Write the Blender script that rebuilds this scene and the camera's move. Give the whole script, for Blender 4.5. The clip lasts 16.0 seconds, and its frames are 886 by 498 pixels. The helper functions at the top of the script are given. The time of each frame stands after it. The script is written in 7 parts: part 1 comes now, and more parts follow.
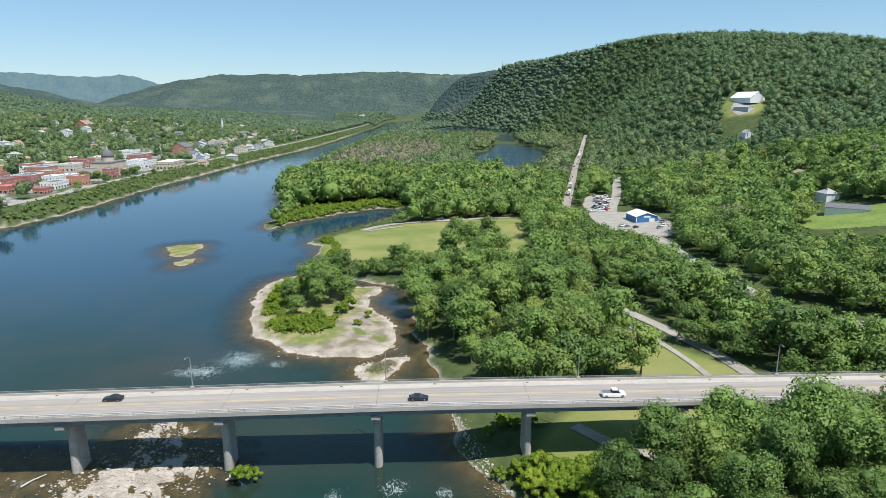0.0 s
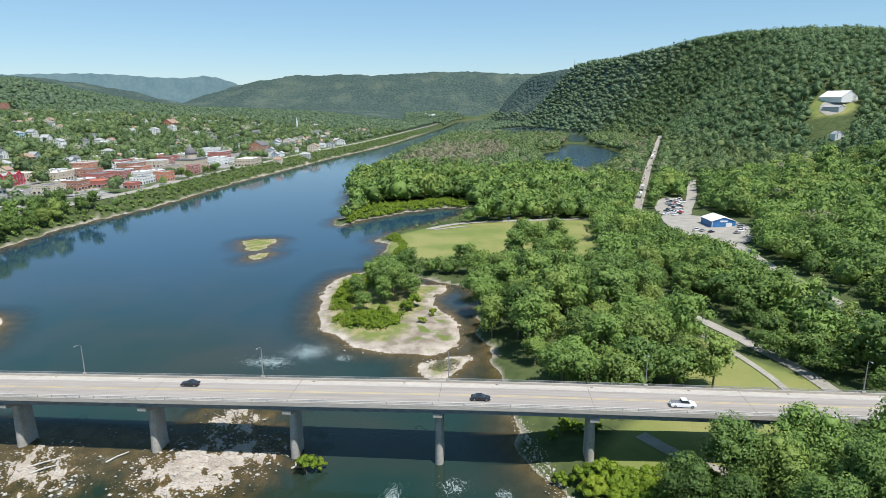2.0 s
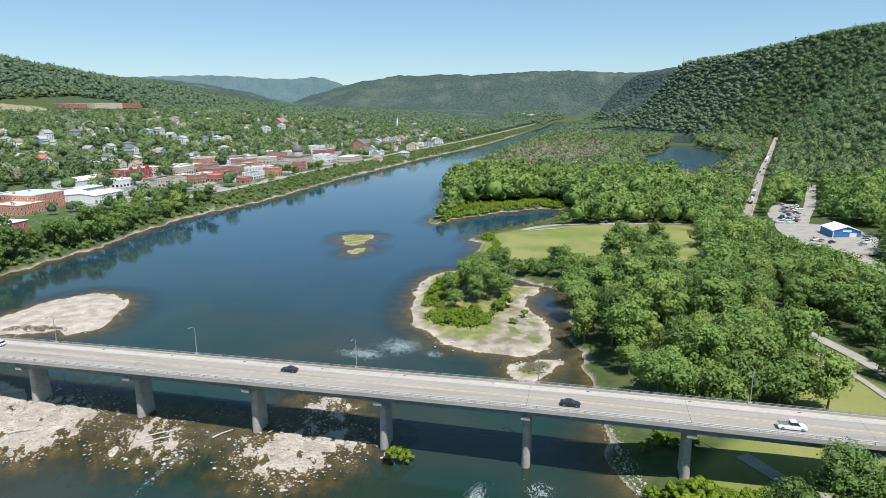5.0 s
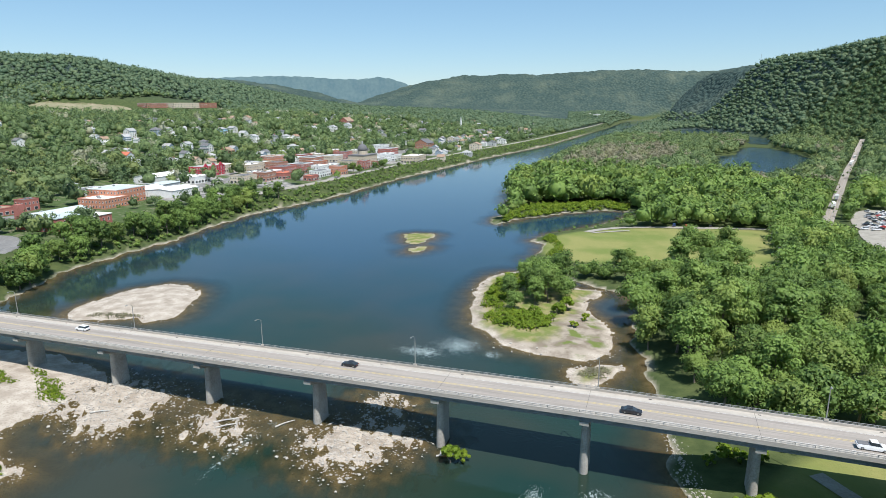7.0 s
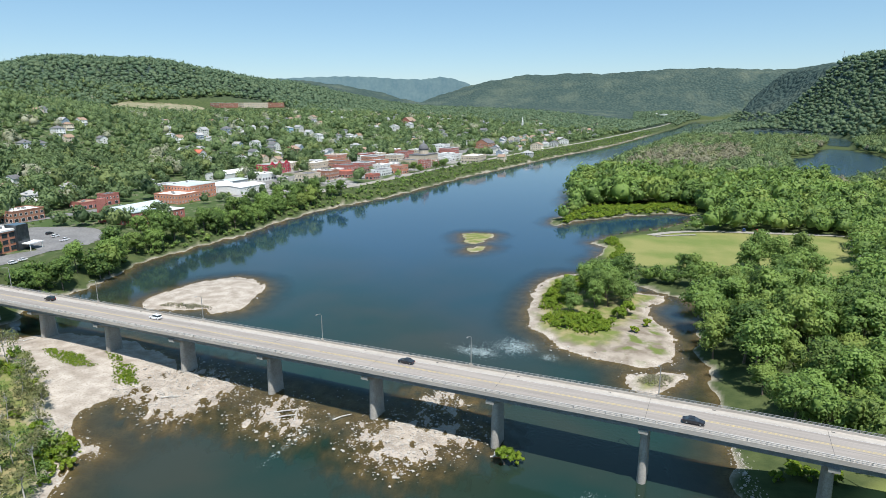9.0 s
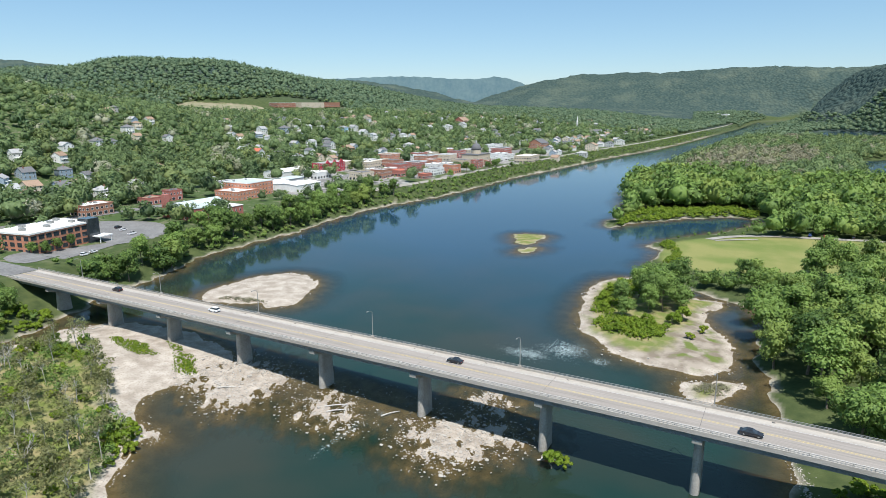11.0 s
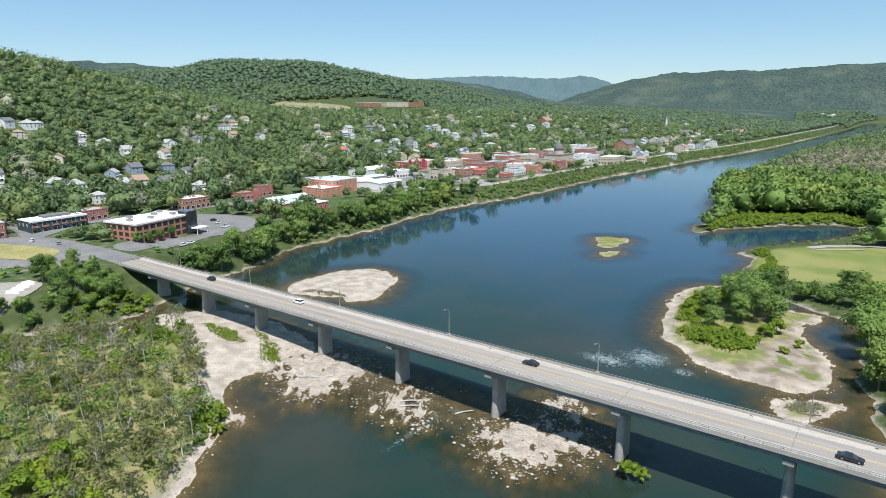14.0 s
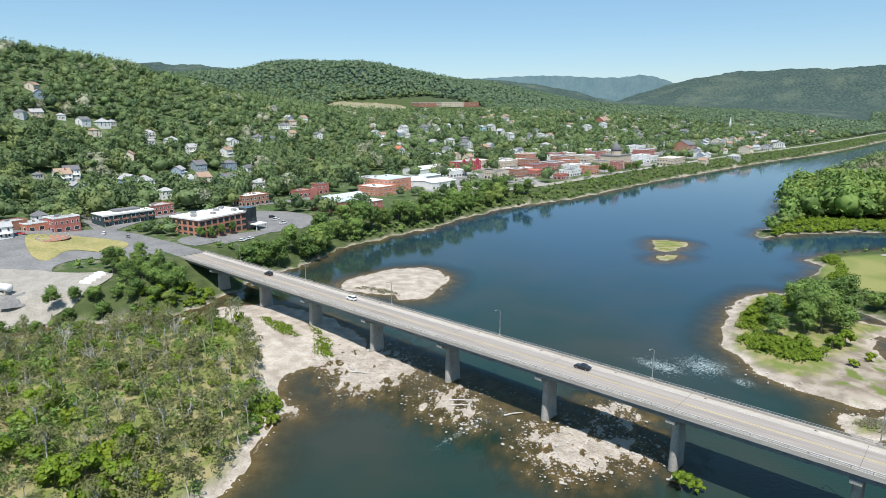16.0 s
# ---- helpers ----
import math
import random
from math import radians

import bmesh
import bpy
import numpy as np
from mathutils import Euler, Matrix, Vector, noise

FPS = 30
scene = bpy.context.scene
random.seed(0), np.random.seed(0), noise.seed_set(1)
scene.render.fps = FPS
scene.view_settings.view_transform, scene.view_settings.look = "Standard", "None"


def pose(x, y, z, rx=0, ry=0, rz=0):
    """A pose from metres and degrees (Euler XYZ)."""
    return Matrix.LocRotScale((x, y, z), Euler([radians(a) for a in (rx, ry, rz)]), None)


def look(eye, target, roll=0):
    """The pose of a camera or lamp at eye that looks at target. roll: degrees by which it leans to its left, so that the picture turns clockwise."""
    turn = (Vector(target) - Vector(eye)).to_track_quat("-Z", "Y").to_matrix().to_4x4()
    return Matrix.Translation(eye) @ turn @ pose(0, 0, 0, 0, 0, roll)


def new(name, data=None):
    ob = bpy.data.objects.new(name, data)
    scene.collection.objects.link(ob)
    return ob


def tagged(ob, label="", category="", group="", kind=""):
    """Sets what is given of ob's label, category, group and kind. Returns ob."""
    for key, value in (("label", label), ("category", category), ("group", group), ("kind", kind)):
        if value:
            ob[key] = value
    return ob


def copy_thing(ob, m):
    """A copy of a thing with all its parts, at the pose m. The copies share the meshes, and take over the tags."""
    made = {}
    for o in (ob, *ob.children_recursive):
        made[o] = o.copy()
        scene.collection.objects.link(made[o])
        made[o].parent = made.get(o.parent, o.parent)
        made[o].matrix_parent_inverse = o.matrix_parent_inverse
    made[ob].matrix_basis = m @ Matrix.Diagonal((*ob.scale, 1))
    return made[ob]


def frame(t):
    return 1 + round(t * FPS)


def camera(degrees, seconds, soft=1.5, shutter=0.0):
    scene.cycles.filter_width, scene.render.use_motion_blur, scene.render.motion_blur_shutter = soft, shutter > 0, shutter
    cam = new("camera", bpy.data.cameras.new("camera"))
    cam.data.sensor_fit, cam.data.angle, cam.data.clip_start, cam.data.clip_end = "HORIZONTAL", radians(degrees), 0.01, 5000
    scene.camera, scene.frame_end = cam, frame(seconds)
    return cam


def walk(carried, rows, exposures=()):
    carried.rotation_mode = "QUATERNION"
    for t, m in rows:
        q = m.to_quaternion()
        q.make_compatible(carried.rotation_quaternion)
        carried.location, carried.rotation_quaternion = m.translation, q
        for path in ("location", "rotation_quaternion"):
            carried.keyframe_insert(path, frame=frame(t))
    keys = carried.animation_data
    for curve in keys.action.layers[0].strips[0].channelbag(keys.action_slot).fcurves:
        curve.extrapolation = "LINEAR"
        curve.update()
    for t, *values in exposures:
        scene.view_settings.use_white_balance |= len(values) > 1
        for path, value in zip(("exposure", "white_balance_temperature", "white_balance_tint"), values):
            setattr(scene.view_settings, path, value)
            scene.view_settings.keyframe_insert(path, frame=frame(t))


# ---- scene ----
# Camera: it hovers on one spot high over the river and turns to its left.
EYE = 88.0
cam = camera(71.77, 16.0, soft=0.8)
YAWS = [(0.0, -1.70), (0.5, 0.18), (1.0, 1.76), (1.5, 3.03), (2.0, 4.61), (2.5, 6.23), (3.0, 7.76), (3.5, 9.21), (4.0, 10.65),
        (6.5, 17.97), (7.0, 19.41), (7.5, 20.85), (8.0, 22.26), (8.5, 23.68), (9.0, 25.02), (11.5, 31.19), (12.0, 32.56),
        (12.5, 33.86), (13.0, 35.09), (13.5, 36.28), (14.0, 37.44), (14.5, 38.68), (15.0, 39.95), (15.5, 41.22), (16.0, 42.46)]
walk(cam, [(t, pose(0, 0, EYE, 0, 0, yaw) @ pose(0, 0, 0, 76.8) @ pose(0, 0, 0, 0, 0, -0.22)) for t, yaw in YAWS],
     [(0.0, 0.55, 6200, 11.0), (16.0, 0.55, 6200, 11.0)])

# ---- world and sun ----
SUN_EL, SUN_FROM = 64.0, Vector((0.70, -0.71, 0.0)).normalized()
world = bpy.data.worlds.new("sky")
scene.world = world
world.use_nodes = True
wn = world.node_tree.nodes
wl = world.node_tree.links
sky = wn.new("ShaderNodeTexSky")
sky.sky_type, sky.sun_disc = "NISHITA", False
sky.sun_elevation = radians(SUN_EL)
sky.sun_rotation = math.atan2(SUN_FROM.x, SUN_FROM.y)
sky.altitude, sky.air_density, sky.dust_density, sky.ozone_density = 450, 1.0, 0.3, 2.0
tone = wn.new("ShaderNodeMix")
tone.data_type, tone.blend_type = "RGBA", "MIX"
tone.inputs[0].default_value, tone.inputs[7].default_value = 0.30, (2.3, 5.3, 7.2, 1)  # a constant blue mixed in evens the sky's gradient
wl.new(sky.outputs[0], tone.inputs[6])
wl.new(tone.outputs[2], wn["Background"].inputs[0])
wn["Background"].inputs[1].default_value = 0.082
sun = new("sun", bpy.data.lights.new("sun", "SUN"))
sun.data.energy, sun.data.angle, sun.data.color = 4.3, radians(0.53), (1.0, 0.95, 0.87)
sun_dir = Vector((SUN_FROM.x * math.cos(radians(SUN_EL)), SUN_FROM.y * math.cos(radians(SUN_EL)), math.sin(radians(SUN_EL))))
sun.matrix_world = look(sun_dir * 400 + Vector((0, 0, 100)), (0, 0, 100))

# ---- materials ----


def nodes_of(name):
    m = bpy.data.materials.new(name)
    m.use_nodes = True
    return m, m.node_tree.nodes, m.node_tree.links


def mat(name, low, high, scale=1.0, rough=0.8, metal=0.0, bump=0.3, grain=8.0, spread=0.0, spec=0.3, aniso=(1, 1, 1)):
    """A surface whose colour wanders between low and high at two scales, with fine relief; spread: how far single pieces differ."""
    m, n, l = nodes_of(name)
    b = n["Principled BSDF"]
    co = n.new("ShaderNodeTexCoord")
    a = n.new("ShaderNodeTexNoise")
    a.inputs["Scale"].default_value, a.inputs["Detail"].default_value = scale, 4
    c = n.new("ShaderNodeTexNoise")
    c.inputs["Scale"].default_value, c.inputs["Detail"].default_value = scale * grain, 3
    mp = n.new("ShaderNodeMapping")
    mp.inputs["Scale"].default_value = aniso
    l.new(co.outputs["Object"], mp.inputs["Vector"])
    l.new(mp.outputs[0], a.inputs["Vector"])
    l.new(mp.outputs[0], c.inputs["Vector"])
    mx = n.new("ShaderNodeMath")
    mx.operation = "ADD"
    l.new(a.outputs[0], mx.inputs[0])
    l.new(c.outputs[0], mx.inputs[1])
    last = mx.outputs[0]
    if spread:
        oi = n.new("ShaderNodeObjectInfo")
        k = n.new("ShaderNodeMath")
        k.operation, k.inputs[1].default_value = "MULTIPLY_ADD", spread
        l.new(oi.outputs["Random"], k.inputs[0])
        l.new(last, k.inputs[2])
        last = k.outputs[0]
    r = n.new("ShaderNodeMapRange")
    r.inputs[1].default_value, r.inputs[2].default_value = 0.7, 1.3 + spread
    l.new(last, r.inputs[0])
    mix = n.new("ShaderNodeMix")
    mix.data_type = "RGBA"
    mix.inputs[6].default_value, mix.inputs[7].default_value = (*low, 1), (*high, 1)
    l.new(r.outputs[0], mix.inputs[0])
    l.new(mix.outputs[2], b.inputs["Base Color"])
    b.inputs["Roughness"].default_value, b.inputs["Metallic"].default_value = rough, metal
    b.inputs["Specular IOR Level"].default_value = spec
    if bump:
        bp = n.new("ShaderNodeBump")
        bp.inputs["Strength"].default_value, bp.inputs["Distance"].default_value = bump, 0.05
        l.new(c.outputs[0], bp.inputs["Height"])
        l.new(bp.outputs[0], b.inputs["Normal"])
    return m


def leaf_mat(name, dark, light, warm, see=0.3, wide=1.0, size=0.9):
    """Foliage: every leaf spray and every tree its own green; part of the light passes through."""
    m, n, l = nodes_of(name)
    b = n["Principled BSDF"]
    b.inputs["Roughness"].default_value, b.inputs["Specular IOR Level"].default_value = 0.55, 0.25
    geo = n.new("ShaderNodeNewGeometry")
    oi = n.new("ShaderNodeObjectInfo")
    at = n.new("ShaderNodeAttribute")
    at.attribute_name = "tint"
    s = n.new("ShaderNodeMath")
    s.operation = "ADD"
    l.new(oi.outputs["Random"], s.inputs[0])
    l.new(at.outputs["Fac"], s.inputs[1])
    w = n.new("ShaderNodeMath")
    w.operation = "FRACT"
    l.new(s.outputs[0], w.inputs[0])
    m1 = n.new("ShaderNodeMix")
    m1.data_type = "RGBA"
    m1.inputs[6].default_value, m1.inputs[7].default_value = (*dark, 1), (*light, 1)
    sp = n.new("ShaderNodeMath")
    sp.operation, sp.inputs[1].default_value, sp.inputs[2].default_value = "MULTIPLY_ADD", 0.6, -0.1
    l.new(geo.outputs["Random Per Island"], sp.inputs[0])
    k = n.new("ShaderNodeMath")
    k.operation, k.inputs[1].default_value = "MULTIPLY_ADD", 0.45 * wide
    l.new(w.outputs[0], k.inputs[0])
    l.new(sp.outputs[0], k.inputs[2])
    co = n.new("ShaderNodeTexCoord")
    nz = n.new("ShaderNodeTexNoise")
    nz.inputs["Scale"].default_value, nz.inputs["Detail"].default_value = size, 3
    l.new(co.outputs["Object"], nz.inputs["Vector"])
    kn = n.new("ShaderNodeMath")
    kn.operation, kn.inputs[1].default_value = "MULTIPLY_ADD", 0.9
    l.new(nz.outputs[0], kn.inputs[0])
    l.new(k.outputs[0], kn.inputs[2])
    ks = n.new("ShaderNodeMath")
    ks.operation, ks.inputs[1].default_value, ks.use_clamp = "SUBTRACT", 0.45, True
    l.new(kn.outputs[0], ks.inputs[0])
    l.new(ks.outputs[0], m1.inputs[0])
    bp = n.new("ShaderNodeBump")
    bp.inputs["Strength"].default_value, bp.inputs["Distance"].default_value = 0.7, 0.55 / size
    l.new(nz.outputs[0], bp.inputs["Height"])
    l.new(bp.outputs[0], b.inputs["Normal"])
    m2 = n.new("ShaderNodeMix")
    m2.data_type = "RGBA"
    m2.inputs[7].default_value = (*warm, 1)
    h = n.new("ShaderNodeMapRange")
    h.inputs[1].default_value, h.inputs[2].default_value, h.inputs[4].default_value = 0.72, 1.0, 0.7
    sh = n.new("ShaderNodeMath")
    sh.operation, sh.inputs[1].default_value = "MULTIPLY", 7.31
    l.new(w.outputs[0], sh.inputs[0])
    fr = n.new("ShaderNodeMath")
    fr.operation = "FRACT"
    l.new(sh.outputs[0], fr.inputs[0])
    l.new(fr.outputs[0], h.inputs[0])
    l.new(h.outputs[0], m2.inputs[0])
    l.new(m1.outputs[2], m2.inputs[6])
    l.new(m2.outputs[2], b.inputs["Base Color"])
    tr = n.new("ShaderNodeBsdfTranslucent")
    l.new(m2.outputs[2], tr.inputs["Color"])
    mx = n.new("ShaderNodeMixShader")
    mx.inputs[0].default_value = see
    l.new(b.outputs[0], mx.inputs[1])
    l.new(tr.outputs[0], mx.inputs[2])
    l.new(mx.outputs[0], n["Material Output"].inputs["Surface"])
    return m


LEAF = leaf_mat("foliage", (0.064, 0.118, 0.030), (0.225, 0.335, 0.080), (0.295, 0.36, 0.088), see=0.34, wide=1.7)
LEAF_TOWN = leaf_mat("garden_foliage", (0.060, 0.100, 0.042), (0.190, 0.262, 0.105), (0.26, 0.30, 0.10), see=0.34, wide=1.8, size=0.5)
LEAF_WOOD = leaf_mat("slope_foliage", (0.078, 0.125, 0.052), (0.195, 0.270, 0.105), (0.25, 0.295, 0.10), see=0.34, wide=1.8, size=0.3)
LEAF_HILL = leaf_mat("hillside_foliage", (0.085, 0.145, 0.064), (0.160, 0.236, 0.098), (0.19, 0.255, 0.10), see=0.34, wide=1.4, size=0.3)
# distance haze put into the leaf colour: paler, bluer greens
LEAF_FAR = leaf_mat("hazed_hill_foliage", (0.098, 0.158, 0.090), (0.165, 0.230, 0.122), (0.185, 0.24, 0.12), see=0.34, wide=1.3, size=0.2)
LEAF_PALE = leaf_mat("pale_foliage", (0.24, 0.26, 0.15), (0.46, 0.46, 0.34), (0.36, 0.36, 0.22))
LEAF_BARE = leaf_mat("thin_foliage", (0.20, 0.19, 0.12), (0.33, 0.31, 0.21), (0.27, 0.29, 0.12))
LEAF_SCRUB = leaf_mat("scrub_foliage", (0.155, 0.170, 0.068), (0.31, 0.31, 0.14), (0.28, 0.32, 0.10), see=0.45)
LEAF_LOW = leaf_mat("undergrowth", (0.115, 0.190, 0.016), (0.25, 0.345, 0.032), (0.31, 0.37, 0.035), see=0.4)
BARK = mat("bark", (0.10, 0.08, 0.06), (0.24, 0.20, 0.16), 1.5, 0.9)
PALE_BARK = mat("pale_bark", (0.32, 0.30, 0.27), (0.55, 0.53, 0.49), 1.5, 0.85)
CONCRETE = mat("concrete", (0.34, 0.308, 0.268), (0.47, 0.43, 0.378), 0.5, 0.85, bump=0.15, aniso=(0.15, 1, 1))
PIER_CONC = mat("pier_concrete", (0.27, 0.255, 0.225), (0.43, 0.41, 0.37), 0.3, 0.85, bump=0.25)
DECK = mat("deck_asphalt", (0.225, 0.200, 0.176), (0.355, 0.318, 0.282), 0.5, 0.9, bump=0.1, aniso=(0.02, 1, 1))
ASPHALT = mat("asphalt", (0.14, 0.137, 0.133), (0.23, 0.223, 0.215), 0.1, 0.9, bump=0.15)
DRIVE = mat("gravel_track", (0.24, 0.22, 0.185), (0.36, 0.335, 0.29), 0.2, 0.95, bump=0.4)
STEEL = mat("bridge_steel", (0.16, 0.18, 0.19), (0.25, 0.27, 0.28), 0.5, 0.6, 0.2, 0.1)
RAILING = mat("galvanised_rail", (0.26, 0.26, 0.25), (0.38, 0.38, 0.365), 2.0, 0.5, 0.4, 0.1)
STONE = mat("river_stone", (0.32, 0.29, 0.25), (0.56, 0.525, 0.47), 0.4, 0.9, bump=0.4, spread=0.5)
BALLAST = mat("ballast", (0.24, 0.21, 0.18), (0.40, 0.35, 0.30), 1.0, 0.95, bump=0.5)
WHITE_LINE = mat("white_line", (0.36, 0.35, 0.33), (0.62, 0.60, 0.57), 2.0, 0.8)
YELLOW_LINE = mat("yellow_line", (0.38, 0.31, 0.17), (0.55, 0.43, 0.20), 2.0, 0.8)

# ---- small builders ----


class Geo:
    """Collects faces of one part."""

    def __init__(self):
        self.v, self.f, self.k = [], [], []

    def face(self, pts, k=0):
        n = len(self.v)
        self.v += [tuple(p) for p in pts]
        self.f.append(tuple(range(n, n + len(pts))))
        self.k.append(k)

    def box(self, x0, y0, z0, x1, y1, z1, k=0, m=None):
        p = [(x0, y0, z0), (x1, y0, z0), (x1, y1, z0), (x0, y1, z0), (x0, y0, z1), (x1, y0, z1), (x1, y1, z1), (x0, y1, z1)]
        if m is not None:
            p = [tuple(m @ Vector(q)) for q in p]
        n = len(self.v)
        self.v += p
        for q in ((3, 2, 1, 0), (4, 5, 6, 7), (0, 1, 5, 4), (1, 2, 6, 5), (2, 3, 7, 6), (3, 0, 4, 7)):
            self.f.append(tuple(n + i for i in q))
            self.k.append(k)
        return self

    def tube(self, pts, radii, sides=6, k=0, cap=True):
        """A tapered round bar along pts."""
        n = len(self.v)
        pts = [Vector(p) for p in pts]
        for i, p in enumerate(pts):
            d = (pts[min(i + 1, len(pts) - 1)] - pts[max(i - 1, 0)]).normalized()
            a = d.orthogonal().normalized()
            b = d.cross(a)
            for s in range(sides):
                q = 2 * math.pi * s / sides
                self.v.append(tuple(p + (a * math.cos(q) + b * math.sin(q)) * radii[i]))
        for i in range(len(pts) - 1):
            for s in range(sides):
                t = (s + 1) % sides
                self.f.append((n + i * sides + s, n + i * sides + t, n + (i + 1) * sides + t, n + (i + 1) * sides + s))
                self.k.append(k)
        if cap:
            e = n + (len(pts) - 1) * sides
            self.f.append(tuple(e + s for s in range(sides)))
            self.f.append(tuple(n + s for s in reversed(range(sides))))
            self.k += [k, k]
        return self

    def mesh(self, name, mats, smooth=False):
        me = bpy.data.meshes.new(name)
        seen, to, v = {}, [], []
        for p in self.v:
            k = (round(p[0], 4), round(p[1], 4), round(p[2], 4))
            if k not in seen:
                seen[k] = len(v)
                v.append(p)
            to.append(seen[k])
        me.from_pydata(v, [], [[to[i] for i in f] for f in self.f])
        for m in mats if isinstance(mats, (list, tuple)) else [mats]:
            me.materials.append(m)
        me.polygons.foreach_set("material_index", self.k)
        if smooth:
            me.polygons.foreach_set("use_smooth", [True] * len(self.f))
        me.update()
        return me


def part(name, geo, mats, parent=None, label="", smooth=False):
    """Links a Geo (or a ready mesh) as ONE mesh object under a thing or a part."""
    ob = new(name, geo.mesh(name, mats, smooth) if isinstance(geo, Geo) else geo)
    if parent is not None:
        ob.parent = parent
    if label:
        tagged(ob, label)
    return ob


def thing(name, at, label, category, group="", turn=0.0, kind=""):
    ob = new(name)
    ob.matrix_basis = pose(*at, 0, 0, turn)
    return tagged(ob, label, category, group, kind)


def quad_mesh(name, V, Q, mats, kinds=None, tint=None, smooth=False, normals=None):
    """A mesh of four-sided faces from arrays."""
    me = bpy.data.meshes.new(name)
    me.vertices.add(len(V))
    me.vertices.foreach_set("co", np.ascontiguousarray(V, np.float32).ravel())
    me.loops.add(4 * len(Q))
    me.loops.foreach_set("vertex_index", np.ascontiguousarray(Q, np.int32).ravel())
    me.polygons.add(len(Q))
    me.polygons.foreach_set("loop_start", np.arange(0, 4 * len(Q), 4, dtype=np.int32))
    for m in mats:
        me.materials.append(m)
    if kinds is not None:
        me.polygons.foreach_set("material_index", np.ascontiguousarray(kinds, np.int32))
    me.polygons.foreach_set("use_smooth", np.full(len(Q), smooth or normals is not None))
    if tint is not None:
        me.attributes.new("tint", "FLOAT", "POINT").data.foreach_set("value", np.ascontiguousarray(tint, np.float32))
    me.update(calc_edges=True)
    if normals is not None:
        me.attributes.new("custom_normal", "FLOAT_VECTOR", "POINT").data.foreach_set("vector", np.ascontiguousarray(normals, np.float32).ravel())
    return me


# ---- the lie of the land ----
LEFT_SHORE = [(-420, -420), (-360, -120), (-300, 40), (-276, 70), (-262, 92), (-257, 105), (-257, 116), (-264, 130), (-268, 144),
              (-277, 156), (-283, 180), (-288, 205), (-303, 236), (-305, 274), (-305, 318), (-313, 373), (-317, 433), (-309, 474),
              (-301, 553), (-302, 692), (-290, 855), (-272, 1091), (-245, 1330), (-222, 1879), (-200, 2632), (-205, 3200), (-160, 3700),
              (60, 4050), (520, 4150), (1200, 4180), (2600, 4160), (5200, 4160)]
RIGHT_SHORE = [(120, -420), (95, -120), (70, 20), (42, 85), (20, 122), (9, 143), (7, 160), (5, 181), (0, 215), (-6, 232), (-5, 252),
               (-6, 275), (-13, 293), (-25, 300), (-38, 309), (-52, 324), (-66, 346), (-66, 376), (-76, 400), (-69, 422), (-44, 459),
               (-21, 507), (-22, 529), (-41, 531), (-82, 496), (-100, 471), (-113, 446), (-121, 461), (-119, 512), (-137, 576),
               (-155, 695), (-158, 933), (-150, 1280), (-128, 1711), (-92, 2159), (-80, 2600), (-65, 3200), (50, 3620), (480, 3780), (1200, 3820), (2600, 3800), (5200, 3800)]
GRAVEL_BAR = [(-110, -60), (-112, 0), (-120, 40), (-126, 66), (-135, 74), (-139, 79), (-145, 86), (-145, 90), (-141, 91), (-146, 93), (-150, 93), (-157, 96), (-164, 102), (-167, 107),
              (-166, 117), (-162, 116), (-166, 123), (-168, 130), (-169, 140), (-185, 146), (-203, 149), (-222, 148), (-240, 141), (-250, 126), (-249, 110), (-253, 95), (-264, 78), (-282, 50), (-310, 0), (-330, -60)]
SANDBAR = [(-241, 185), (-243, 207), (-239, 227), (-226, 237), (-209, 232), (-195, 211), (-191, 194), (-200, 188), (-206, 192), (-212, 185), (-229, 180)]
ISLAND = [(-74, 246), (-80, 275), (-79, 306), (-68, 316), (-54, 314), (-36, 296), (-24, 294), (-22, 287), (-27, 268), (-16, 248), (-11, 227),
          (-13, 213), (-20, 205), (-32, 207), (-45, 209), (-53, 213), (-59, 222), (-68, 229)]
ISLET = [(-24, 196), (-20, 201), (-9, 206), (-7, 202), (-13, 187), (-20, 186)]
SHOAL_A = [(-164, 382), (-161, 395), (-144, 393), (-144, 362), (-155, 366)]
SHOAL_B = [(-143, 341), (-143, 356), (-134, 357), (-138, 339)]
RAPID_A = [(-167, 126), (-165, 139), (-140, 137), (-139, 125), (-141, 113), (-157, 119)]
RAPID_B = [(-118, 124), (-118, 133), (-108, 129), (-104, 124), (-113, 123)]
RAPID_C = [(-82, 128), (-81, 135), (-72, 140), (-59, 140), (-62, 133), (-68, 122), (-74, 121)]
RAPID_D = [(-77, 155), (-73, 160), (-69, 153), (-73, 151)]
SCRUB_LAND = [(-112, 0), (-122, 44), (-127, 63), (-133, 69), (-140, 76), (-142, 83), (-149, 90), (-159, 92), (-175, 100), (-193, 110), (-213, 119), (-233, 116), (-240, 104), (-264, 96), (-262, 80), (-280, 50), (-300, 10), (-240, -30), (-160, -30)]
POND = [(80, 925), (105, 1127), (150, 1344), (195, 1640), (225, 1860), (262, 1860), (238, 1600), (214, 1397), (224, 1302), (226, 1203), (176, 944), (126, 850), (92, 850)]
POND_FAR = [(225, 1840), (130, 1830), (60, 1850), (-10, 1935), (20, 2150), (70, 2340), (140, 2320), (190, 2120), (250, 1900)]
FIELD = [(-64, 364), (-65, 398), (-42, 431), (-3, 448), (69, 459), (67, 411), (58, 341), (38, 294), (9, 347), (-15, 338), (-36, 337), (-53, 345)]
LAWN = [(74, 214), (81, 219), (88, 202), (106, 176), (106, 132), (30, 132), (34, 150), (57, 176), (62, 188)]
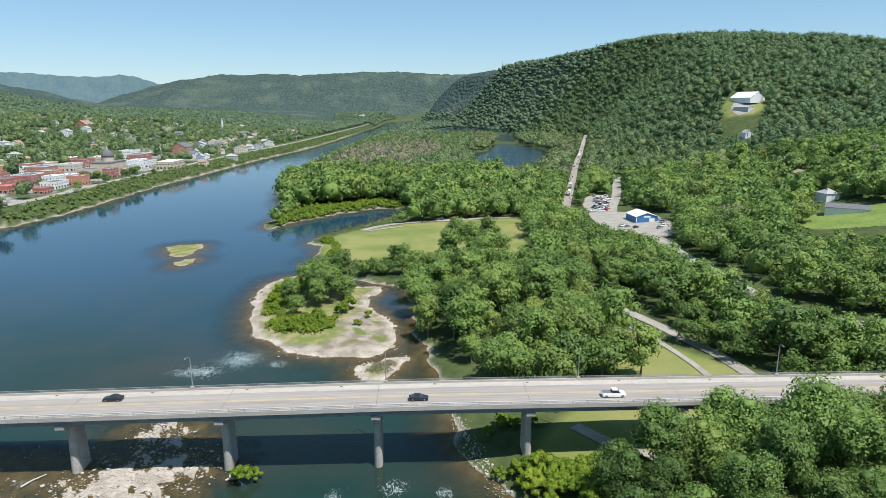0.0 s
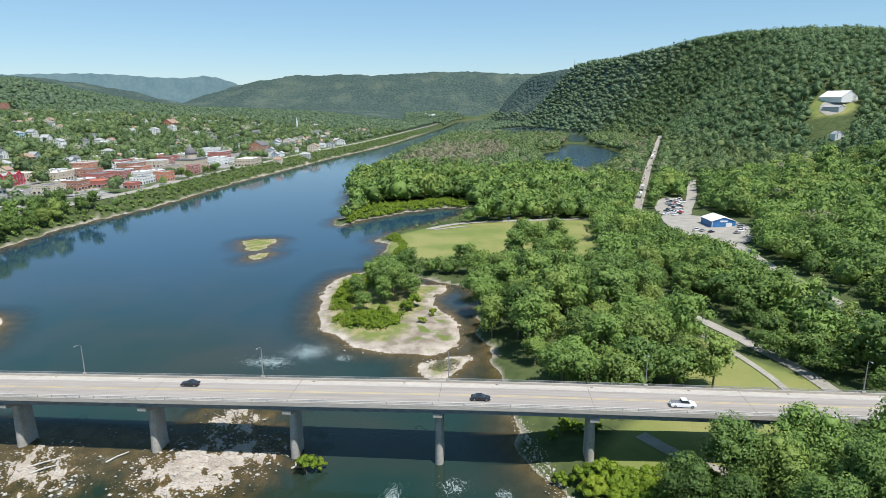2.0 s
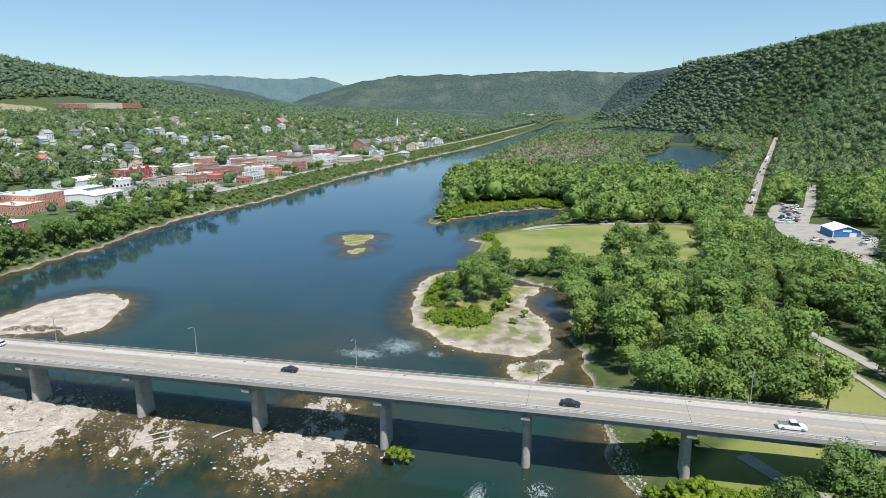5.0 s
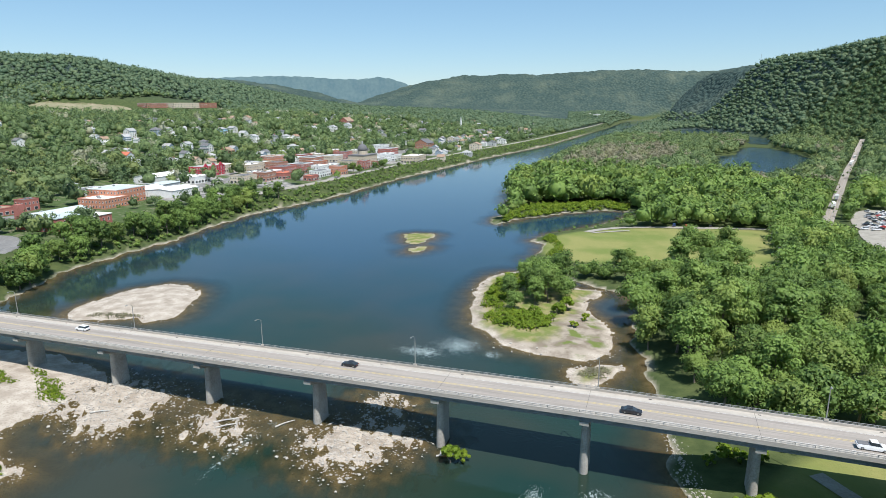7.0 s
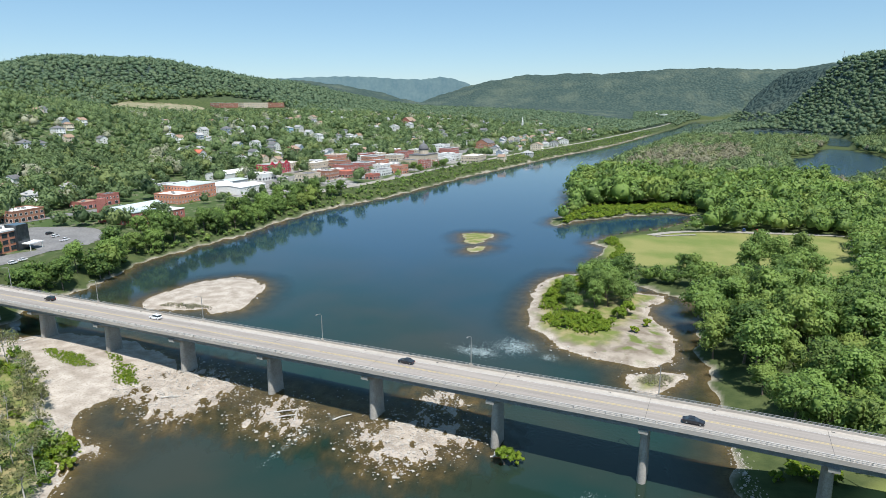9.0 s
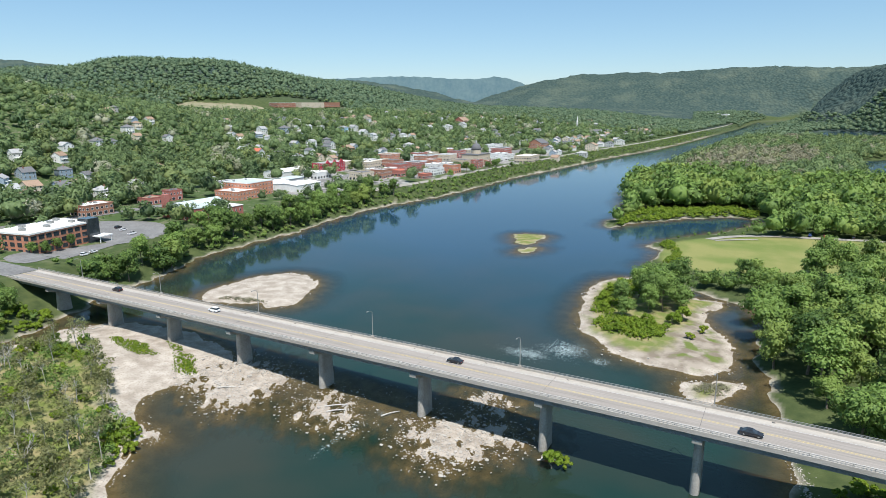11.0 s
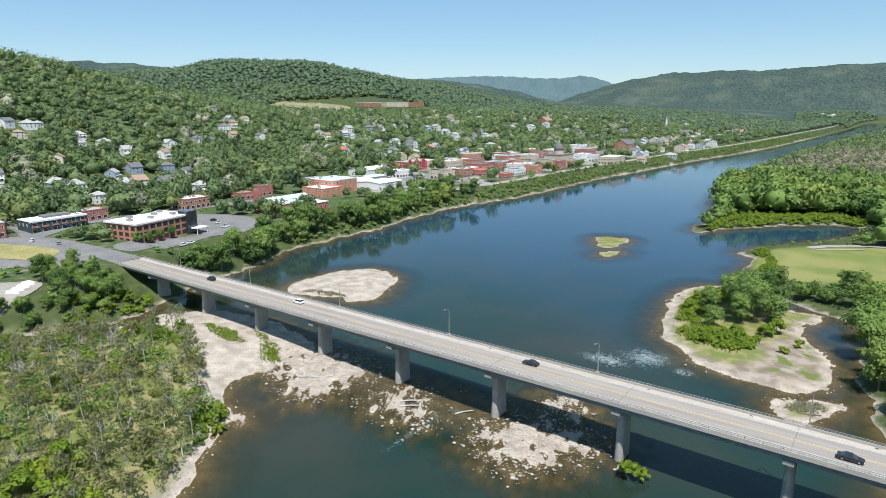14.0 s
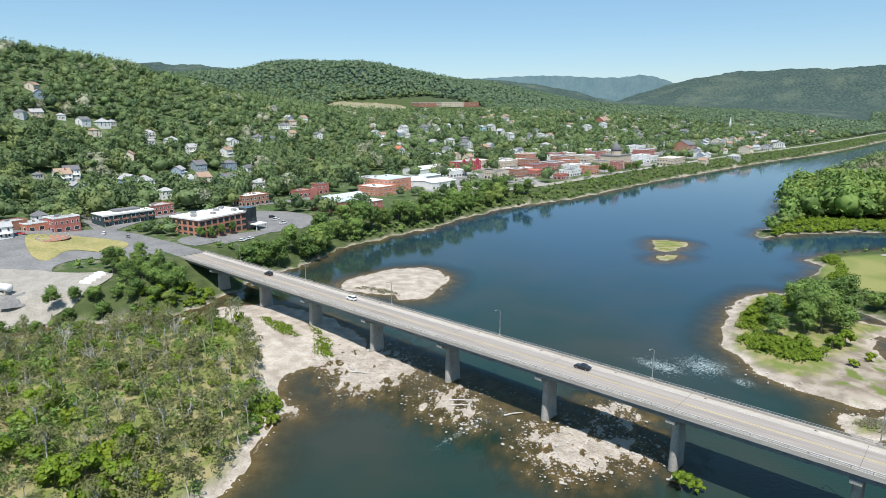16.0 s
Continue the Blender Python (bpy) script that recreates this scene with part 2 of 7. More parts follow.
ROAD = [(300, 150), (225, 180), (172, 212), (154, 227), (147, 251), (144, 300), (143, 332), (146, 380), (140, 420), (146, 470), (178, 560), (215, 680)]
RAIL = [(111, 478), (116, 497), (153, 634), (204, 822), (280, 1090), (352, 1345)]
# crests: x, y and height
CRESTS = [
    (750, [(49, 3559, 71), (138, 3447, 155), (249, 3240, 223), (329, 3082, 242), (466, 2760, 261), (521, 2496, 238), (565, 2126, 237), (577, 1757, 234), (594, 1485, 228), (608, 1316, 213), (650, 1239, 201), (702, 1211, 193), (785, 1218, 178), (919, 1247, 172), (1092, 1099, 186)]),
    (650, [(-2150, 3990, 60), (-1960, 4060, 120), (-1800, 4130, 178), (-1710, 4170, 215), (-1590, 4209, 246), (-1390, 4279, 270), (-1035, 4379, 289), (-874, 4414, 274), (-587, 4461, 297), (-196, 4495, 297), (204, 4495, 286), (532, 4468, 289), (996, 4388, 258)]),
    (700, [(-2186, 1104, 190), (-2084, 1189, 200), (-2033, 1275, 223), (-1925, 1347, 233), (-1841, 1459, 229), (-1792, 1519, 224), (-1746, 1645, 210), (-1724, 1810, 183), (-1760, 2046, 169)]),
    (800, [(-3241, 618, 215), (-3093, 817, 233), (-2943, 973, 243), (-2907, 1075, 261), (-2840, 1241, 274), (-2781, 1368, 263), (-2776, 1590, 244)]),
    (560, [(-994, -107, 186), (-1048, 51, 176), (-1083, 187, 168), (-1120, 260, 163), (-1158, 314, 158), (-1241, 386, 152), (-1325, 451, 134)]),
    (560, [(-2568, 2378, 210), (-2327, 2478, 227), (-2257, 2542, 226), (-2139, 2642, 231), (-2081, 2813, 224), (-2013, 2984, 202), (-1940, 3120, 180), (-1900, 3230, 130), (-1870, 3320, 80)]),
]
CREST_TRIM = {750: -7, 650: -20, 700: -2, 800: -8, 560: 2}  # metres taken off each crest so the skyline fits the camera's view
DECK_Y0, DECK_Y1 = 132.9, 146.9


def deck_z(x):
    return 18.0 + 0.0155 * min(x, 0.0)


def smooth_line(pts, closed=False, steps=4):
    """A rounded line through the given corners."""
    p = np.array(pts, float)
    n = len(p)
    out = []
    for i in range(n if closed else n - 1):
        a, b, c, d = (p[(i + k) % n] if closed else p[min(max(i + k, 0), n - 1)] for k in (-1, 0, 1, 2))
        for s in range(steps):
            t = s / steps
            out.append(0.5 * (2 * b + (c - a) * t + (2 * a - 5 * b + 4 * c - d) * t * t + (3 * b - a - 3 * c + d) * t ** 3))
    if not closed:
        out.append(p[-1])
    return np.array(out)


def line_dist(X, Y, pts, closed=False, heights=None):
    """Distance to a line; with heights also the height at the nearest place."""
    best = np.full(X.shape, 1e9)
    hh = np.zeros(X.shape)
    n = len(pts)
    for i in range(n if closed else n - 1):
        a, b = pts[i], pts[(i + 1) % n]
        d = b - a
        t = np.clip(((X - a[0]) * d[0] + (Y - a[1]) * d[1]) / max(d @ d, 1e-9), 0, 1)
        q = (X - a[0] - t * d[0]) ** 2 + (Y - a[1] - t * d[1]) ** 2
        m = q < best
        best = np.where(m, q, best)
        if heights is not None:
            hh = np.where(m, heights[i] + t * (heights[(i + 1) % n] - heights[i]), hh)
    return (np.sqrt(best), hh) if heights is not None else np.sqrt(best)


def inside(X, Y, pts):
    r = np.zeros(X.shape, bool)
    n = len(pts)
    for i in range(n):
        (x0, y0), (x1, y1) = pts[i], pts[(i + 1) % n]
        if y0 != y1:
            r ^= ((y0 > Y) != (y1 > Y)) & (X < (x1 - x0) * (Y - y0) / (y1 - y0) + x0)
    return r


def depth_in(X, Y, pts):
    """Metres inside a closed outline; negative outside."""
    return np.where(inside(X, Y, pts), 1.0, -1.0) * line_dist(X, Y, pts, True)


def depth_near(X, Y, pts, margin=60.0):
    """The same, worked out only round the outline."""
    (x0, y0), (x1, y1) = pts.min(0) - margin, pts.max(0) + margin
    m = (X > x0) & (X < x1) & (Y > y0) & (Y < y1)
    r = np.full(X.shape, -margin)
    if m.any():
        r[m] = depth_in(X[m], Y[m], pts)
    return r


def waves2(X, Y, size, seed=0.0):
    """Smooth unevenness between -1 and 1, of about that size in metres."""
    x, y = X / size, Y / size
    return (np.sin(x * 1.9 + 1.3 * np.sin(y * 1.1 + seed) + seed) + np.sin(y * 2.3 + 1.7 * np.sin(x * 0.9 - seed) + 2 * seed)
            + np.sin((x + y) * 3.1 + 1.1 * np.sin((x - y) * 1.7 + seed))) / 3


_left = smooth_line(LEFT_SHORE)
_right = smooth_line(RIGHT_SHORE)
OUT = {
    "left": np.vstack([_left, [(5200, 4990), (-5200, 4990), (-5200, -420)]]),
    "right": np.vstack([_right, [(5200, -420)]]),
    "bar": smooth_line(GRAVEL_BAR, True), "sandbar": smooth_line(SANDBAR, True), "island": smooth_line(ISLAND, True), "islet": smooth_line(ISLET, True),
    "shoal_a": smooth_line(SHOAL_A, True), "shoal_b": smooth_line(SHOAL_B, True), "pond": smooth_line(POND, True), "pond_far": smooth_line(POND_FAR, True),
    "scrub": smooth_line(SCRUB_LAND, True), "field": smooth_line(FIELD, True), "lawn": smooth_line(LAWN, True),
    "rapid_a": smooth_line(RAPID_A, True), "rapid_b": smooth_line(RAPID_B, True), "rapid_c": smooth_line(RAPID_C, True), "rapid_d": smooth_line(RAPID_D, True),
}
ROAD_LINE, RAIL_LINE = smooth_line(ROAD), smooth_line(RAIL)


def land(X, Y):
    """Height of the ground, and how far each place lies inside its shores."""
    X, Y = np.asarray(X, float), np.asarray(Y, float)
    R = np.hypot(X, Y)
    jag = np.clip(R / 150, 0.4, 3) * (1.3 * waves2(X, Y, 9.0, 1.0) + 0.7 * waves2(X, Y, 3.7, 2.0))
    dl = depth_in(X, Y, OUT["left"]) + jag
    dr = depth_in(X, Y, OUT["right"]) + jag
    small = {k: depth_near(X, Y, OUT[k], 95) + 0.5 * jag for k in ("bar", "sandbar", "island", "islet", "shoal_a", "shoal_b")}
    near = np.maximum.reduce([dl, dr] + list(small.values()))
    h = np.interp(-near, [0, 4, 14, 40, 90], [-0.05, -0.6, -1.4, -2.3, -3.0])
    # gravel shallows under the bridge
    for k, top in (("rapid_a", 0.42), ("rapid_b", 0.12), ("rapid_c", 0.36), ("rapid_d", 0.2)):
        d = depth_near(X, Y, OUT[k])
        h = np.maximum(h, np.interp(d, [-26, -8, 0, 3], [-2.2, -0.35, 0.08, top]) + 0.42 * waves2(X, Y, 3.1, 4.0) + 0.25 * waves2(X, Y, 1.3, 5.0) - 0.12)
    h = np.maximum(h, np.interp(np.hypot((X + 118) / 70, (Y - 138) / 16), [0, 0.7, 1.2], [-0.18, -0.35, -3.0]) + 0.15 * waves2(X, Y, 3.0, 3.0))
    for k, v in small.items():
        top = {"bar": [0, 0.5, 1.3, 2.6, 3.6], "sandbar": [0, 0.35, 0.9, 1.2, 1.4], "island": [0, 0.5, 1.1, 1.8, 2.6], "islet": [0, 0.4, 0.8, 1, 1],
               "shoal_a": [0, 0.2, 0.4, 0.5, 0.5], "shoal_b": [0, 0.15, 0.3, 0.4, 0.4]}[k]
        h = np.where(v > 0, np.maximum(h, np.interp(v, [0, 3, 10, 30, 70], top) + 0.12 * waves2(X, Y, 5, 1)), h)
    # town side
    far = np.clip((Y - 330) / 350, 0, 1)
    steep = dl * (1 + 1.6 * np.clip((125 - Y) / 40, 0, 1) * (dl > 0))
    hn = np.interp(steep, [0, 5, 14, 34, 150, 300, 600, 1000, 1500, 3000], [0, 1.2, 5, 10.5, 13, 17, 29, 52, 78, 92])
    hf = np.interp(dl, [0, 4, 12, 24, 150, 300, 450, 600, 1000, 1500, 3000], [0, 1.2, 6, 10.0, 13.5, 25, 45, 57, 74, 86, 98])
    hl = hn + (hf - hn) * far + 1.5 * waves2(X, Y, 160, 2) * np.clip(dl / 200, 0, 1)
    ramp = np.clip(1 - np.abs(Y - 140) / 45, 0, 1) * np.clip((-X - 286) / 22, 0, 1)
    hl = np.maximum(hl, np.minimum(13.3, 13.3 * np.clip(ramp * 2.2, 0, 1)))
    h = np.where(dl > 0, np.maximum(h, hl), h)
    # far side
    east = X - np.interp(Y, [-400, 150, 330, 450, 800, 1345, 2000, 2500, 3000, 3500], [260, 215, 165, 175, 240, 395, 300, 200, 40, -60])
    hr = np.interp(dr, [0, 4, 12, 40, 120, 200, 400], [0, 0.8, 2.2, 3.2, 4.0, 4.5, 5.0])
    hr = hr + np.interp(east, [-60, -10, 40, 150, 300, 600, 1200], [0, 2.5, 7, 32, 62, 92, 120]) * np.interp(Y, [-400, 100, 600, 2200, 3200], [1, 1, 1, 0.6, 0.2])
    h = np.where(dr > 0, np.maximum(h, hr), h)
    for k in ("pond", "pond_far"):
        d = depth_near(X, Y, OUT[k])
        h = np.where(dr > 0, np.minimum(h, np.interp(d, [-40, 0, 8], [6, 0, -3.5]) + 100 * (d < -40)), h)
    dry = np.clip(np.maximum(dl, dr) / 120, 0, 1)
    lift = np.zeros(X.shape)
    for wide, pts in CRESTS:
        p = np.array(pts, float)
        (x0, y0), (x1, y1) = p[:, :2].min(0) - wide, p[:, :2].max(0) + wide
        m = (X > x0) & (X < x1) & (Y > y0) & (Y < y1)
        if m.any():
            d, top = line_dist(X[m], Y[m], p[:, :2], False, p[:, 2])
            s = np.clip(d / wide, 0, 1)
            lift[m] = np.maximum(lift[m], (top - CREST_TRIM[wide] - h[m]) * (1 - s) ** 2 * (1 + 2 * s))
    rough = 9 * waves2(X, Y, 210, 5) + 4 * waves2(X, Y, 90, 6)
    h = h + np.maximum(lift, 0) * dry * np.where(dr > 0, np.clip((east + 60) / 220, 0, 1), 1) + rough * np.clip(lift / 60, 0, 1) * dry * np.clip(1.2 - lift / 200, 0, 1)
    return h, near, dl, dr, small


def ground_z(x, y):
    return float(land(np.array([x]), np.array([y]))[0][0])


# ---- ground sheet and water ----
az = np.radians(np.concatenate([np.arange(-46, 84, 0.3), np.arange(84, 314, 5.0)]))
rad = [0.05, 8.0, 40, 70, 90, 100]
while rad[-1] < 4950:
    rad.append(rad[-1] + max(1.8, 0.0125 * rad[-1]))
rad = np.array(rad)
GA, GR = np.meshgrid(az, rad)
GX, GY = -GR * np.sin(GA), GR * np.cos(GA)
GH, GNEAR, GDL, GDR, GSMALL = land(GX, GY)
nr, na = GX.shape
ii = np.arange(nr * na).reshape(nr, na)
jj = np.roll(ii, -1, axis=1)
GQ = np.stack([ii[:-1], ii[1:], jj[1:], jj[:-1]], -1).reshape(-1, 4)


def blob(d, soft=4.0):
    return np.clip(0.5 + d / soft, 0, 1)


n1 = waves2(GX, GY, 11, 7) * 0.6 + waves2(GX, GY, 4, 8) * 0.4
shoal = np.maximum(GSMALL["shoal_a"], GSMALL["shoal_b"])
rim = blob(np.where(GNEAR > 0, np.where(GDR > 0, 0.1, np.where(GDL > 0, 0.6, np.where(shoal > 0, 0.4, 4.2))) - GNEAR, 5) + 2 * n1, 3)
gravel = rim.copy()
gravel = np.maximum(gravel, blob(GSMALL["sandbar"], 3))
gravel = np.maximum(gravel, blob(np.minimum(GSMALL["bar"], 2.0 - depth_near(GX, GY, OUT["scrub"]) + 3 * n1), 6))
gravel = np.maximum(gravel, blob(np.minimum(GSMALL["island"], np.maximum((GX + 33) * 0.8 - 0.1 * (GY - 245), (221 - GY) * 0.9) + 9 * n1), 6))
gravel = np.maximum(gravel, blob(np.minimum(GSMALL["islet"], 2.5 - GSMALL["islet"] + 3 * n1), 3))
gravel = np.where(GH < 0.02, np.maximum(gravel, 0.6), gravel)
gravel = np.where((GDL > 12) | (GDR > 12) & (GY > 600), 0, gravel) * np.clip((2200 - GR) / 500, 0.1, 1)
lawn = np.maximum(blob(depth_near(GX, GY, OUT["field"]), 4), blob(depth_near(GX, GY, OUT["lawn"]), 4))
lawn = np.maximum(lawn, blob(depth_near(GX, GY, smooth_line([(398, 772), (384, 800), (405, 832), (432, 838), (440, 805), (424, 778)], True)), 6))
dry = np.maximum.reduce([blob(np.minimum(GSMALL["bar"] - 4, 12), 5), blob(GSMALL["island"], 2), blob(GSMALL["islet"], 2), blob(shoal, 2)])
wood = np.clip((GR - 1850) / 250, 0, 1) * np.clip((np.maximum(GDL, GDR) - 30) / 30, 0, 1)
GH += np.clip((GR - 2300) / 300, 0, 1) * wood * (np.random.default_rng(4).uniform(-4, 4, GH.shape) + np.clip((GH - 95) / 40, 0, 1) * (9 * waves2(GX, GY, 330, 3) + 7 * waves2(GX, GY, 140, 8) - 4))
town = np.clip((GDL - 30) / 25, 0, 1) * np.clip((1000 - GDL) / 400, 0, 1)
paved = blob(np.minimum(np.minimum(GX + 500, -338 - GX), np.minimum(GY - 400, 1010 - GY)) + 20 * waves2(GX, GY, 40, 2), 12) * (GDL > 30) * (waves2(GX, GY, 26, 6) > -0.3)
silt = blob(np.maximum(GSMALL["island"], GSMALL["islet"]) - 3 + 2 * n1, 4)
gme = quad_mesh("ground", np.stack([GX.ravel(), GY.ravel(), GH.ravel()], 1), GQ[:, ::-1], [], smooth=True)
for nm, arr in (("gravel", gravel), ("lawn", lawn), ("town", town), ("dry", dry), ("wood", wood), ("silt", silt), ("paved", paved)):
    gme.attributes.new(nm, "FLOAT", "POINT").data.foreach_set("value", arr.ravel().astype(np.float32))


def ground_mat():
    m, n, l = nodes_of("ground_cover")
    b = n["Principled BSDF"]
    b.inputs["Roughness"].default_value, b.inputs["Specular IOR Level"].default_value = 0.95, 0.1
    co = n.new("ShaderNodeTexCoord")

    def tex(scale, detail=5):
        t = n.new("ShaderNodeTexNoise")
        t.inputs["Scale"].default_value, t.inputs["Detail"].default_value = scale, detail
        l.new(co.outputs["Object"], t.inputs["Vector"])
        return t.outputs[0]

    def ramp(fac, a, c, lo=0.35, hi=0.65):
        r = n.new("ShaderNodeMapRange")
        r.inputs[1].default_value, r.inputs[2].default_value = lo, hi
        l.new(fac, r.inputs[0])
        x = n.new("ShaderNodeMix")
        x.data_type = "RGBA"
        for i, v in ((6, a), (7, c)):
            if isinstance(v, tuple):
                x.inputs[i].default_value = (*v, 1)
            else:
                l.new(v, x.inputs[i])
        l.new(r.outputs[0], x.inputs[0])
        return x.outputs[2]

    def attr(name):
        a = n.new("ShaderNodeAttribute")
        a.attribute_name = name
        return a.outputs["Fac"]

    big, mid, fine = tex(0.035), tex(0.2), tex(1.7, 3)
    floor = ramp(mid, (0.045, 0.065, 0.025), (0.085, 0.105, 0.04))
    floor = ramp(fine, floor, (0.065, 0.085, 0.03), 0.45, 0.8)
    grass = ramp(big, (0.145, 0.185, 0.05), (0.24, 0.235, 0.085), 0.40, 0.60)
    grass = ramp(fine, grass, (0.18, 0.195, 0.065), 0.4, 0.9)
    yard = ramp(mid, (0.065, 0.10, 0.035), (0.19, 0.175, 0.12), 0.50, 0.70)
    stones = ramp(mid, (0.31, 0.265, 0.215), (0.48, 0.425, 0.36))
    stones = ramp(fine, stones, (0.21, 0.175, 0.135), 0.5, 0.85)
    mud = ramp(mid, (0.20, 0.165, 0.125), (0.33, 0.285, 0.23), 0.4, 0.6)
    mud = ramp(tex(0.12, 4), mud, (0.13, 0.16, 0.045), 0.52, 0.62)
    stones = ramp(attr("silt"), stones, mud, 0, 1)
    c = ramp(attr("town"), floor, yard, 0, 1)
    c = ramp(attr("paved"), c, ramp(mid, (0.17, 0.165, 0.155), (0.34, 0.325, 0.30), 0.4, 0.6), 0, 1)
    straw = ramp(mid, (0.15, 0.18, 0.05), (0.28, 0.24, 0.12), 0.42, 0.62)
    c = ramp(attr("dry"), c, straw, 0, 1)
    c = ramp(attr("lawn"), c, grass, 0, 1)
    c = ramp(attr("gravel"), c, stones, 0, 1)
    # the canopy of the farthest woods: rounded crowns in cells, distance haze painted bluish
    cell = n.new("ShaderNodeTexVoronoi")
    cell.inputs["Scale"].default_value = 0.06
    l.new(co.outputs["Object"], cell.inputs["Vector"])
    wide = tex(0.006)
    # cell edges darkened to stand for the shade between crowns
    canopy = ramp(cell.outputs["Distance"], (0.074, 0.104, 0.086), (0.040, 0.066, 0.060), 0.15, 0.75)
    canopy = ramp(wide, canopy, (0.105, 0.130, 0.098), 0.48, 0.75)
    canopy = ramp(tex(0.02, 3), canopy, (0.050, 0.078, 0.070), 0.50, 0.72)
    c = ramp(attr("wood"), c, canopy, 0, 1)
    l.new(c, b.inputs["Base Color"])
    cb = n.new("ShaderNodeBump")
    cb.invert = True
    cb.inputs["Distance"].default_value = 9.0
    l.new(attr("wood"), cb.inputs["Strength"])
    l.new(cell.outputs["Distance"], cb.inputs["Height"])
    bp = n.new("ShaderNodeBump")
    bp.inputs["Strength"].default_value, bp.inputs["Distance"].default_value = 0.5, 0.25
    l.new(fine, bp.inputs["Height"])
    l.new(cb.outputs[0], bp.inputs["Normal"])
    l.new(bp.outputs[0], b.inputs["Normal"])
    return m


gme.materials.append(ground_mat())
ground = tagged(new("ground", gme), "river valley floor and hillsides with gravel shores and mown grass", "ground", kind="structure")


def water_mat():
    m, n, l = nodes_of("river_water")
    b = n["Principled BSDF"]
    b.inputs["Roughness"].default_value, b.inputs["IOR"].default_value = 0.04, 1.333
    b.inputs["Specular IOR Level"].default_value = 0.5
    co = n.new("ShaderNodeTexCoord")
    dep = n.new("ShaderNodeAttribute")
    dep.attribute_name = "deep"
    big = n.new("ShaderNodeTexNoise")
    big.inputs["Scale"].default_value, big.inputs["Detail"].default_value = 0.018, 3
    l.new(co.outputs["Object"], big.inputs["Vector"])
    mx = n.new("ShaderNodeMix")
    mx.data_type = "RGBA"
    mx.inputs[6].default_value, mx.inputs[7].default_value = (0.011, 0.032, 0.024, 1), (0.032, 0.038, 0.026, 1)
    r0 = n.new("ShaderNodeMapRange")
    r0.inputs[1].default_value, r0.inputs[2].default_value = 0.4, 0.65
    l.new(big.outputs[0], r0.inputs[0])
    l.new(r0.outputs[0], mx.inputs[0])
    # reflected sky painted into the base colour: water turns bluer upstream
    sky_tint = n.new("ShaderNodeAttribute")
    sky_tint.attribute_name = "sky_tint"
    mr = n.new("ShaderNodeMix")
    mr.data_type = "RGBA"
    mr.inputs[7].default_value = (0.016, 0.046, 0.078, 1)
    l.new(sky_tint.outputs["Fac"], mr.inputs[0])
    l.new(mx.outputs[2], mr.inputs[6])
    foam = n.new("ShaderNodeTexNoise")
    foam.inputs["Scale"].default_value, foam.inputs["Detail"].default_value, foam.inputs["Distortion"].default_value = 0.5, 4, 3.0
    mp = n.new("ShaderNodeMapping")
    mp.inputs["Scale"].default_value = (1.6, 0.8, 1)
    l.new(co.outputs["Object"], mp.inputs["Vector"])
    l.new(mp.outputs[0], foam.inputs["Vector"])
    white = n.new("ShaderNodeAttribute")
    white.attribute_name = "broken"
    add = n.new("ShaderNodeMath")
    add.operation, add.inputs[1].default_value = "MULTIPLY_ADD", 0.345
    l.new(white.outputs["Fac"], add.inputs[0])
    l.new(foam.outputs[0], add.inputs[2])
    fr = n.new("ShaderNodeMapRange")
    fr.inputs[1].default_value, fr.inputs[2].default_value = 0.74, 1.02
    l.new(add.outputs[0], fr.inputs[0])
    mf = n.new("ShaderNodeMix")
    mf.data_type = "RGBA"
    mf.inputs[7].default_value = (0.46, 0.53, 0.52, 1)
    l.new(fr.outputs[0], mf.inputs[0])
    l.new(mr.outputs[2], mf.inputs[6])
    l.new(mf.outputs[2], b.inputs["Base Color"])
    w1 = n.new("ShaderNodeTexNoise")
    w1.inputs["Scale"].default_value, w1.inputs["Detail"].default_value = 0.9, 3
    l.new(co.outputs["Object"], w1.inputs["Vector"])
    bp = n.new("ShaderNodeBump")
    bp.inputs["Distance"].default_value = 0.1
    rip = n.new("ShaderNodeAttribute")
    rip.attribute_name = "riffle"
    rr = n.new("ShaderNodeMapRange")
    rr.clamp = False
    rr.inputs[3].default_value, rr.inputs[4].default_value = 0.16, 1.0
    l.new(rip.outputs["Fac"], rr.inputs[0])
    l.new(rr.outputs[0], bp.inputs["Strength"])
    l.new(w1.outputs[0], bp.inputs["Height"])
    l.new(bp.outputs[0], b.inputs["Normal"])
    clear = n.new("ShaderNodeBsdfTransparent")
    clear.inputs[0].default_value = (0.66, 0.58, 0.40, 1)
    ms = n.new("ShaderNodeMixShader")
    r = n.new("ShaderNodeMapRange")
    r.inputs[1].default_value, r.inputs[2].default_value, r.inputs[3].default_value, r.inputs[4].default_value = 0.0, 1.5, 0.25, 1.0
    l.new(dep.outputs["Fac"], r.inputs[0])
    l.new(r.outputs[0], ms.inputs[0])
    l.new(clear.outputs[0], ms.inputs[1])
    l.new(b.outputs[0], ms.inputs[2])
    l.new(ms.outputs[0], n["Material Output"].inputs["Surface"])
    return m


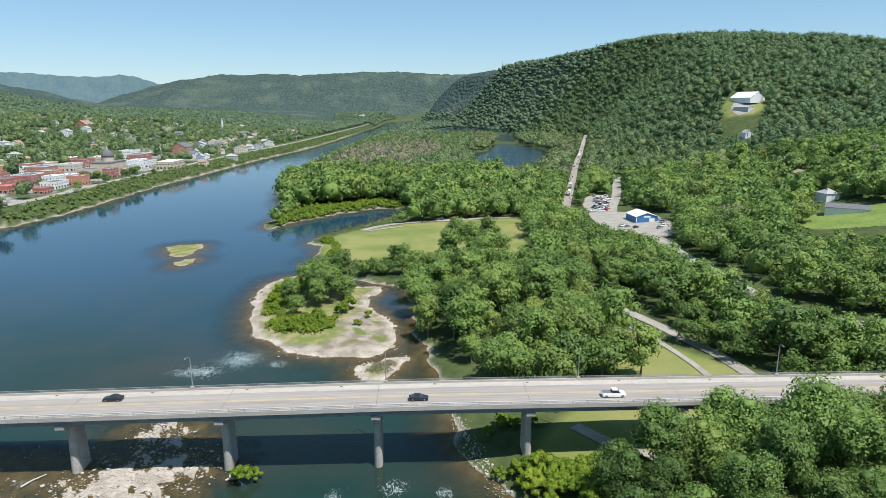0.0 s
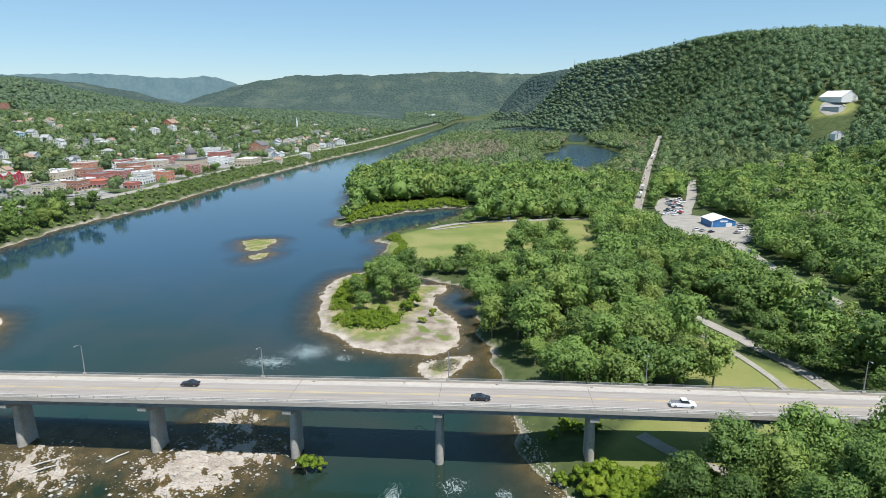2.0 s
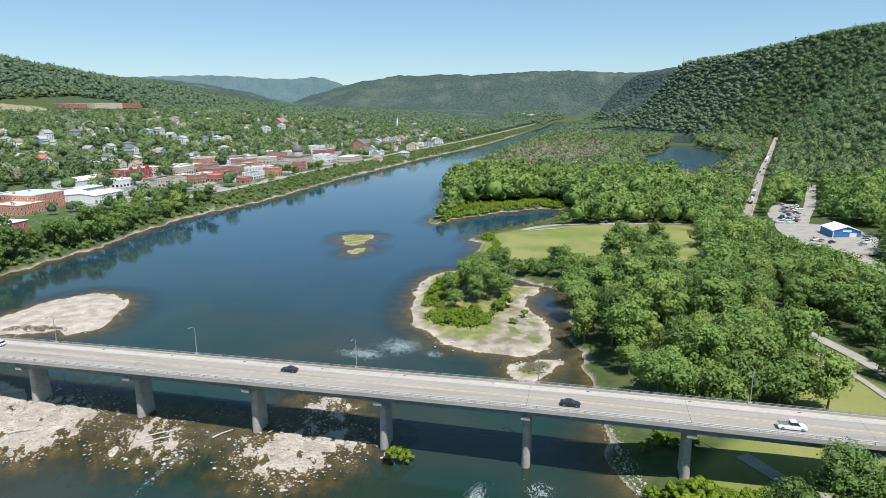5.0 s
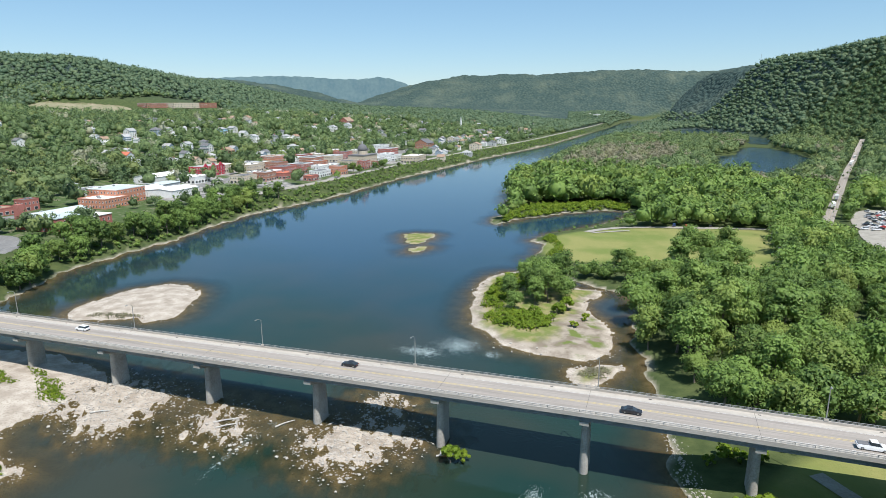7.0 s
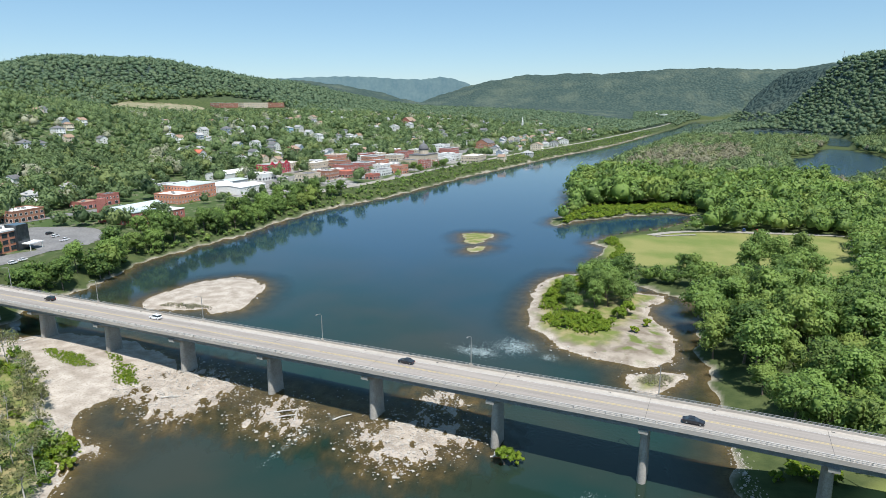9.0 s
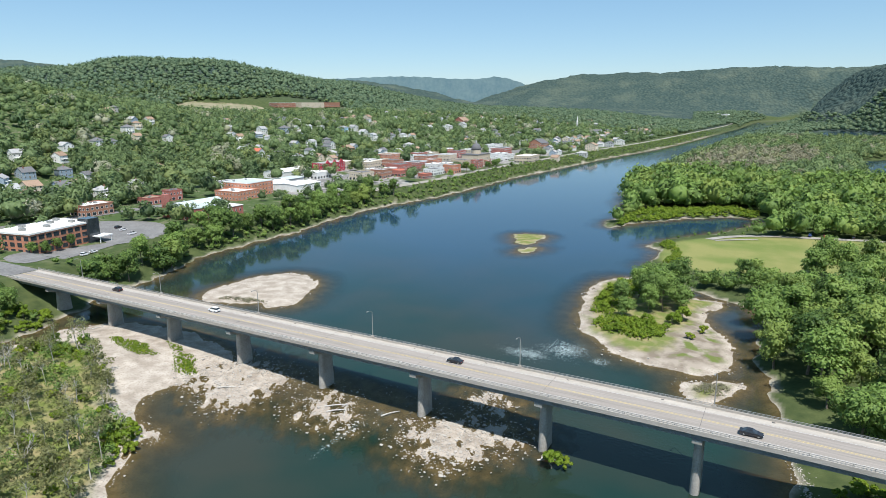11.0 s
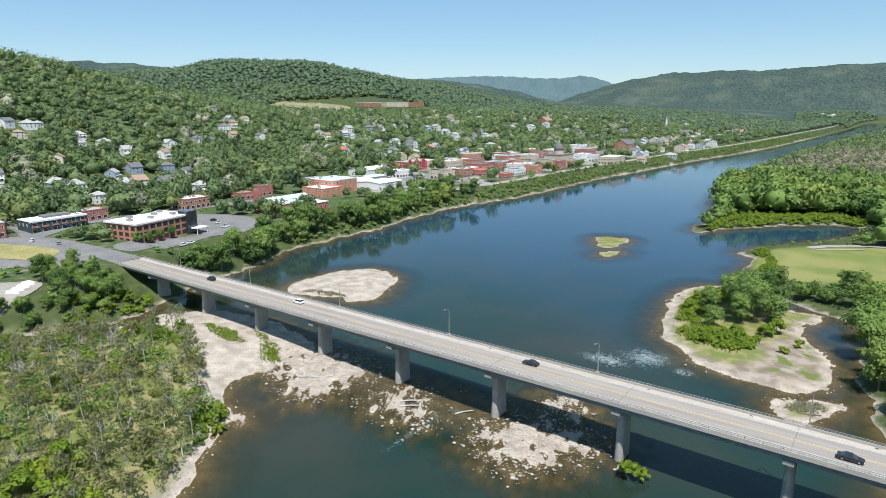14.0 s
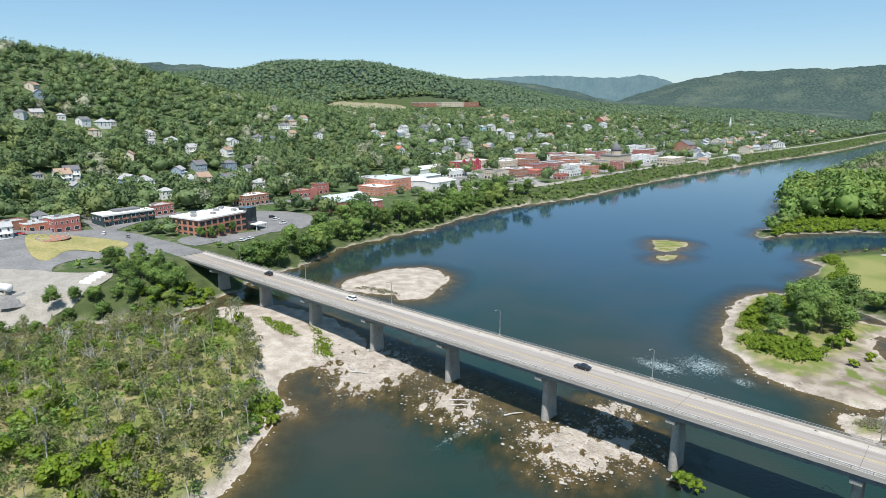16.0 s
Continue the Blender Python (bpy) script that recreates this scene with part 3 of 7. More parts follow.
wet = (GH < 0.35).ravel()
keep = wet[GQ].any(1)
wv, wq = np.unique(GQ[keep][:, ::-1], return_inverse=True)
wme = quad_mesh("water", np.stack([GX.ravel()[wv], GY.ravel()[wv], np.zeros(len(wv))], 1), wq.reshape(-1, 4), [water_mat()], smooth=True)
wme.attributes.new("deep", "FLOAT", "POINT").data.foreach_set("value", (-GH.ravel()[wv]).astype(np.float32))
wme.attributes.new("sky_tint", "FLOAT", "POINT").data.foreach_set("value", np.clip((GY.ravel()[wv] - 190 + 25 * waves2(GX.ravel()[wv], GY.ravel()[wv], 50, 3)) / 170, 0, 1).astype(np.float32))
RIFFLES = ((-68, 202, 22, 14), (-35, 190, 26, 12), (-40, 152, 50, 10), (-105, 120, 40, 16), (5, 128, 14, 18), (-60, 108, 16, 22))
rif = np.zeros(len(wv))
for cx, cy, sx, sy in RIFFLES:
    rif = np.maximum(rif, np.exp(-((GX.ravel()[wv] - cx) / sx) ** 2 - ((GY.ravel()[wv] - cy) / sy) ** 2))
for k in ("pond", "pond_far"):
    rif = np.maximum(rif, np.clip(0.5 + depth_near(GX.ravel()[wv], GY.ravel()[wv], OUT[k]) / 20, 0, 1) * 3.0)
wme.attributes.new("riffle", "FLOAT", "POINT").data.foreach_set("value", rif.astype(np.float32))
brk = np.zeros(len(wv))
for cx, cy, sx, sy in ((-66, 206, 11, 10), (-78, 196, 12, 6), (-82, 178, 6, 4), (-52, 201, 5, 4), (-22, 122, 3, 7), (-100, 118, 1.5, 14), (-97, 133, 5, 2), (-8, 128, 4, 4), (-92, 142, 6, 1.5), (4, 126, 3, 3)):
    brk = np.maximum(brk, np.exp(-((GX.ravel()[wv] - cx) / sx) ** 2 - ((GY.ravel()[wv] - cy) / sy) ** 2))
wme.attributes.new("broken", "FLOAT", "POINT").data.foreach_set("value", brk.astype(np.float32))
tagged(new("water", wme), "slow green-blue river with shallow riffles", "river", kind="structure")

# ---- bridge ----
def build_bridge():
    top = thing("road_bridge", (0, 0, 0), "long concrete girder road bridge on tall hammerhead piers over the river", "bridge")
    xs = [-304 + 18.5 * k for k in range(0, 26)]
    x_end = 150.0
    xs = [x for x in xs if x < x_end] + [x_end]

    def strip(y0, y1, z0, z1, mats, name, label=""):
        g = Geo()
        for a, b in zip(xs[:-1], xs[1:]):
            za, zb = deck_z(a), deck_z(b)
            p = [(a, y0, za + z0), (b, y0, zb + z0), (b, y1, zb + z0), (a, y1, za + z0), (a, y0, za + z1), (b, y0, zb + z1), (b, y1, zb + z1), (a, y1, za + z1)]
            for q in ((3, 2, 1, 0), (4, 5, 6, 7), (0, 1, 5, 4), (2, 3, 7, 6)):
                g.face([p[i] for i in q])
        for x, s in ((xs[0], 1), (xs[-1], -1)):
            z = deck_z(x)
            q = [(x, y0, z + z0), (x, y0, z + z1), (x, y1, z + z1), (x, y1, z + z0)]
            g.face(q if s > 0 else q[::-1])
        return part(name, g, mats, top, label)

    strip(DECK_Y0 + 0.1, DECK_Y1 - 0.1, -0.35, -0.02, CONCRETE, "deck_slab")
    strip(DECK_Y0 + 2.6, DECK_Y1 - 2.6, -0.02, 0.012, DECK, "carriageway", "pale worn asphalt carriageway")
    for y0, y1 in ((DECK_Y0 + 0.42, DECK_Y0 + 2.6), (DECK_Y1 - 2.6, DECK_Y1 - 0.42)):
        strip(y0, y1, -0.02, 0.018, CONCRETE, "shoulder", "pale concrete shoulder")
    for y0, y1 in ((DECK_Y0, DECK_Y0 + 0.42), (DECK_Y1 - 0.42, DECK_Y1)):
        strip(y0, y1, -0.45, 0.62, CONCRETE, "parapet")
    for i in range(5):
        y = DECK_Y0 + 1.5 + i * (DECK_Y1 - DECK_Y0 - 3.0) / 4
        strip(y - 0.28, y + 0.28, -2.1, -0.35, STEEL, "girder", "grey painted steel girder")
    ym = (DECK_Y0 + DECK_Y1) / 2
    for y in (ym - 0.34, ym + 0.14):
        strip(y, y + 0.2, 0.014, 0.018, YELLOW_LINE, "centre_line")
    for y in (DECK_Y0 + 2.75, DECK_Y1 - 2.87):
        strip(y, y + 0.14, 0.02, 0.024, WHITE_LINE, "edge_line")
    # joints over the piers and drains along the kerbs
    for k in range(-8, 4):
        x = 25.0 + 37.25 * k
        part("expansion_joint", Geo().box(x - 0.03, DECK_Y0 + 0.43, deck_z(x) + 0.019, x + 0.03, DECK_Y1 - 0.43, deck_z(x) + 0.024), ROOF_DARK, top, "dark rubber expansion joint")
    for i in range(18):
        x = -286 + 24.0 * i
        for y in (DECK_Y0 + 0.95, DECK_Y1 - 0.95):
            part("drain", Geo().box(x - 0.35, y - 0.2, deck_z(x) + 0.018, x + 0.35, y + 0.2, deck_z(x) + 0.024), ROOF_DARK, top, "dark iron drain grate")
    # rail on the parapets
    for y in (DECK_Y0 + 0.2, DECK_Y1 - 0.2):
        rail = strip(y - 0.05, y + 0.05, 1.12, 1.22, RAILING, "top_rail")
        strip(y - 0.04, y + 0.04, 0.84, 0.90, RAILING, "lower_rail")
        post = Geo().box(-0.06, -0.06, 0, 0.06, 0.06, 0.55).mesh("rail_post", RAILING)
        x = -302.0
        while x < 148:
            o = part("rail_post", post, None, rail)
            o.location = (x, y, deck_z(x) + 0.62)
            x += 3.7
    # piers
    for k in range(-8, 4):
        x = 25.0 + 37.25 * k
        zb = min(ground_z(x, 137), ground_z(x, 142), ground_z(x, 140)) - 1.5
        zt = deck_z(x) - 2.1
        g = Geo()
        a, n = (zt - 1.9), 10
        for (z0, w0, l0), (z1, w1, l1) in (((zb, 1.1, 3.3), (a, 0.92, 2.7)),):
            lo, hi = [], []
            for half, lst, z in ((w0, lo, z0), (w1, hi, z1)):
                ln = l0 if lst is lo else l1
                for s in range(n + 1):
                    q = math.pi * s / n
                    lst.append((x + half * math.cos(q), ym + ln - half + half * math.sin(q), z))
                for s in range(n + 1):
                    q = math.pi + math.pi * s / n
                    lst.append((x + half * math.cos(q), ym - ln + half + half * math.sin(q), z))
            m = len(lo)
            for s in range(m):
                g.face([lo[s], lo[(s + 1) % m], hi[(s + 1) % m], hi[s]])
            g.face(hi)
        pier = part("pier", g, PIER_CONC, top)
        c = Geo()
        w = 1.1
        prof = [(ym - 6.3, zt), (ym - 6.3, zt - 0.9), (ym - 2.7, zt - 2.0), (ym + 2.7, zt - 2.0), (ym + 6.3, zt - 0.9), (ym + 6.3, zt)]
        c.face([(x - w, y, z) for y, z in prof])
        c.face([(x + w, y, z) for y, z in prof][::-1])
        for s in range(6):
            (y0, z0), (y1, z1) = prof[s], prof[(s + 1) % 6]
            c.face([(x - w, y0, z0), (x + w, y0, z0), (x + w, y1, z1), (x - w, y1, z1)])
        part("pier_cap", c, PIER_CONC, pier)
    # abutment at the town end
    z = deck_z(-304)
    part("abutment", Geo().box(-311, DECK_Y0 - 0.6, 2, -302.5, DECK_Y1 + 0.6, z - 0.5), PIER_CONC, top)
    return top


ROOF_DARK = mat("dark_rubber", (0.03, 0.03, 0.03), (0.07, 0.07, 0.07), 2.0, 0.8)
build_bridge()


def build_lamp():
    lamp = thing("street_lamp", (0, 0, 0), "tall grey street lamp with a curved arm on the bridge parapet", "street lamp", "lamps along the bridge")
    part("base", Geo().box(-0.45, -0.28, 0, 0.45, 0.28, 0.5), CONCRETE, lamp)
    part("pole", Geo().tube([(0, 0, 0.5), (0, 0, 4), (0, 0, 8.2)], [0.15, 0.12, 0.09], 8), RAILING, lamp)
    part("arm", Geo().tube([(0, 0, 8.1), (-0.1, -0.35, 8.6), (-0.25, -1.1, 8.85), (-0.35, -1.7, 8.85)], [0.08, 0.07, 0.06, 0.06], 6), RAILING, lamp)
    part("lamp_head", Geo().box(-0.5, -2.3, 8.72, -0.2, -1.6, 8.92), RAILING, lamp, "pale grey lamp head")
    return lamp


lamp = build_lamp()
lamp.matrix_basis = pose(-60, DECK_Y1 - 0.2, deck_z(-60) + 0.6)
for x in (-268, -214, -160, -110, -10.5, 39.5, 92):
    copy_thing(lamp, pose(x, DECK_Y1 - 0.2, deck_z(x) + 0.6))

# ---- trees ----
RNG = np.random.default_rng(11)
CUBE = np.array([(x, y, z) for x in (-1, 1) for y in (-1, 1) for z in (-1, 1)], float)
CUBE_Q = np.array([(0, 1, 3, 2), (4, 6, 7, 5), (0, 4, 5, 1), (2, 3, 7, 6), (0, 2, 6, 4), (1, 5, 7, 3)])


def crown(height, width, base, clumps, leaves, leaf, seed, core=0.62, droop=0.25, cores=None):
    """Leaf sprays round a set of clumps that fill an uneven crown. Gives corners and faces."""
    g = np.random.default_rng(seed)
    rz = (height - base) / 2
    rx = width / 2
    d = g.normal(size=(clumps, 3))
    d /= np.linalg.norm(d, axis=1)[:, None]
    d[:, 2] = np.where(d[:, 2] < -0.5, -d[:, 2], d[:, 2])
    rr = g.uniform(0.3, 0.93, clumps) ** 0.8
    C = d * rr[:, None] * [rx, rx, rz] + [0, 0, base + rz]
    size = g.uniform(0.24, 0.46, clumps) * min(rx, rz) * 1.12
    who = g.integers(0, clumps, leaves)
    n = g.normal(size=(leaves, 3))
    n[:, 2] += 0.35
    n /= np.linalg.norm(n, axis=1)[:, None]
    P = C[who] + n * size[who][:, None] * g.uniform(0.78, 1.12, leaves)[:, None] * [1.05, 1.05, 0.85]
    nn = n + g.normal(size=(leaves, 3)) * 0.45
    nn[:, 2] += 0.3
    nn /= np.linalg.norm(nn, axis=1)[:, None]
    t = np.cross(nn, g.normal(size=(leaves, 3)))
    t /= np.linalg.norm(t, axis=1)[:, None]
    b = np.cross(nn, t)
    s = leaf * g.uniform(0.55, 1.25, leaves)[:, None]
    V = np.stack([P - t * s, P - b * s * 0.55 - nn * s * droop, P + t * s, P + b * s * 0.6 - nn * s * droop], 1).reshape(-1, 3)
    Q = np.arange(4 * leaves).reshape(-1, 4)
    mid = np.array([0, 0, base + rz * 0.7])
    o = (P - mid) / [rx, rx, rz]
    o /= np.linalg.norm(o, axis=1)[:, None] + 1e-9
    N = np.repeat(o * 0.45 + n * 0.75 + nn * 0.5 + [0, 0, 0.1], 4, 0)
    if core:
        cv, cq = [], []
        if cores == 1:
            C[0], size[0] = (0, 0, base + rz * 0.9), 0.95 * min(rx, rz)
        for i in range(clumps if cores is None else cores):
            w = CUBE * size[i] * core * g.uniform(0.7, 1.0, 3)
            a = g.uniform(0, 3.14)
            w = w @ np.array([(math.cos(a), math.sin(a), 0), (-math.sin(a), math.cos(a), 0), (0, 0, 1)])
            cq.append(CUBE_Q + len(V) + 8 * i)
            cv.append(w + C[i])
        N = np.vstack([N] + [w - w.mean(0) for w in cv])
        V, Q = np.vstack([V] + cv), np.vstack([Q] + cq)
    return V, Q, C, N / (np.linalg.norm(N, axis=1)[:, None] + 1e-9)


def trunk_geo(height, base, C, thick, seed, limbs=6, lean=0.6):
    g = np.random.default_rng(seed)
    geo = Geo()
    mid = Vector((g.uniform(-lean, lean), g.uniform(-lean, lean), base + 0.3 * (height - base)))
    up = Vector((g.uniform(-lean, lean), g.uniform(-lean, lean), base + 0.75 * (height - base)))
    geo.tube([(0, 0, -1.0), (0, 0, 0.3), mid * 0.5, mid, up], [thick * 1.5, thick * 1.1, thick * 0.9, thick * 0.7, thick * 0.2], 7)
    for i in g.choice(len(C), min(limbs, len(C)), replace=False):
        c = Vector(C[i])
        s = mid.lerp(up, g.uniform(0, 0.5)) if c.z > mid.z else mid * g.uniform(0.75, 1.0)
        m = s.lerp(c, 0.5) + Vector((0, 0, 0.4))
        geo.tube([s, m, c], [thick * 0.42, thick * 0.28, thick * 0.08], 5)
    return geo


def tree_thing(name, label, category, height, width, base, clumps, leaves, leaf, seed, leaf_m, bark, group="", core=0.62, limbs=6, thick=0.35):
    V, Q, C, N = crown(height, width, base, clumps, leaves, leaf, seed, core)
    top = thing(name, (0, 0, -500), label, category, group)
    part("trunk", trunk_geo(height, base, C, thick, seed + 1, limbs), bark, top)
    part("crown", quad_mesh("crown", V, Q, [leaf_m], normals=N), None, top)
    return top


def scatter(name, label, category, pts, size, kinds, mats, low_trunk=0.0):
    """Many trees as one mass: each of the given shapes, turned and scaled at each place."""
    g = np.random.default_rng(len(pts) + 5)
    pick = g.integers(0, len(kinds), len(pts))
    Vs, Qs, Ts, Ns, off = [], [], [], [], 0
    for k, (V, Q, *more) in enumerate(kinds):
        sel = np.where(pick == k)[0]
        if not len(sel):
            continue
        a = g.uniform(0, 2 * math.pi, len(sel))
        s = size[sel]
        c, sn = np.cos(a) * s, np.sin(a) * s
        st = s * g.uniform(0.85, 1.15, len(sel))
        W = np.empty((len(sel), len(V), 3), np.float32)
        W[:, :, 0] = V[None, :, 0] * c[:, None] - V[None, :, 1] * sn[:, None] + pts[sel, 0][:, None]
        W[:, :, 1] = V[None, :, 0] * sn[:, None] + V[None, :, 1] * c[:, None] + pts[sel, 1][:, None]
        W[:, :, 2] = V[None, :, 2] * st[:, None] + pts[sel, 2][:, None]
        Vs.append(W.reshape(-1, 3))
        if more:
            M = np.empty(W.shape, np.float32)
            N, ca, sa = more[0], np.cos(a)[:, None], np.sin(a)[:, None]
            M[:, :, 0] = N[None, :, 0] * ca - N[None, :, 1] * sa
            M[:, :, 1] = N[None, :, 0] * sa + N[None, :, 1] * ca
            M[:, :, 2] = N[None, :, 2]
            Ns.append(M.reshape(-1, 3))
        Qs.append((Q[None] + (off + np.arange(len(sel)) * len(V))[:, None, None]).reshape(-1, 4))
        Ts.append(np.repeat(g.uniform(0, 1, len(sel)), len(V)))
        off += len(sel) * len(V)
    me = quad_mesh(name, np.vstack(Vs), np.vstack(Qs), mats, tint=np.concatenate(Ts), normals=np.vstack(Ns) if Ns else None)
    return tagged(new(name, me), label, category, kind="stuff")


# ---- town: materials ----
PAINT = {
    "white": mat("white_boards", (0.62, 0.62, 0.60), (0.80, 0.80, 0.78), 0.8, 0.7, spread=0.2),
    "grey": mat("grey_boards", (0.36, 0.37, 0.37), (0.52, 0.53, 0.52), 0.8, 0.75, spread=0.4),
    "blue": mat("blue_grey_boards", (0.20, 0.26, 0.33), (0.36, 0.43, 0.50), 0.8, 0.75, spread=0.4),
    "sky": mat("sky_blue_boards", (0.30, 0.52, 0.68), (0.42, 0.64, 0.78), 0.8, 0.75),
    "cream": mat("cream_boards", (0.55, 0.47, 0.36), (0.74, 0.66, 0.54), 0.8, 0.75, spread=0.3),
    "brick": mat("brown_brick", (0.27, 0.13, 0.09), (0.42, 0.22, 0.15), 1.2, 0.9, grain=6, spread=0.3),
    "red": mat("red_brick", (0.31, 0.105, 0.085), (0.46, 0.19, 0.155), 1.2, 0.9, grain=6, spread=0.2),
    "orange": mat("orange_brick", (0.42, 0.17, 0.10), (0.57, 0.27, 0.18), 1.2, 0.9, grain=6, spread=0.2),
    "crimson": mat("crimson_paint", (0.36, 0.03, 0.05), (0.50, 0.06, 0.09), 0.8, 0.7),
    "tan": mat("tan_stone", (0.46, 0.38, 0.28), (0.62, 0.54, 0.43), 0.8, 0.85, spread=0.3),
    "teal": mat("dark_teal_panels", (0.035, 0.06, 0.07), (0.07, 0.105, 0.12), 0.8, 0.6),
    "navy": mat("blue_metal_siding", (0.04, 0.15, 0.36), (0.07, 0.22, 0.48), 0.8, 0.5),
}
ROOF = {
    "grey": mat("grey_shingles", (0.26, 0.26, 0.26), (0.44, 0.44, 0.43), 0.9, 0.9, spread=0.4),
    "dark": mat("dark_shingles", (0.10, 0.10, 0.105), (0.20, 0.20, 0.205), 0.9, 0.9, spread=0.3),
    "brown": mat("brown_shingles", (0.24, 0.16, 0.11), (0.40, 0.29, 0.21), 0.9, 0.9, spread=0.3),
    "red": mat("red_roof", (0.40, 0.10, 0.06), (0.56, 0.20, 0.12), 0.9, 0.85),
    "white": mat("white_membrane", (0.66, 0.65, 0.62), (0.82, 0.81, 0.78), 0.15, 0.8),
    "pale": mat("pale_metal_roof", (0.46, 0.52, 0.52), (0.60, 0.66, 0.65), 0.4, 0.5, 0.1),
}
TRIM = mat("white_trim", (0.68, 0.68, 0.66), (0.82, 0.82, 0.80), 2.0, 0.6)
GLASS = mat("window_glass", (0.02, 0.025, 0.03), (0.05, 0.06, 0.07), 0.5, 0.08, spec=0.6, bump=0.0)
DOOR = mat("door_paint", (0.16, 0.10, 0.07), (0.30, 0.20, 0.14), 1.0, 0.6, spread=0.5)


def window_mesh(w, h, frame_m=TRIM):
    """A window that stands a little proud of a wall facing -y: frame, glass, meeting bar."""
    e = 0.1
    rect = lambda m, y: [(-w / 2 - m, y, -m), (w / 2 + m, y, -m), (w / 2 + m, y, h + m), (-w / 2 - m, y, h + m)]
    back, front, lip, pane = rect(e, 0.02), rect(e, -0.12), rect(0, -0.12), rect(0, -0.04)
    g = Geo()
    for i in range(4):
        j = (i + 1) % 4
        for a, b in ((back, front), (front, lip), (lip, pane)):
            g.face([a[i], a[j], b[j], b[i]])
    g.face(pane, 1)
    return g.mesh("window", [frame_m, GLASS])


WIN = window_mesh(1.0, 1.5)
WIN_WIDE = window_mesh(1.7, 1.5)
WIN_SHOP = window_mesh(2.6, 2.1)
WIN_TALL = window_mesh(1.0, 2.1)
DOOR_MESH = Geo().box(-0.5, -0.08, 0, 0.5, 0.02, 2.1).mesh("door", DOOR)


def on_wall(name, me, parent, side, along, z, w, d):
    """Hangs a window or door on one wall of a box w by d: s faces -y, e faces +x, n and w the others."""
    o = part(name, me, None, parent)
    o.matrix_basis = {"s": pose(along, -d / 2, z), "e": pose(w / 2, along, z, 0, 0, 90), "n": pose(-along, d / 2, z, 0, 0, 180), "w": pose(-w / 2, -along, z, 0, 0, -90)}[side]
    return o


HN = [0]
WORDS = {"white": "white clapboard", "grey": "grey sided", "blue": "blue-grey sided", "sky": "sky-blue sided", "cream": "cream sided", "brick": "brown brick", "red": "red brick",
         "orange": "orange brick", "crimson": "crimson painted", "tan": "tan stone", "teal": "dark teal panelled", "navy": "blue metal"}
RWORDS = {"grey": "grey shingle", "dark": "dark shingle", "brown": "brown shingle", "red": "red tile", "white": "white flat", "pale": "pale metal"}


def house(x, y, w, d, h, wall, roof, turn=None, name="house", hip=None, panes=3.2):
    """A detached house: walls with gables, overhanging roof, windows, door, porch and chimney."""
    HN[0] += 1
    g = random.Random(HN[0])
    turn = g.choice((0, 0, 90)) + g.uniform(-6, 6) if turn is None else turn
    if abs(turn) > 45:
        w, d = d, w
    top = thing(name, (x, y, ground_z(x, y) - 0.1), f"{WORDS[wall]} house with a {RWORDS[roof]} roof among garden trees", "house", turn=turn)
    rise = 0.32 * min(w, d) * g.uniform(0.8, 1.15)
    hip = g.random() < 0.3 if hip is None else hip
    b = Geo()
    W, D = w / 2, d / 2
    b.box(-W, -D, -2.5, W, D, h)
    if not hip:
        b.face([(-W, -D, h), (W, -D, h), (0, -D, h + rise)])
        b.face([(W, D, h), (-W, D, h), (0, D, h + rise)])
    part("wall", b, PAINT[wall], top)
    r = Geo()
    o, t = 0.45, 0.18
    k = rise / W
    if hip:
        L = max(D - W, 0.3)
        e = [(-W - o, -D - o, h - 0.05), (W + o, -D - o, h - 0.05), (W + o, D + o, h - 0.05), (-W - o, D + o, h - 0.05)]
        p, q = (0, -L, h + rise), (0, L, h + rise)
        r.face([e[0], e[1], p])
        r.face([e[1], e[2], q, p])
        r.face([e[2], e[3], q])
        r.face([e[3], e[0], p, q])
        r.face(e[::-1])
    else:
        for s in (-1, 1):
            lo, hi = (s * (W + o), h - o * k), (0, h + rise)
            p = [(lo[0], -D - o, lo[1]), (lo[0], D + o, lo[1]), (hi[0], D + o, hi[1]), (hi[0], -D - o, hi[1])]
            q = [(a, c, z + t) for a, c, z in p]
            if s > 0:
                p, q = p[::-1], q[::-1]
            r.face(p)
            r.face(q[::-1])
            for i in range(4):
                r.face([p[i], q[i], q[(i + 1) % 4], p[(i + 1) % 4]])
    roof_ob = part("roof", r, ROOF[roof], top)
    if g.random() < 0.6:
        cx, cy = g.uniform(-0.4, 0.4) * W, g.uniform(-0.6, 0.6) * D
        part("chimney", Geo().box(cx - 0.35, cy - 0.35, h, cx + 0.35, cy + 0.35, h + rise + 0.8), PAINT["brick"], roof_ob)
    floors = 2 if h > 4.6 else 1
    if h > 7.5:
        floors = 3
    for f in range(floors):
        z = 0.9 + f * (h - 0.3) / floors
        for side, ln in (("s", w), ("e", d)):
            n = max(2, int(ln / panes)) if panes < 5 else 1
            for i in range(n):
                on_wall("window", WIN, top, side, -ln / 2 + ln * (i + 0.5) / n, z, w, d)
    if panes < 5:
        on_wall("door", DOOR_MESH, top, "e", 0.4, 0.1, w, d)
    if g.random() < 0.55 and floors > 1:
        p = Geo()
        p.box(W, -D * 0.8, -1.5, W + 2.0, D * 0.8, 0.25)
        for yy in (-0.75, -0.25, 0.25, 0.75):
            p.box(W + 1.75, yy * D - 0.08, 0.25, W + 1.91, yy * D + 0.08, 2.6)
        p.box(W, -D * 0.85, 2.6, W + 2.2, D * 0.85, 2.78)
        part("porch", p, TRIM, top, "white porch with posts")
    return top


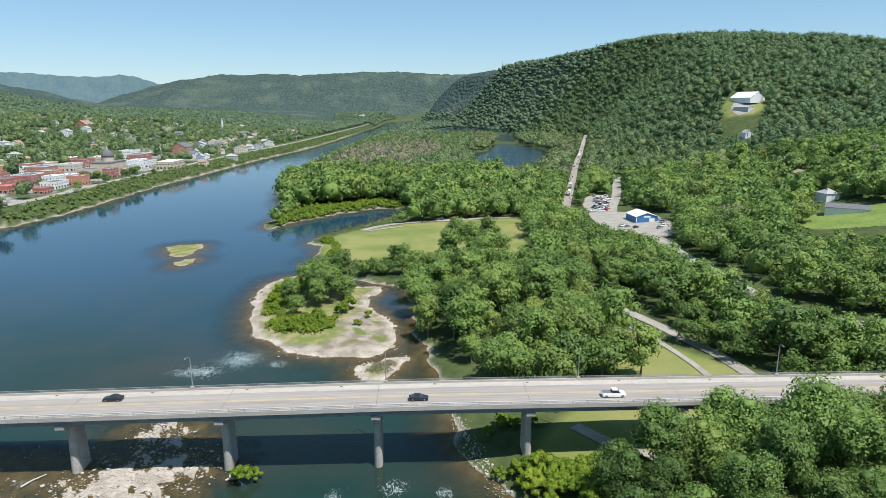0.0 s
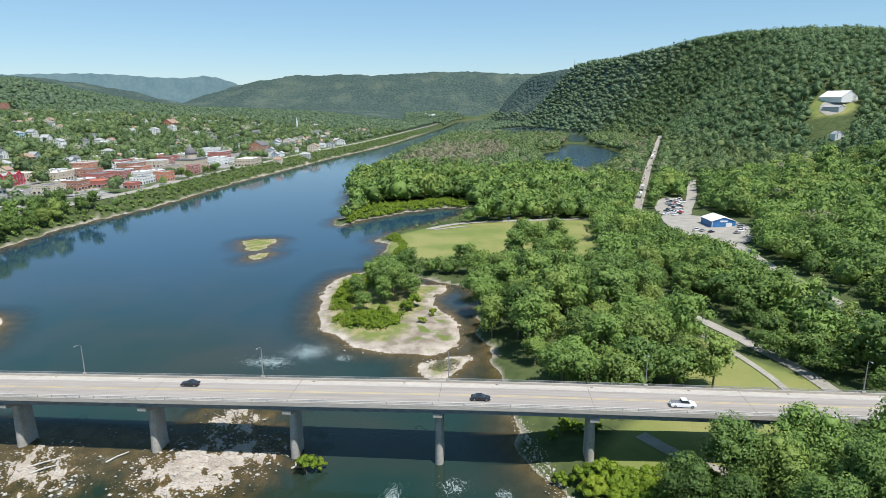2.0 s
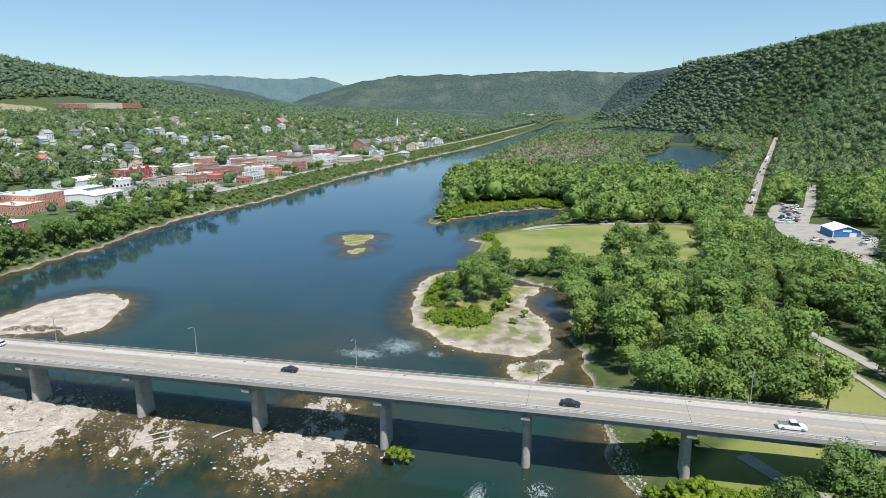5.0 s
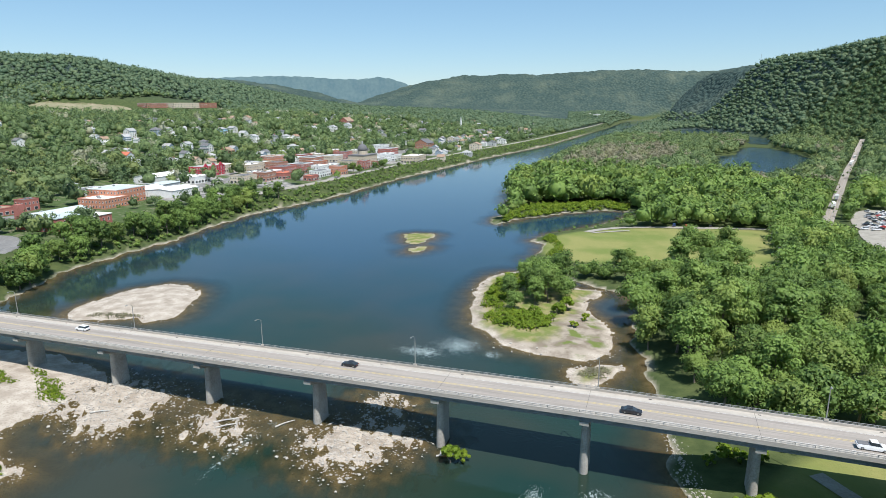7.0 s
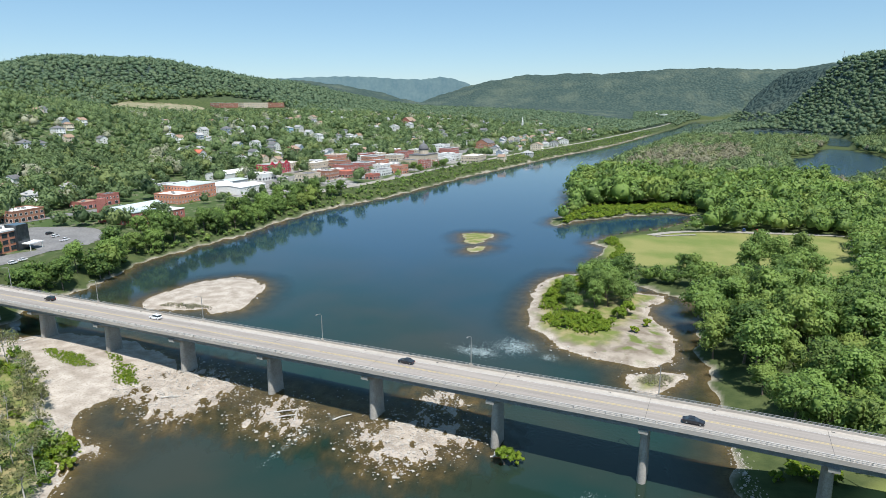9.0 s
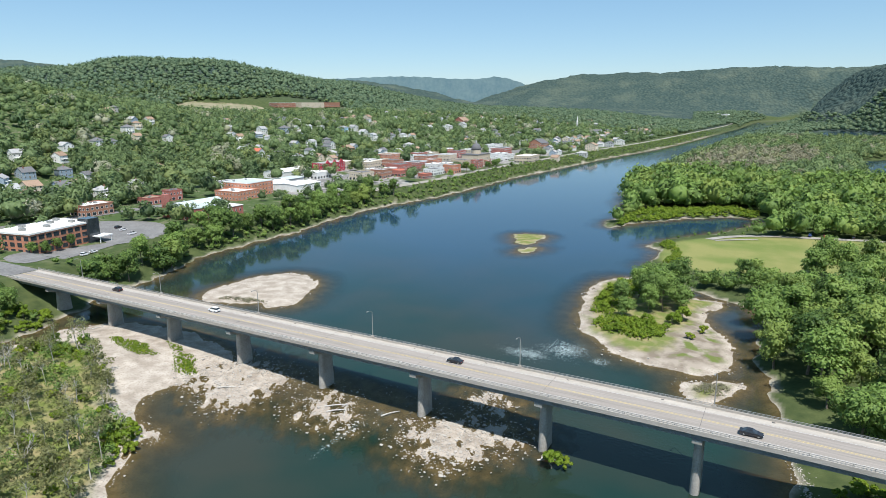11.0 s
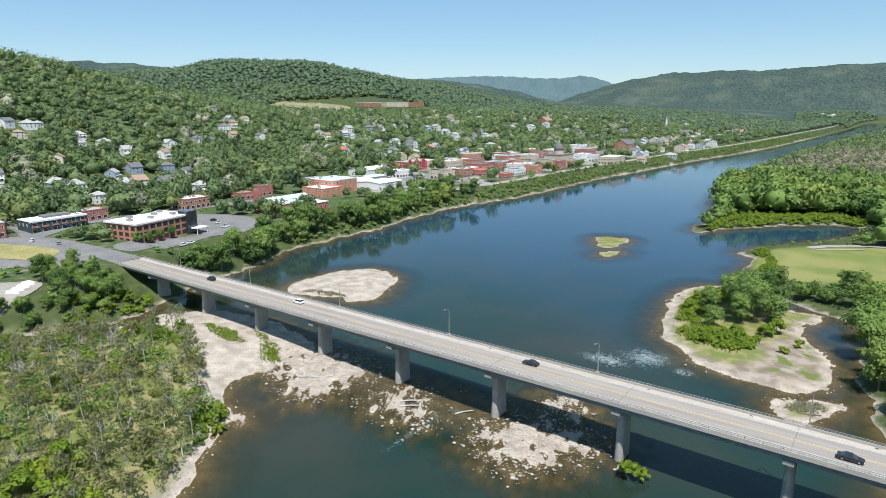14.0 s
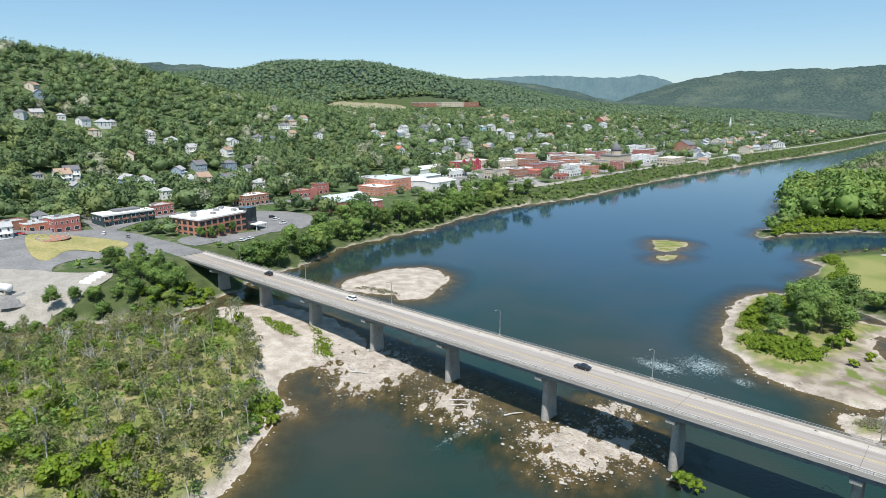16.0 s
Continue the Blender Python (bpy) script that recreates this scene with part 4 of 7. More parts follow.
def block(x, y, w, d, h, wall, roof, floors, turn=0, name="commercial_building", shop=True, label="", wide=False, units=2):
    """A flat-roofed building with a parapet, cornice and rows of windows on the sides towards the river and the bridge."""
    HN[0] += 1
    g = random.Random(HN[0])
    top = thing(name, (x, y, ground_z(x, y) - 0.1), label or f"{WORDS[wall]} building of {floors} storeys with a {RWORDS[roof].split()[0]} flat roof", "building", turn=turn)
    W, D = w / 2, d / 2
    b = Geo().box(-W, -D, -3, W, D, h)
    part("wall", b, PAINT[wall], top)
    t = 0.35
    q = Geo()
    for a in ((-W - 0.1, -D - 0.1, W + 0.1, -D + t), (-W - 0.1, D - t, W + 0.1, D + 0.1), (-W - 0.1, -D + t, -W + t, D - t), (W - t, -D + t, W + 0.1, D - t)):
        q.box(a[0], a[1], h, a[2], a[3], h + 0.7)
    part("parapet", q, PAINT[wall] if g.random() < 0.6 else TRIM, top)
    roof_ob = part("roof", Geo().box(-W + t, -D + t, h, W - t, D - t, h + 0.12), ROOF[roof], top)
    for i in range(units):
        ux, uy, s = g.uniform(-0.6, 0.6) * W, g.uniform(-0.6, 0.6) * D, g.uniform(0.6, 1.3)
        part("roof_unit", Geo().box(ux - s, uy - s * 0.7, h + 0.12, ux + s, uy + s * 0.7, h + 1.3), RAILING, roof_ob, "grey rooftop ventilation unit")
    fh = h / floors
    for f in range(floors):
        for side, ln in (("s", w), ("e", d)):
            if f == 0 and shop:
                n = max(1, int(ln / 4.2))
                for i in range(n):
                    on_wall("shop_window", WIN_SHOP, top, side, -ln / 2 + ln * (i + 0.5) / n, 0.6, w, d)
            else:
                n = max(2, min(9, int(ln / (3.4 if wide else 2.9))))
                for i in range(n):
                    on_wall("window", WIN_WIDE if wide else WIN, top, side, -ln / 2 + ln * (i + 0.5) / n, f * fh + 0.9, w, d)
    return top


def ribbon(name, line, width, m, label, category, lift=0.12, flat=None):
    """A road or track laid over the ground."""
    p = smooth_line(line, steps=10)
    keep = [p[0]]
    for q in p[1:]:
        if np.linalg.norm(q - keep[-1]) > 2.5:
            keep.append(q)
    p = np.array(keep)
    t = np.gradient(p, axis=0)
    t /= np.linalg.norm(t, axis=1)[:, None]
    nrm = np.stack([-t[:, 1], t[:, 0]], 1)
    cols = np.linspace(-0.5, 0.5, 7)
    XY = p[:, None, :] + nrm[:, None, :] * (cols * width)[None, :, None]
    Z = land(XY[..., 0], XY[..., 1])[0]
    Z = np.maximum(Z, np.maximum(Z.max(1, keepdims=True) - 0.6, 0.3)) + lift
    for _ in range(3):
        Z[1:-1] = np.maximum(Z[1:-1], (Z[:-2] + Z[2:]) / 2)
    V = np.concatenate([XY.reshape(-1, 2), Z.reshape(-1, 1)], 1)
    i = np.arange(len(p) * 7).reshape(len(p), 7)
    Q = np.stack([i[:-1, :-1], i[:-1, 1:], i[1:, 1:], i[1:, :-1]], -1).reshape(-1, 4)
    return tagged(new(name, quad_mesh(name, V, Q[:, ::-1], [m])), label, category, kind="structure")


def pad(name, outline, m, label, category, lift=0.15, step=3.0, rounded=True):
    """A paved or mown area laid over the ground."""
    o = smooth_line(outline, True) if rounded else np.array(outline, float)
    x0, y0 = o.min(0) - step
    x1, y1 = o.max(0) + step
    X, Y = np.meshgrid(np.arange(x0, x1, step), np.arange(y0, y1, step))
    ins = inside(X, Y, o)
    # pull the outer ring of corners onto the outline
    Z = land(X, Y)[0]
    Z = np.maximum(Z, 0.3)
    Zs = Z.copy()
    Zs[1:-1, 1:-1] = np.maximum(Zs[1:-1, 1:-1], (Zs[:-2, 1:-1] + Zs[2:, 1:-1] + Zs[1:-1, :-2] + Zs[1:-1, 2:]) / 4)
    i = np.arange(X.size).reshape(X.shape)
    Q = np.stack([i[:-1, :-1], i[:-1, 1:], i[1:, 1:], i[1:, :-1]], -1).reshape(-1, 4)
    ok = ins.ravel()[Q].any(1)
    XY = np.stack([X.ravel(), Y.ravel()], 1)
    out = np.where(~ins.ravel())[0]
    a, b = o, np.roll(o, -1, 0)
    for k in np.intersect1d(out, np.unique(Q[ok])):
        d = b - a
        t = np.clip(((XY[k] - a) * d).sum(1) / np.maximum((d * d).sum(1), 1e-9), 0, 1)
        c = a + t[:, None] * d
        XY[k] = c[np.argmin(((c - XY[k]) ** 2).sum(1))]
    V = np.concatenate([XY, (Zs.ravel() + lift)[:, None]], 1)
    use, q = np.unique(Q[ok], return_inverse=True)
    return tagged(new(name, quad_mesh(name, V[use], q.reshape(-1, 4), [m])), label, category, kind="structure")


# ---- streets and paved places ----
ribbon("road", [(-304.2, 140), (-322, 139.5), (-348, 138), (-395, 132), (-412, 116), (-416, 96), (-408, 72), (-398, 40), (-396, 0)], 14, ASPHALT, "worn grey asphalt street at the bridge end", "road")
ribbon("road", [(-400, 131), (-448, 137), (-508, 145), (-560, 150)], 6, ASPHALT, "grey asphalt side street climbing the hill", "road", 0.2)
ribbon("road", [(-402, 130), (-428, 168), (-432, 215), (-428, 290), (-424, 380), (-424, 480), (-424, 640), (-416, 800), (-405, 1000)], 11, ASPHALT, "grey asphalt main street through the town", "road", 0.2)
ribbon("road", [(-346, 440), (-340, 500), (-334, 557), (-334, 678), (-324, 858), (-308, 1081), (-280, 1400), (-262, 1900), (-240, 2600), (-244, 2950)], 9, DRIVE, "pale riverside road behind the green bank", "road", 0.25)
ribbon("road", [(-408, 82), (-380, 74), (-345, 70), (-318, 66), (-296, 58)], 9, ASPHALT, "grey asphalt street past the traffic island", "road", 0.2)
pad("pavement", [(-414, 72), (-422, 108), (-404, 136), (-352, 142), (-322, 134), (-322, 112), (-338, 100), (-332, 84), (-300, 74), (-290, 52), (-318, 30), (-380, 48)], ASPHALT, "wide grey asphalt junction round the grass island", "road", 0.30)
pad("pavement", [(-302, 100), (-284, 84), (-282, 66), (-296, 40), (-330, 30), (-350, 55), (-335, 74), (-318, 84)], DRIVE, "bare gravel yard beside the scrub", "yard", 0.46)
pad("pavement", [(-408, 236), (-372, 258), (-338, 238), (-334, 205), (-350, 206), (-386, 216)], ASPHALT, "large grey asphalt car park", "car park", 0.25)
pad("pavement", [(-348, 155), (-322, 150), (-326, 175), (-335, 206), (-342, 206)], ASPHALT, "grey asphalt car park beside the offices", "car park", 0.2)
DRY_GRASS = mat("dry_grass", (0.20, 0.20, 0.07), (0.36, 0.30, 0.13), 0.08, 0.95, bump=0.4)
pad("grass_island", [(-401, 90), (-408, 100), (-390, 118), (-357, 128), (-342, 116), (-360, 100), (-345, 86), (-358, 82)], DRY_GRASS, "dry grass traffic island", "grass", 0.48)
pad("grass_field", [(-1370, 1010), (-1290, 1110), (-1262, 1160), (-1262, 1230), (-1320, 1230), (-1385, 1150), (-1420, 1090)], mat("worn_field", (0.15, 0.16, 0.075), (0.29, 0.25, 0.17), 0.03, 0.95, bump=0.3), "dry sports field on the hill", "field", 1.0, 14)
pad("grass_field", [(-870, 60), (-840, 130), (-900, 190), (-960, 150), (-950, 80)], DRY_GRASS, "open meadow high on the slope", "field", 1.0, 10)

# ---- town houses ----
house(-724, 296, 10.7, 11.8, 4.9, "white", "grey")
house(-697, 310, 20.0, 12.0, 6.7, "white", "grey")
house(-703, 289, 6.5, 7.2, 3.8, "white", "grey")
house(-668, 319, 11.1, 12.0, 7.4, "white", "grey")
house(-698, 383, 15.2, 12.0, 5.0, "white", "grey")
house(-717, 431, 12.6, 12.0, 6.3, "white", "dark")
house(-726, 453, 14.1, 12.0, 4.3, "grey", "dark")
house(-778, 511, 12.7, 12.0, 8.2, "white", "dark")
house(-807, 544, 10.6, 11.7, 7.3, "cream", "brown")
house(-612, 331, 11.4, 12.0, 7.0, "blue", "dark")
house(-612, 297, 12.1, 12.0, 6.0, "blue", "dark")
house(-558, 257, 15.1, 12.0, 5.0, "white", "grey")
house(-563, 276, 16.3, 12.0, 5.1, "cream", "brown")
house(-529, 283, 15.6, 12.0, 8.3, "blue", "dark")
house(-552, 310, 10.4, 11.4, 7.9, "cream", "brown")
house(-493, 295, 11.8, 12.0, 7.2, "white", "grey")
house(-524, 346, 9.4, 10.4, 5.5, "white", "grey")
house(-611, 432, 15.4, 12.0, 4.2, "cream", "brown")
house(-541, 214, 15.1, 12.0, 9.5, "white", "grey")
house(-551, 205, 16.9, 12.0, 9.5, "blue", "grey")
house(-498, 212, 8.9, 9.8, 6.8, "white", "grey")
house(-743, 716, 12.7, 12.0, 9.1, "white", "grey")
house(-877, 900, 20.0, 12.0, 9.5, "grey", "dark")
house(-830, 889, 16.6, 12.0, 9.5, "white", "grey")
house(-744, 767, 14.6, 12.0, 8.1, "blue", "dark")
house(-699, 685, 7.4, 8.1, 4.3, "white", "grey")
house(-745, 700, 8.4, 9.2, 4.5, "cream", "brown")
house(-805, 704, 8.8, 9.7, 5.4, "white", "grey")
house(-644, 584, 11.9, 12.0, 4.4, "grey", "grey")
house(-596, 564, 14.6, 12.0, 9.3, "white", "red")
house(-533, 569, 18.1, 12.0, 7.8, "cream", "grey")
house(-624, 697, 11.5, 12.0, 8.2, "white", "grey")
house(-606, 716, 12.8, 12.0, 7.7, "white", "dark")
house(-710, 878, 17.0, 12.0, 9.2, "sky", "grey")
house(-716, 916, 12.7, 12.0, 8.8, "white", "grey")
house(-636, 863, 19.1, 12.0, 8.8, "white", "grey")
house(-677, 894, 12.3, 12.0, 6.3, "white", "grey")
house(-628, 908, 13.6, 12.0, 7.6, "grey", "dark")
house(-626, 945, 10.9, 11.9, 6.4, "white", "grey")
house(-794, 1170, 19.3, 12.0, 9.5, "white", "grey")
house(-846, 1133, 19.4, 12.0, 9.5, "cream", "brown")
house(-496, 406, 7.9, 8.7, 6.4, "white", "grey")
house(-552, 689, 20.0, 12.0, 8.9, "brick", "brown")
house(-548, 652, 14.0, 12.0, 5.3, "grey", "grey")
house(-657, 1087, 12.2, 12.0, 8.8, "white", "grey")
house(-651, 1153, 20.0, 12.0, 9.1, "white", "grey")
house(-660, 1238, 15.4, 12.0, 9.5, "white", "grey")
house(-758, 1308, 10.3, 11.4, 8.5, "white", "grey")
house(-405, 1132, 20.0, 12.0, 9.1, "blue", "grey")
house(-406, 1205, 15.7, 12.0, 9.5, "cream", "grey")
house(-301, 972, 18.1, 12.0, 5.1, "grey", "grey")
house(-313, 1066, 20.0, 12.0, 9.5, "cream", "brown")
house(-338, 1039, 10.5, 11.5, 5.5, "white", "brown")
house(-310, 1166, 16.5, 12.0, 7.6, "grey", "dark")
house(-309, 1242, 17.5, 12.0, 8.0, "white", "grey")
house(-423, 1484, 20.0, 12.0, 9.5, "white", "dark")
house(-520, 1793, 20.0, 12.0, 9.5, "white", "grey")
house(-523, 1346, 15.8, 12.0, 9.5, "grey", "dark")
house(-963, 1925, 20.0, 12.0, 9.5, "white", "grey")
house(-548, 844, 13.8, 12.0, 6.3, "white", "grey")
house(-793, 1259, 12.2, 12.0, 7.5, "white", "grey")
house(-942, 1342, 15.7, 12.0, 9.3, "white", "grey")
house(-444, 109, 7.5, 8.2, 5.7, "white", "dark")
house(-408, 82, 6.8, 7.5, 6.3, "white", "grey")
house(-597, 150, 6.7, 7.4, 3.2, "grey", "dark")
house(-590, 166, 15.1, 12.0, 6.2, "white", "brown")
house(-600, 176, 11.1, 12.0, 7.1, "white", "dark")
house(-559, 168, 10.4, 11.4, 4.4, "grey", "grey")
house(-530, 166, 6.5, 7.2, 4.5, "white", "grey")
house(-555, 185, 9.6, 10.6, 3.7, "cream", "grey")
house(-768, 223, 7.1, 7.8, 4.5, "white", "grey")
house(-753, 259, 15.3, 12.0, 5.0, "white", "grey")
house(-757, 270, 7.7, 8.5, 4.0, "grey", "grey")
house(-726, 240, 8.4, 9.2, 5.8, "cream", "brown")
house(-573, 251, 6.8, 7.5, 3.5, "grey", "grey")
house(-770, 200, 16.3, 12.0, 3.2, "cream", "grey")

# ---- town centre ----
block(-418, 114, 13, 15, 8.5, "red", "grey", 2, 8)
block(-424, 102, 11, 16, 4.6, "orange", "grey", 1, 12)
block(-430, 91, 11, 12, 4.2, "brick", "grey", 1, 12)
block(-436, 252, 17, 22, 7.5, "brick", "white", 2, 4, wide=True)
block(-444, 304, 14, 14, 5.0, "red", "brown", 1)
block(-446, 326, 10, 12, 8.0, "red", "dark", 2)
block(-440, 180, 14, 18, 6.5, "red", "grey", 2, 8)
block(-470, 402, 18, 24, 5.0, "grey", "dark", 1)
block(-410, 362, 26, 24, 7.0, "orange", "white", 2, 2, shop=False)
block(-420, 384, 30, 30, 11.5, "orange", "pale", 3, 2, shop=False)
block(-470, 575, 18, 30, 8.0, "tan", "white", 2)
block(-448, 600, 16, 26, 8.5, "tan", "white", 2)
block(-398, 520, 18, 20, 7.5, "tan", "dark", 2)
block(-390, 545, 16, 18, 8.5, "brick", "grey", 2)
block(-384, 572, 17, 22, 6.0, "red", "red", 1)
block(-404, 600, 20, 24, 9.0, "red", "dark", 2)
block(-476, 682, 22, 26, 10.0, "orange", "brown", 3)
block(-440, 640, 18, 22, 8.5, "brick", "dark", 2)
block(-400, 632, 18, 22, 10.0, "red", "dark", 3)
block(-398, 664, 18, 20, 10.5, "orange", "grey", 3)
block(-360, 606, 14, 24, 6.5, "white", "dark", 2)
block(-352, 634, 15, 16, 9.0, "orange", "grey", 2)
block(-374, 700, 20, 22, 9.0, "tan", "dark", 2)
block(-352, 700, 10, 16, 9.5, "red", "grey", 3)
block(-384, 800, 16, 26, 8.5, "white", "grey", 2)
block(-366, 822, 16, 24, 7.5, "white", "grey", 2)
block(-400, 880, 20, 32, 12.0, "red", "dark", 3)
block(-436, 930, 18, 34, 12.0, "white", "grey", 3)
block(-440, 720, 22, 26, 9.0, "brick", "dark", 2)
block(-430, 760, 20, 22, 8.0, "tan", "grey", 2)
block(-436, 800, 18, 26, 9.5, "red", "dark", 3)
block(-330, 812, 22, 40, 9.0, "tan", "white", 2, 0, wide=True, label="open concrete parking deck of two levels")


for i, (bx, by, bw, bd, bh, c, r, f) in enumerate((
        (-460, 640, 16, 20, 7.5, "tan", "white", 2), (-462, 616, 16, 18, 8.5, "white", "grey", 2), (-462, 708, 18, 20, 8.0, "white", "white", 2), (-466, 740, 18, 24, 8.5, "red", "grey", 2),
        (-466, 772, 18, 22, 7.0, "tan", "white", 2), (-398, 572, 10, 16, 7.0, "white", "white", 2), (-402, 546, 12, 14, 8.0, "tan", "white", 2), (-442, 500, 20, 22, 6.5, "white", "white", 1),
        (-380, 640, 14, 18, 8.0, "white", "white", 2), (-378, 664, 14, 16, 7.0, "tan", "white", 2), (-470, 830, 18, 26, 8.0, "orange", "white", 2), (-350, 570, 10, 14, 5.0, "red", "red", 1),
        (-386, 846, 14, 20, 7.0, "white", "white", 2), (-352, 740, 10, 18, 6.0, "brick", "white", 2), (-362, 780, 12, 20, 6.5, "white", "grey", 2), (-446, 860, 18, 26, 8.0, "tan", "white", 2))):
    block(bx, by, bw, bd, bh, c, r, f)


def offices():
    """The three-storey office block by the bridge: brick piers, glass bands, white roof, glass stair tower."""
    w, d, h = 26.0, 40.0, 11.0
    top = thing("office_building", (-361, 181, 11.5), "three-storey brick and dark glass office building with a white roof", "building", turn=12)
    part("wall", Geo().box(-w / 2, -d / 2, -3, w / 2, d / 2, h), PAINT["orange"], top)
    part("roof", Geo().box(-w / 2 - 0.5, -d / 2 - 0.5, h, w / 2 + 0.5, d / 2 + 0.5, h + 0.9), ROOF["white"], top)
    roof_ob = top.children[-1]
    for ux, uy in ((-7, -8), (-3, 6), (5, -3), (6, 12), (-8, 14), (2, -15)):
        part("roof_unit", Geo().box(ux - 1.6, uy - 1.1, h + 0.9, ux + 1.6, uy + 1.1, h + 2.3), RAILING, roof_ob, "grey rooftop ventilation unit")
    band = window_mesh(3.0, 2.1, PAINT["teal"])
    for f in range(3):
        for side, ln in (("s", w), ("e", d)):
            n = int(ln / 4.4)
            for i in range(n):
                on_wall("window", band, top, side, -ln / 2 + ln * (i + 0.5) / n, 0.7 + 3.6 * f, w, d)
    part("stair_tower", Geo().box(w / 2 - 6, d / 2 - 5, -2, w / 2 + 1.6, d / 2 + 2.5, h + 2.6), GLASS, top, "dark glass stair tower")
    part("canopy", Geo().box(w / 2 + 0.2, d / 2 - 3, 2.8, w / 2 + 7, d / 2 + 6, 3.4), TRIM, top, "white entrance canopy")
    for px, py in ((6.4, -2.4), (6.4, 5.4)):
        part("canopy_post", Geo().box(w / 2 + px - 0.2, d / 2 + py - 0.2, -1, w / 2 + px + 0.2, d / 2 + py + 0.2, 2.8), TRIM, top)


offices()


def teal_shops():
    w, d, h = 16.0, 34.0, 7.2
    top = thing("shop_building", (-428, 153, 13.0), "dark teal two-storey shop building with white roof edge and balconies", "building", turn=4)
    part("wall", Geo().box(-w / 2, -d / 2, -2, w / 2, d / 2, h), PAINT["teal"], top)
    part("roof", Geo().box(-w / 2, -d / 2, h, w / 2, d / 2, h + 0.5), ROOF["white"], top)
    part("roof_edge", Geo().box(w / 2 + 0.003, -d / 2, h - 0.5, w / 2 + 0.5, d / 2, h + 0.55), TRIM, top, "white roof edge")
    part("roof_hatch", Geo().box(-5, -6, h + 0.5, 3, 10, h + 1.8), ROOF["dark"], top, "dark raised roof section")
    for i in range(6):
        y = -d / 2 + d * (i + 0.5) / 6
        for z in (0.5, 4.1):
            on_wall("window", WIN_SHOP, top, "e", y, z, w, d)
        part("balcony", Geo().box(w / 2, y - 2, 3.4, w / 2 + 1.3, y + 2, 3.6).box(w / 2 + 1.2, y - 2, 3.6, w / 2 + 1.3, y + 2, 4.5), PAINT["brick"], top, "brown balcony front")
    for i in range(3):
        on_wall("window", WIN, top, "s", -5 + 5 * i, 4.2, w, d)


teal_shops()


def factory():
    top = thing("factory", (-362, 290, 10.6), "red brick factory with a pale metal gable roof by the river", "building", turn=2)
    part("wall", Geo().box(-9, -16, -3, 9, 2, 9), PAINT["red"], top)
    part("roof", Geo().box(-9.3, -16.3, 9, 9.3, 2.3, 9.5), ROOF["pale"], top)
    part("wall", Geo().box(-6, 2, -3, 12, 24, 6.5), PAINT["red"], top)
    part("roof", Geo().box(-6.3, 2.05, 6.5, 12.3, 24.3, 6.9), ROOF["white"], top)
    g = Geo()
    for s in (-1, 1):
        g.face([(-16 + s * 10, -12, 7.5), (-16 + s * 10, 26, 7.5), (-16, 26, 11), (-16, -12, 11)][::-s])
    g.face([(-26, -12, 7.5), (-6, -12, 7.5), (-16, -12, 11)])
    g.face([(-6, 26, 7.5), (-26, 26, 7.5), (-16, 26, 11)])
    part("roof", g, ROOF["pale"], top, "pale blue-green metal gable roof")
    part("wall", Geo().box(-25.7, -11.7, -3, -9.02, 25.7, 7.5), PAINT["red"], top)
    for z in (1.2, 5.2):
        for y in (-13.5, -10, -6.5, -3):
            o = part("window", WIN_TALL, None, top)
            o.matrix_basis = pose(9, y, z, 0, 0, 90)
        for x in (-6, -2, 2, 6):
            o = part("window", WIN_TALL, None, top)
            o.matrix_basis = pose(x, -16, z)
    for y in (5, 9, 13, 17, 21):
        o = part("window", WIN_TALL, None, top)
        o.matrix_basis = pose(12, y, 2.5, 0, 0, 90)
    part("chimney", Geo().box(-24, -17, -3, -20, -13, 17), PAINT["red"], top, "tall red brick stack")


factory()


def metal_hall(x, y, w, d, h, rise, wall, roof, turn, label, name="metal_hall", door=False):
    top = thing(name, (x, y, ground_z(x, y) - 0.2), label, "building", turn=turn)
    W, D = w / 2, d / 2
    g = Geo().box(-W, -D, -3, W, D, h)
    g.face([(-W, -D, h), (W, -D, h), (0, -D, h + rise)])
    g.face([(W, D, h), (-W, D, h), (0, D, h + rise)])
    part("wall", g, PAINT[wall], top)
    for s in (-1, 1):
        r = Geo()
        p = [(s * (W + 0.4), -D - 0.4, h - 0.1), (s * (W + 0.4), D + 0.4, h - 0.1), (0, D + 0.4, h + rise + 0.05), (0, -D - 0.4, h + rise + 0.05)]
        q = [(a, b, c + 0.2) for a, b, c in p]
        if s > 0:
            p, q = p[::-1], q[::-1]
        r.face(p)
        r.face(q[::-1])
        for i in range(4):
            r.face([p[i], q[i], q[(i + 1) % 4], p[(i + 1) % 4]])
        part("roof", r, ROOF[roof], top)
    if door:
        for i, dx in enumerate((-W * 0.5, W * 0.45)):
            part("garage_door", Geo().box(dx - 2, -D - 0.08, 0, dx + 2, -D, 3.4), PAINT["navy" if i == 0 else "white"], top)
        part("trim", Geo().box(-W, -D - 0.05, 0, -W + 0.5, -D, h), TRIM, top)
        part("sign_board", Geo().box(-2.5, -D - 0.12, h - 0.6, 2.5, -D, h + 0.5), TRIM, top, "white sign board with no readable words")
    return top


metal_hall(-478, 490, 22, 44, 6, 2.5, "white", "white", 2, "long white metal hall with a white gable roof")
metal_hall(-404, 430, 26, 34, 6.2, 1.2, "white", "white", 2, "wide white warehouse with a low white roof")
metal_hall(-440, 456, 18, 24, 5.5, 1.0, "grey", "pale", 2, "grey metal shed with a pale low roof")
metal_hall(-428, 420, 20, 30, 6, 2.0, "white", "white", 2, "white metal hall with a white gable roof")


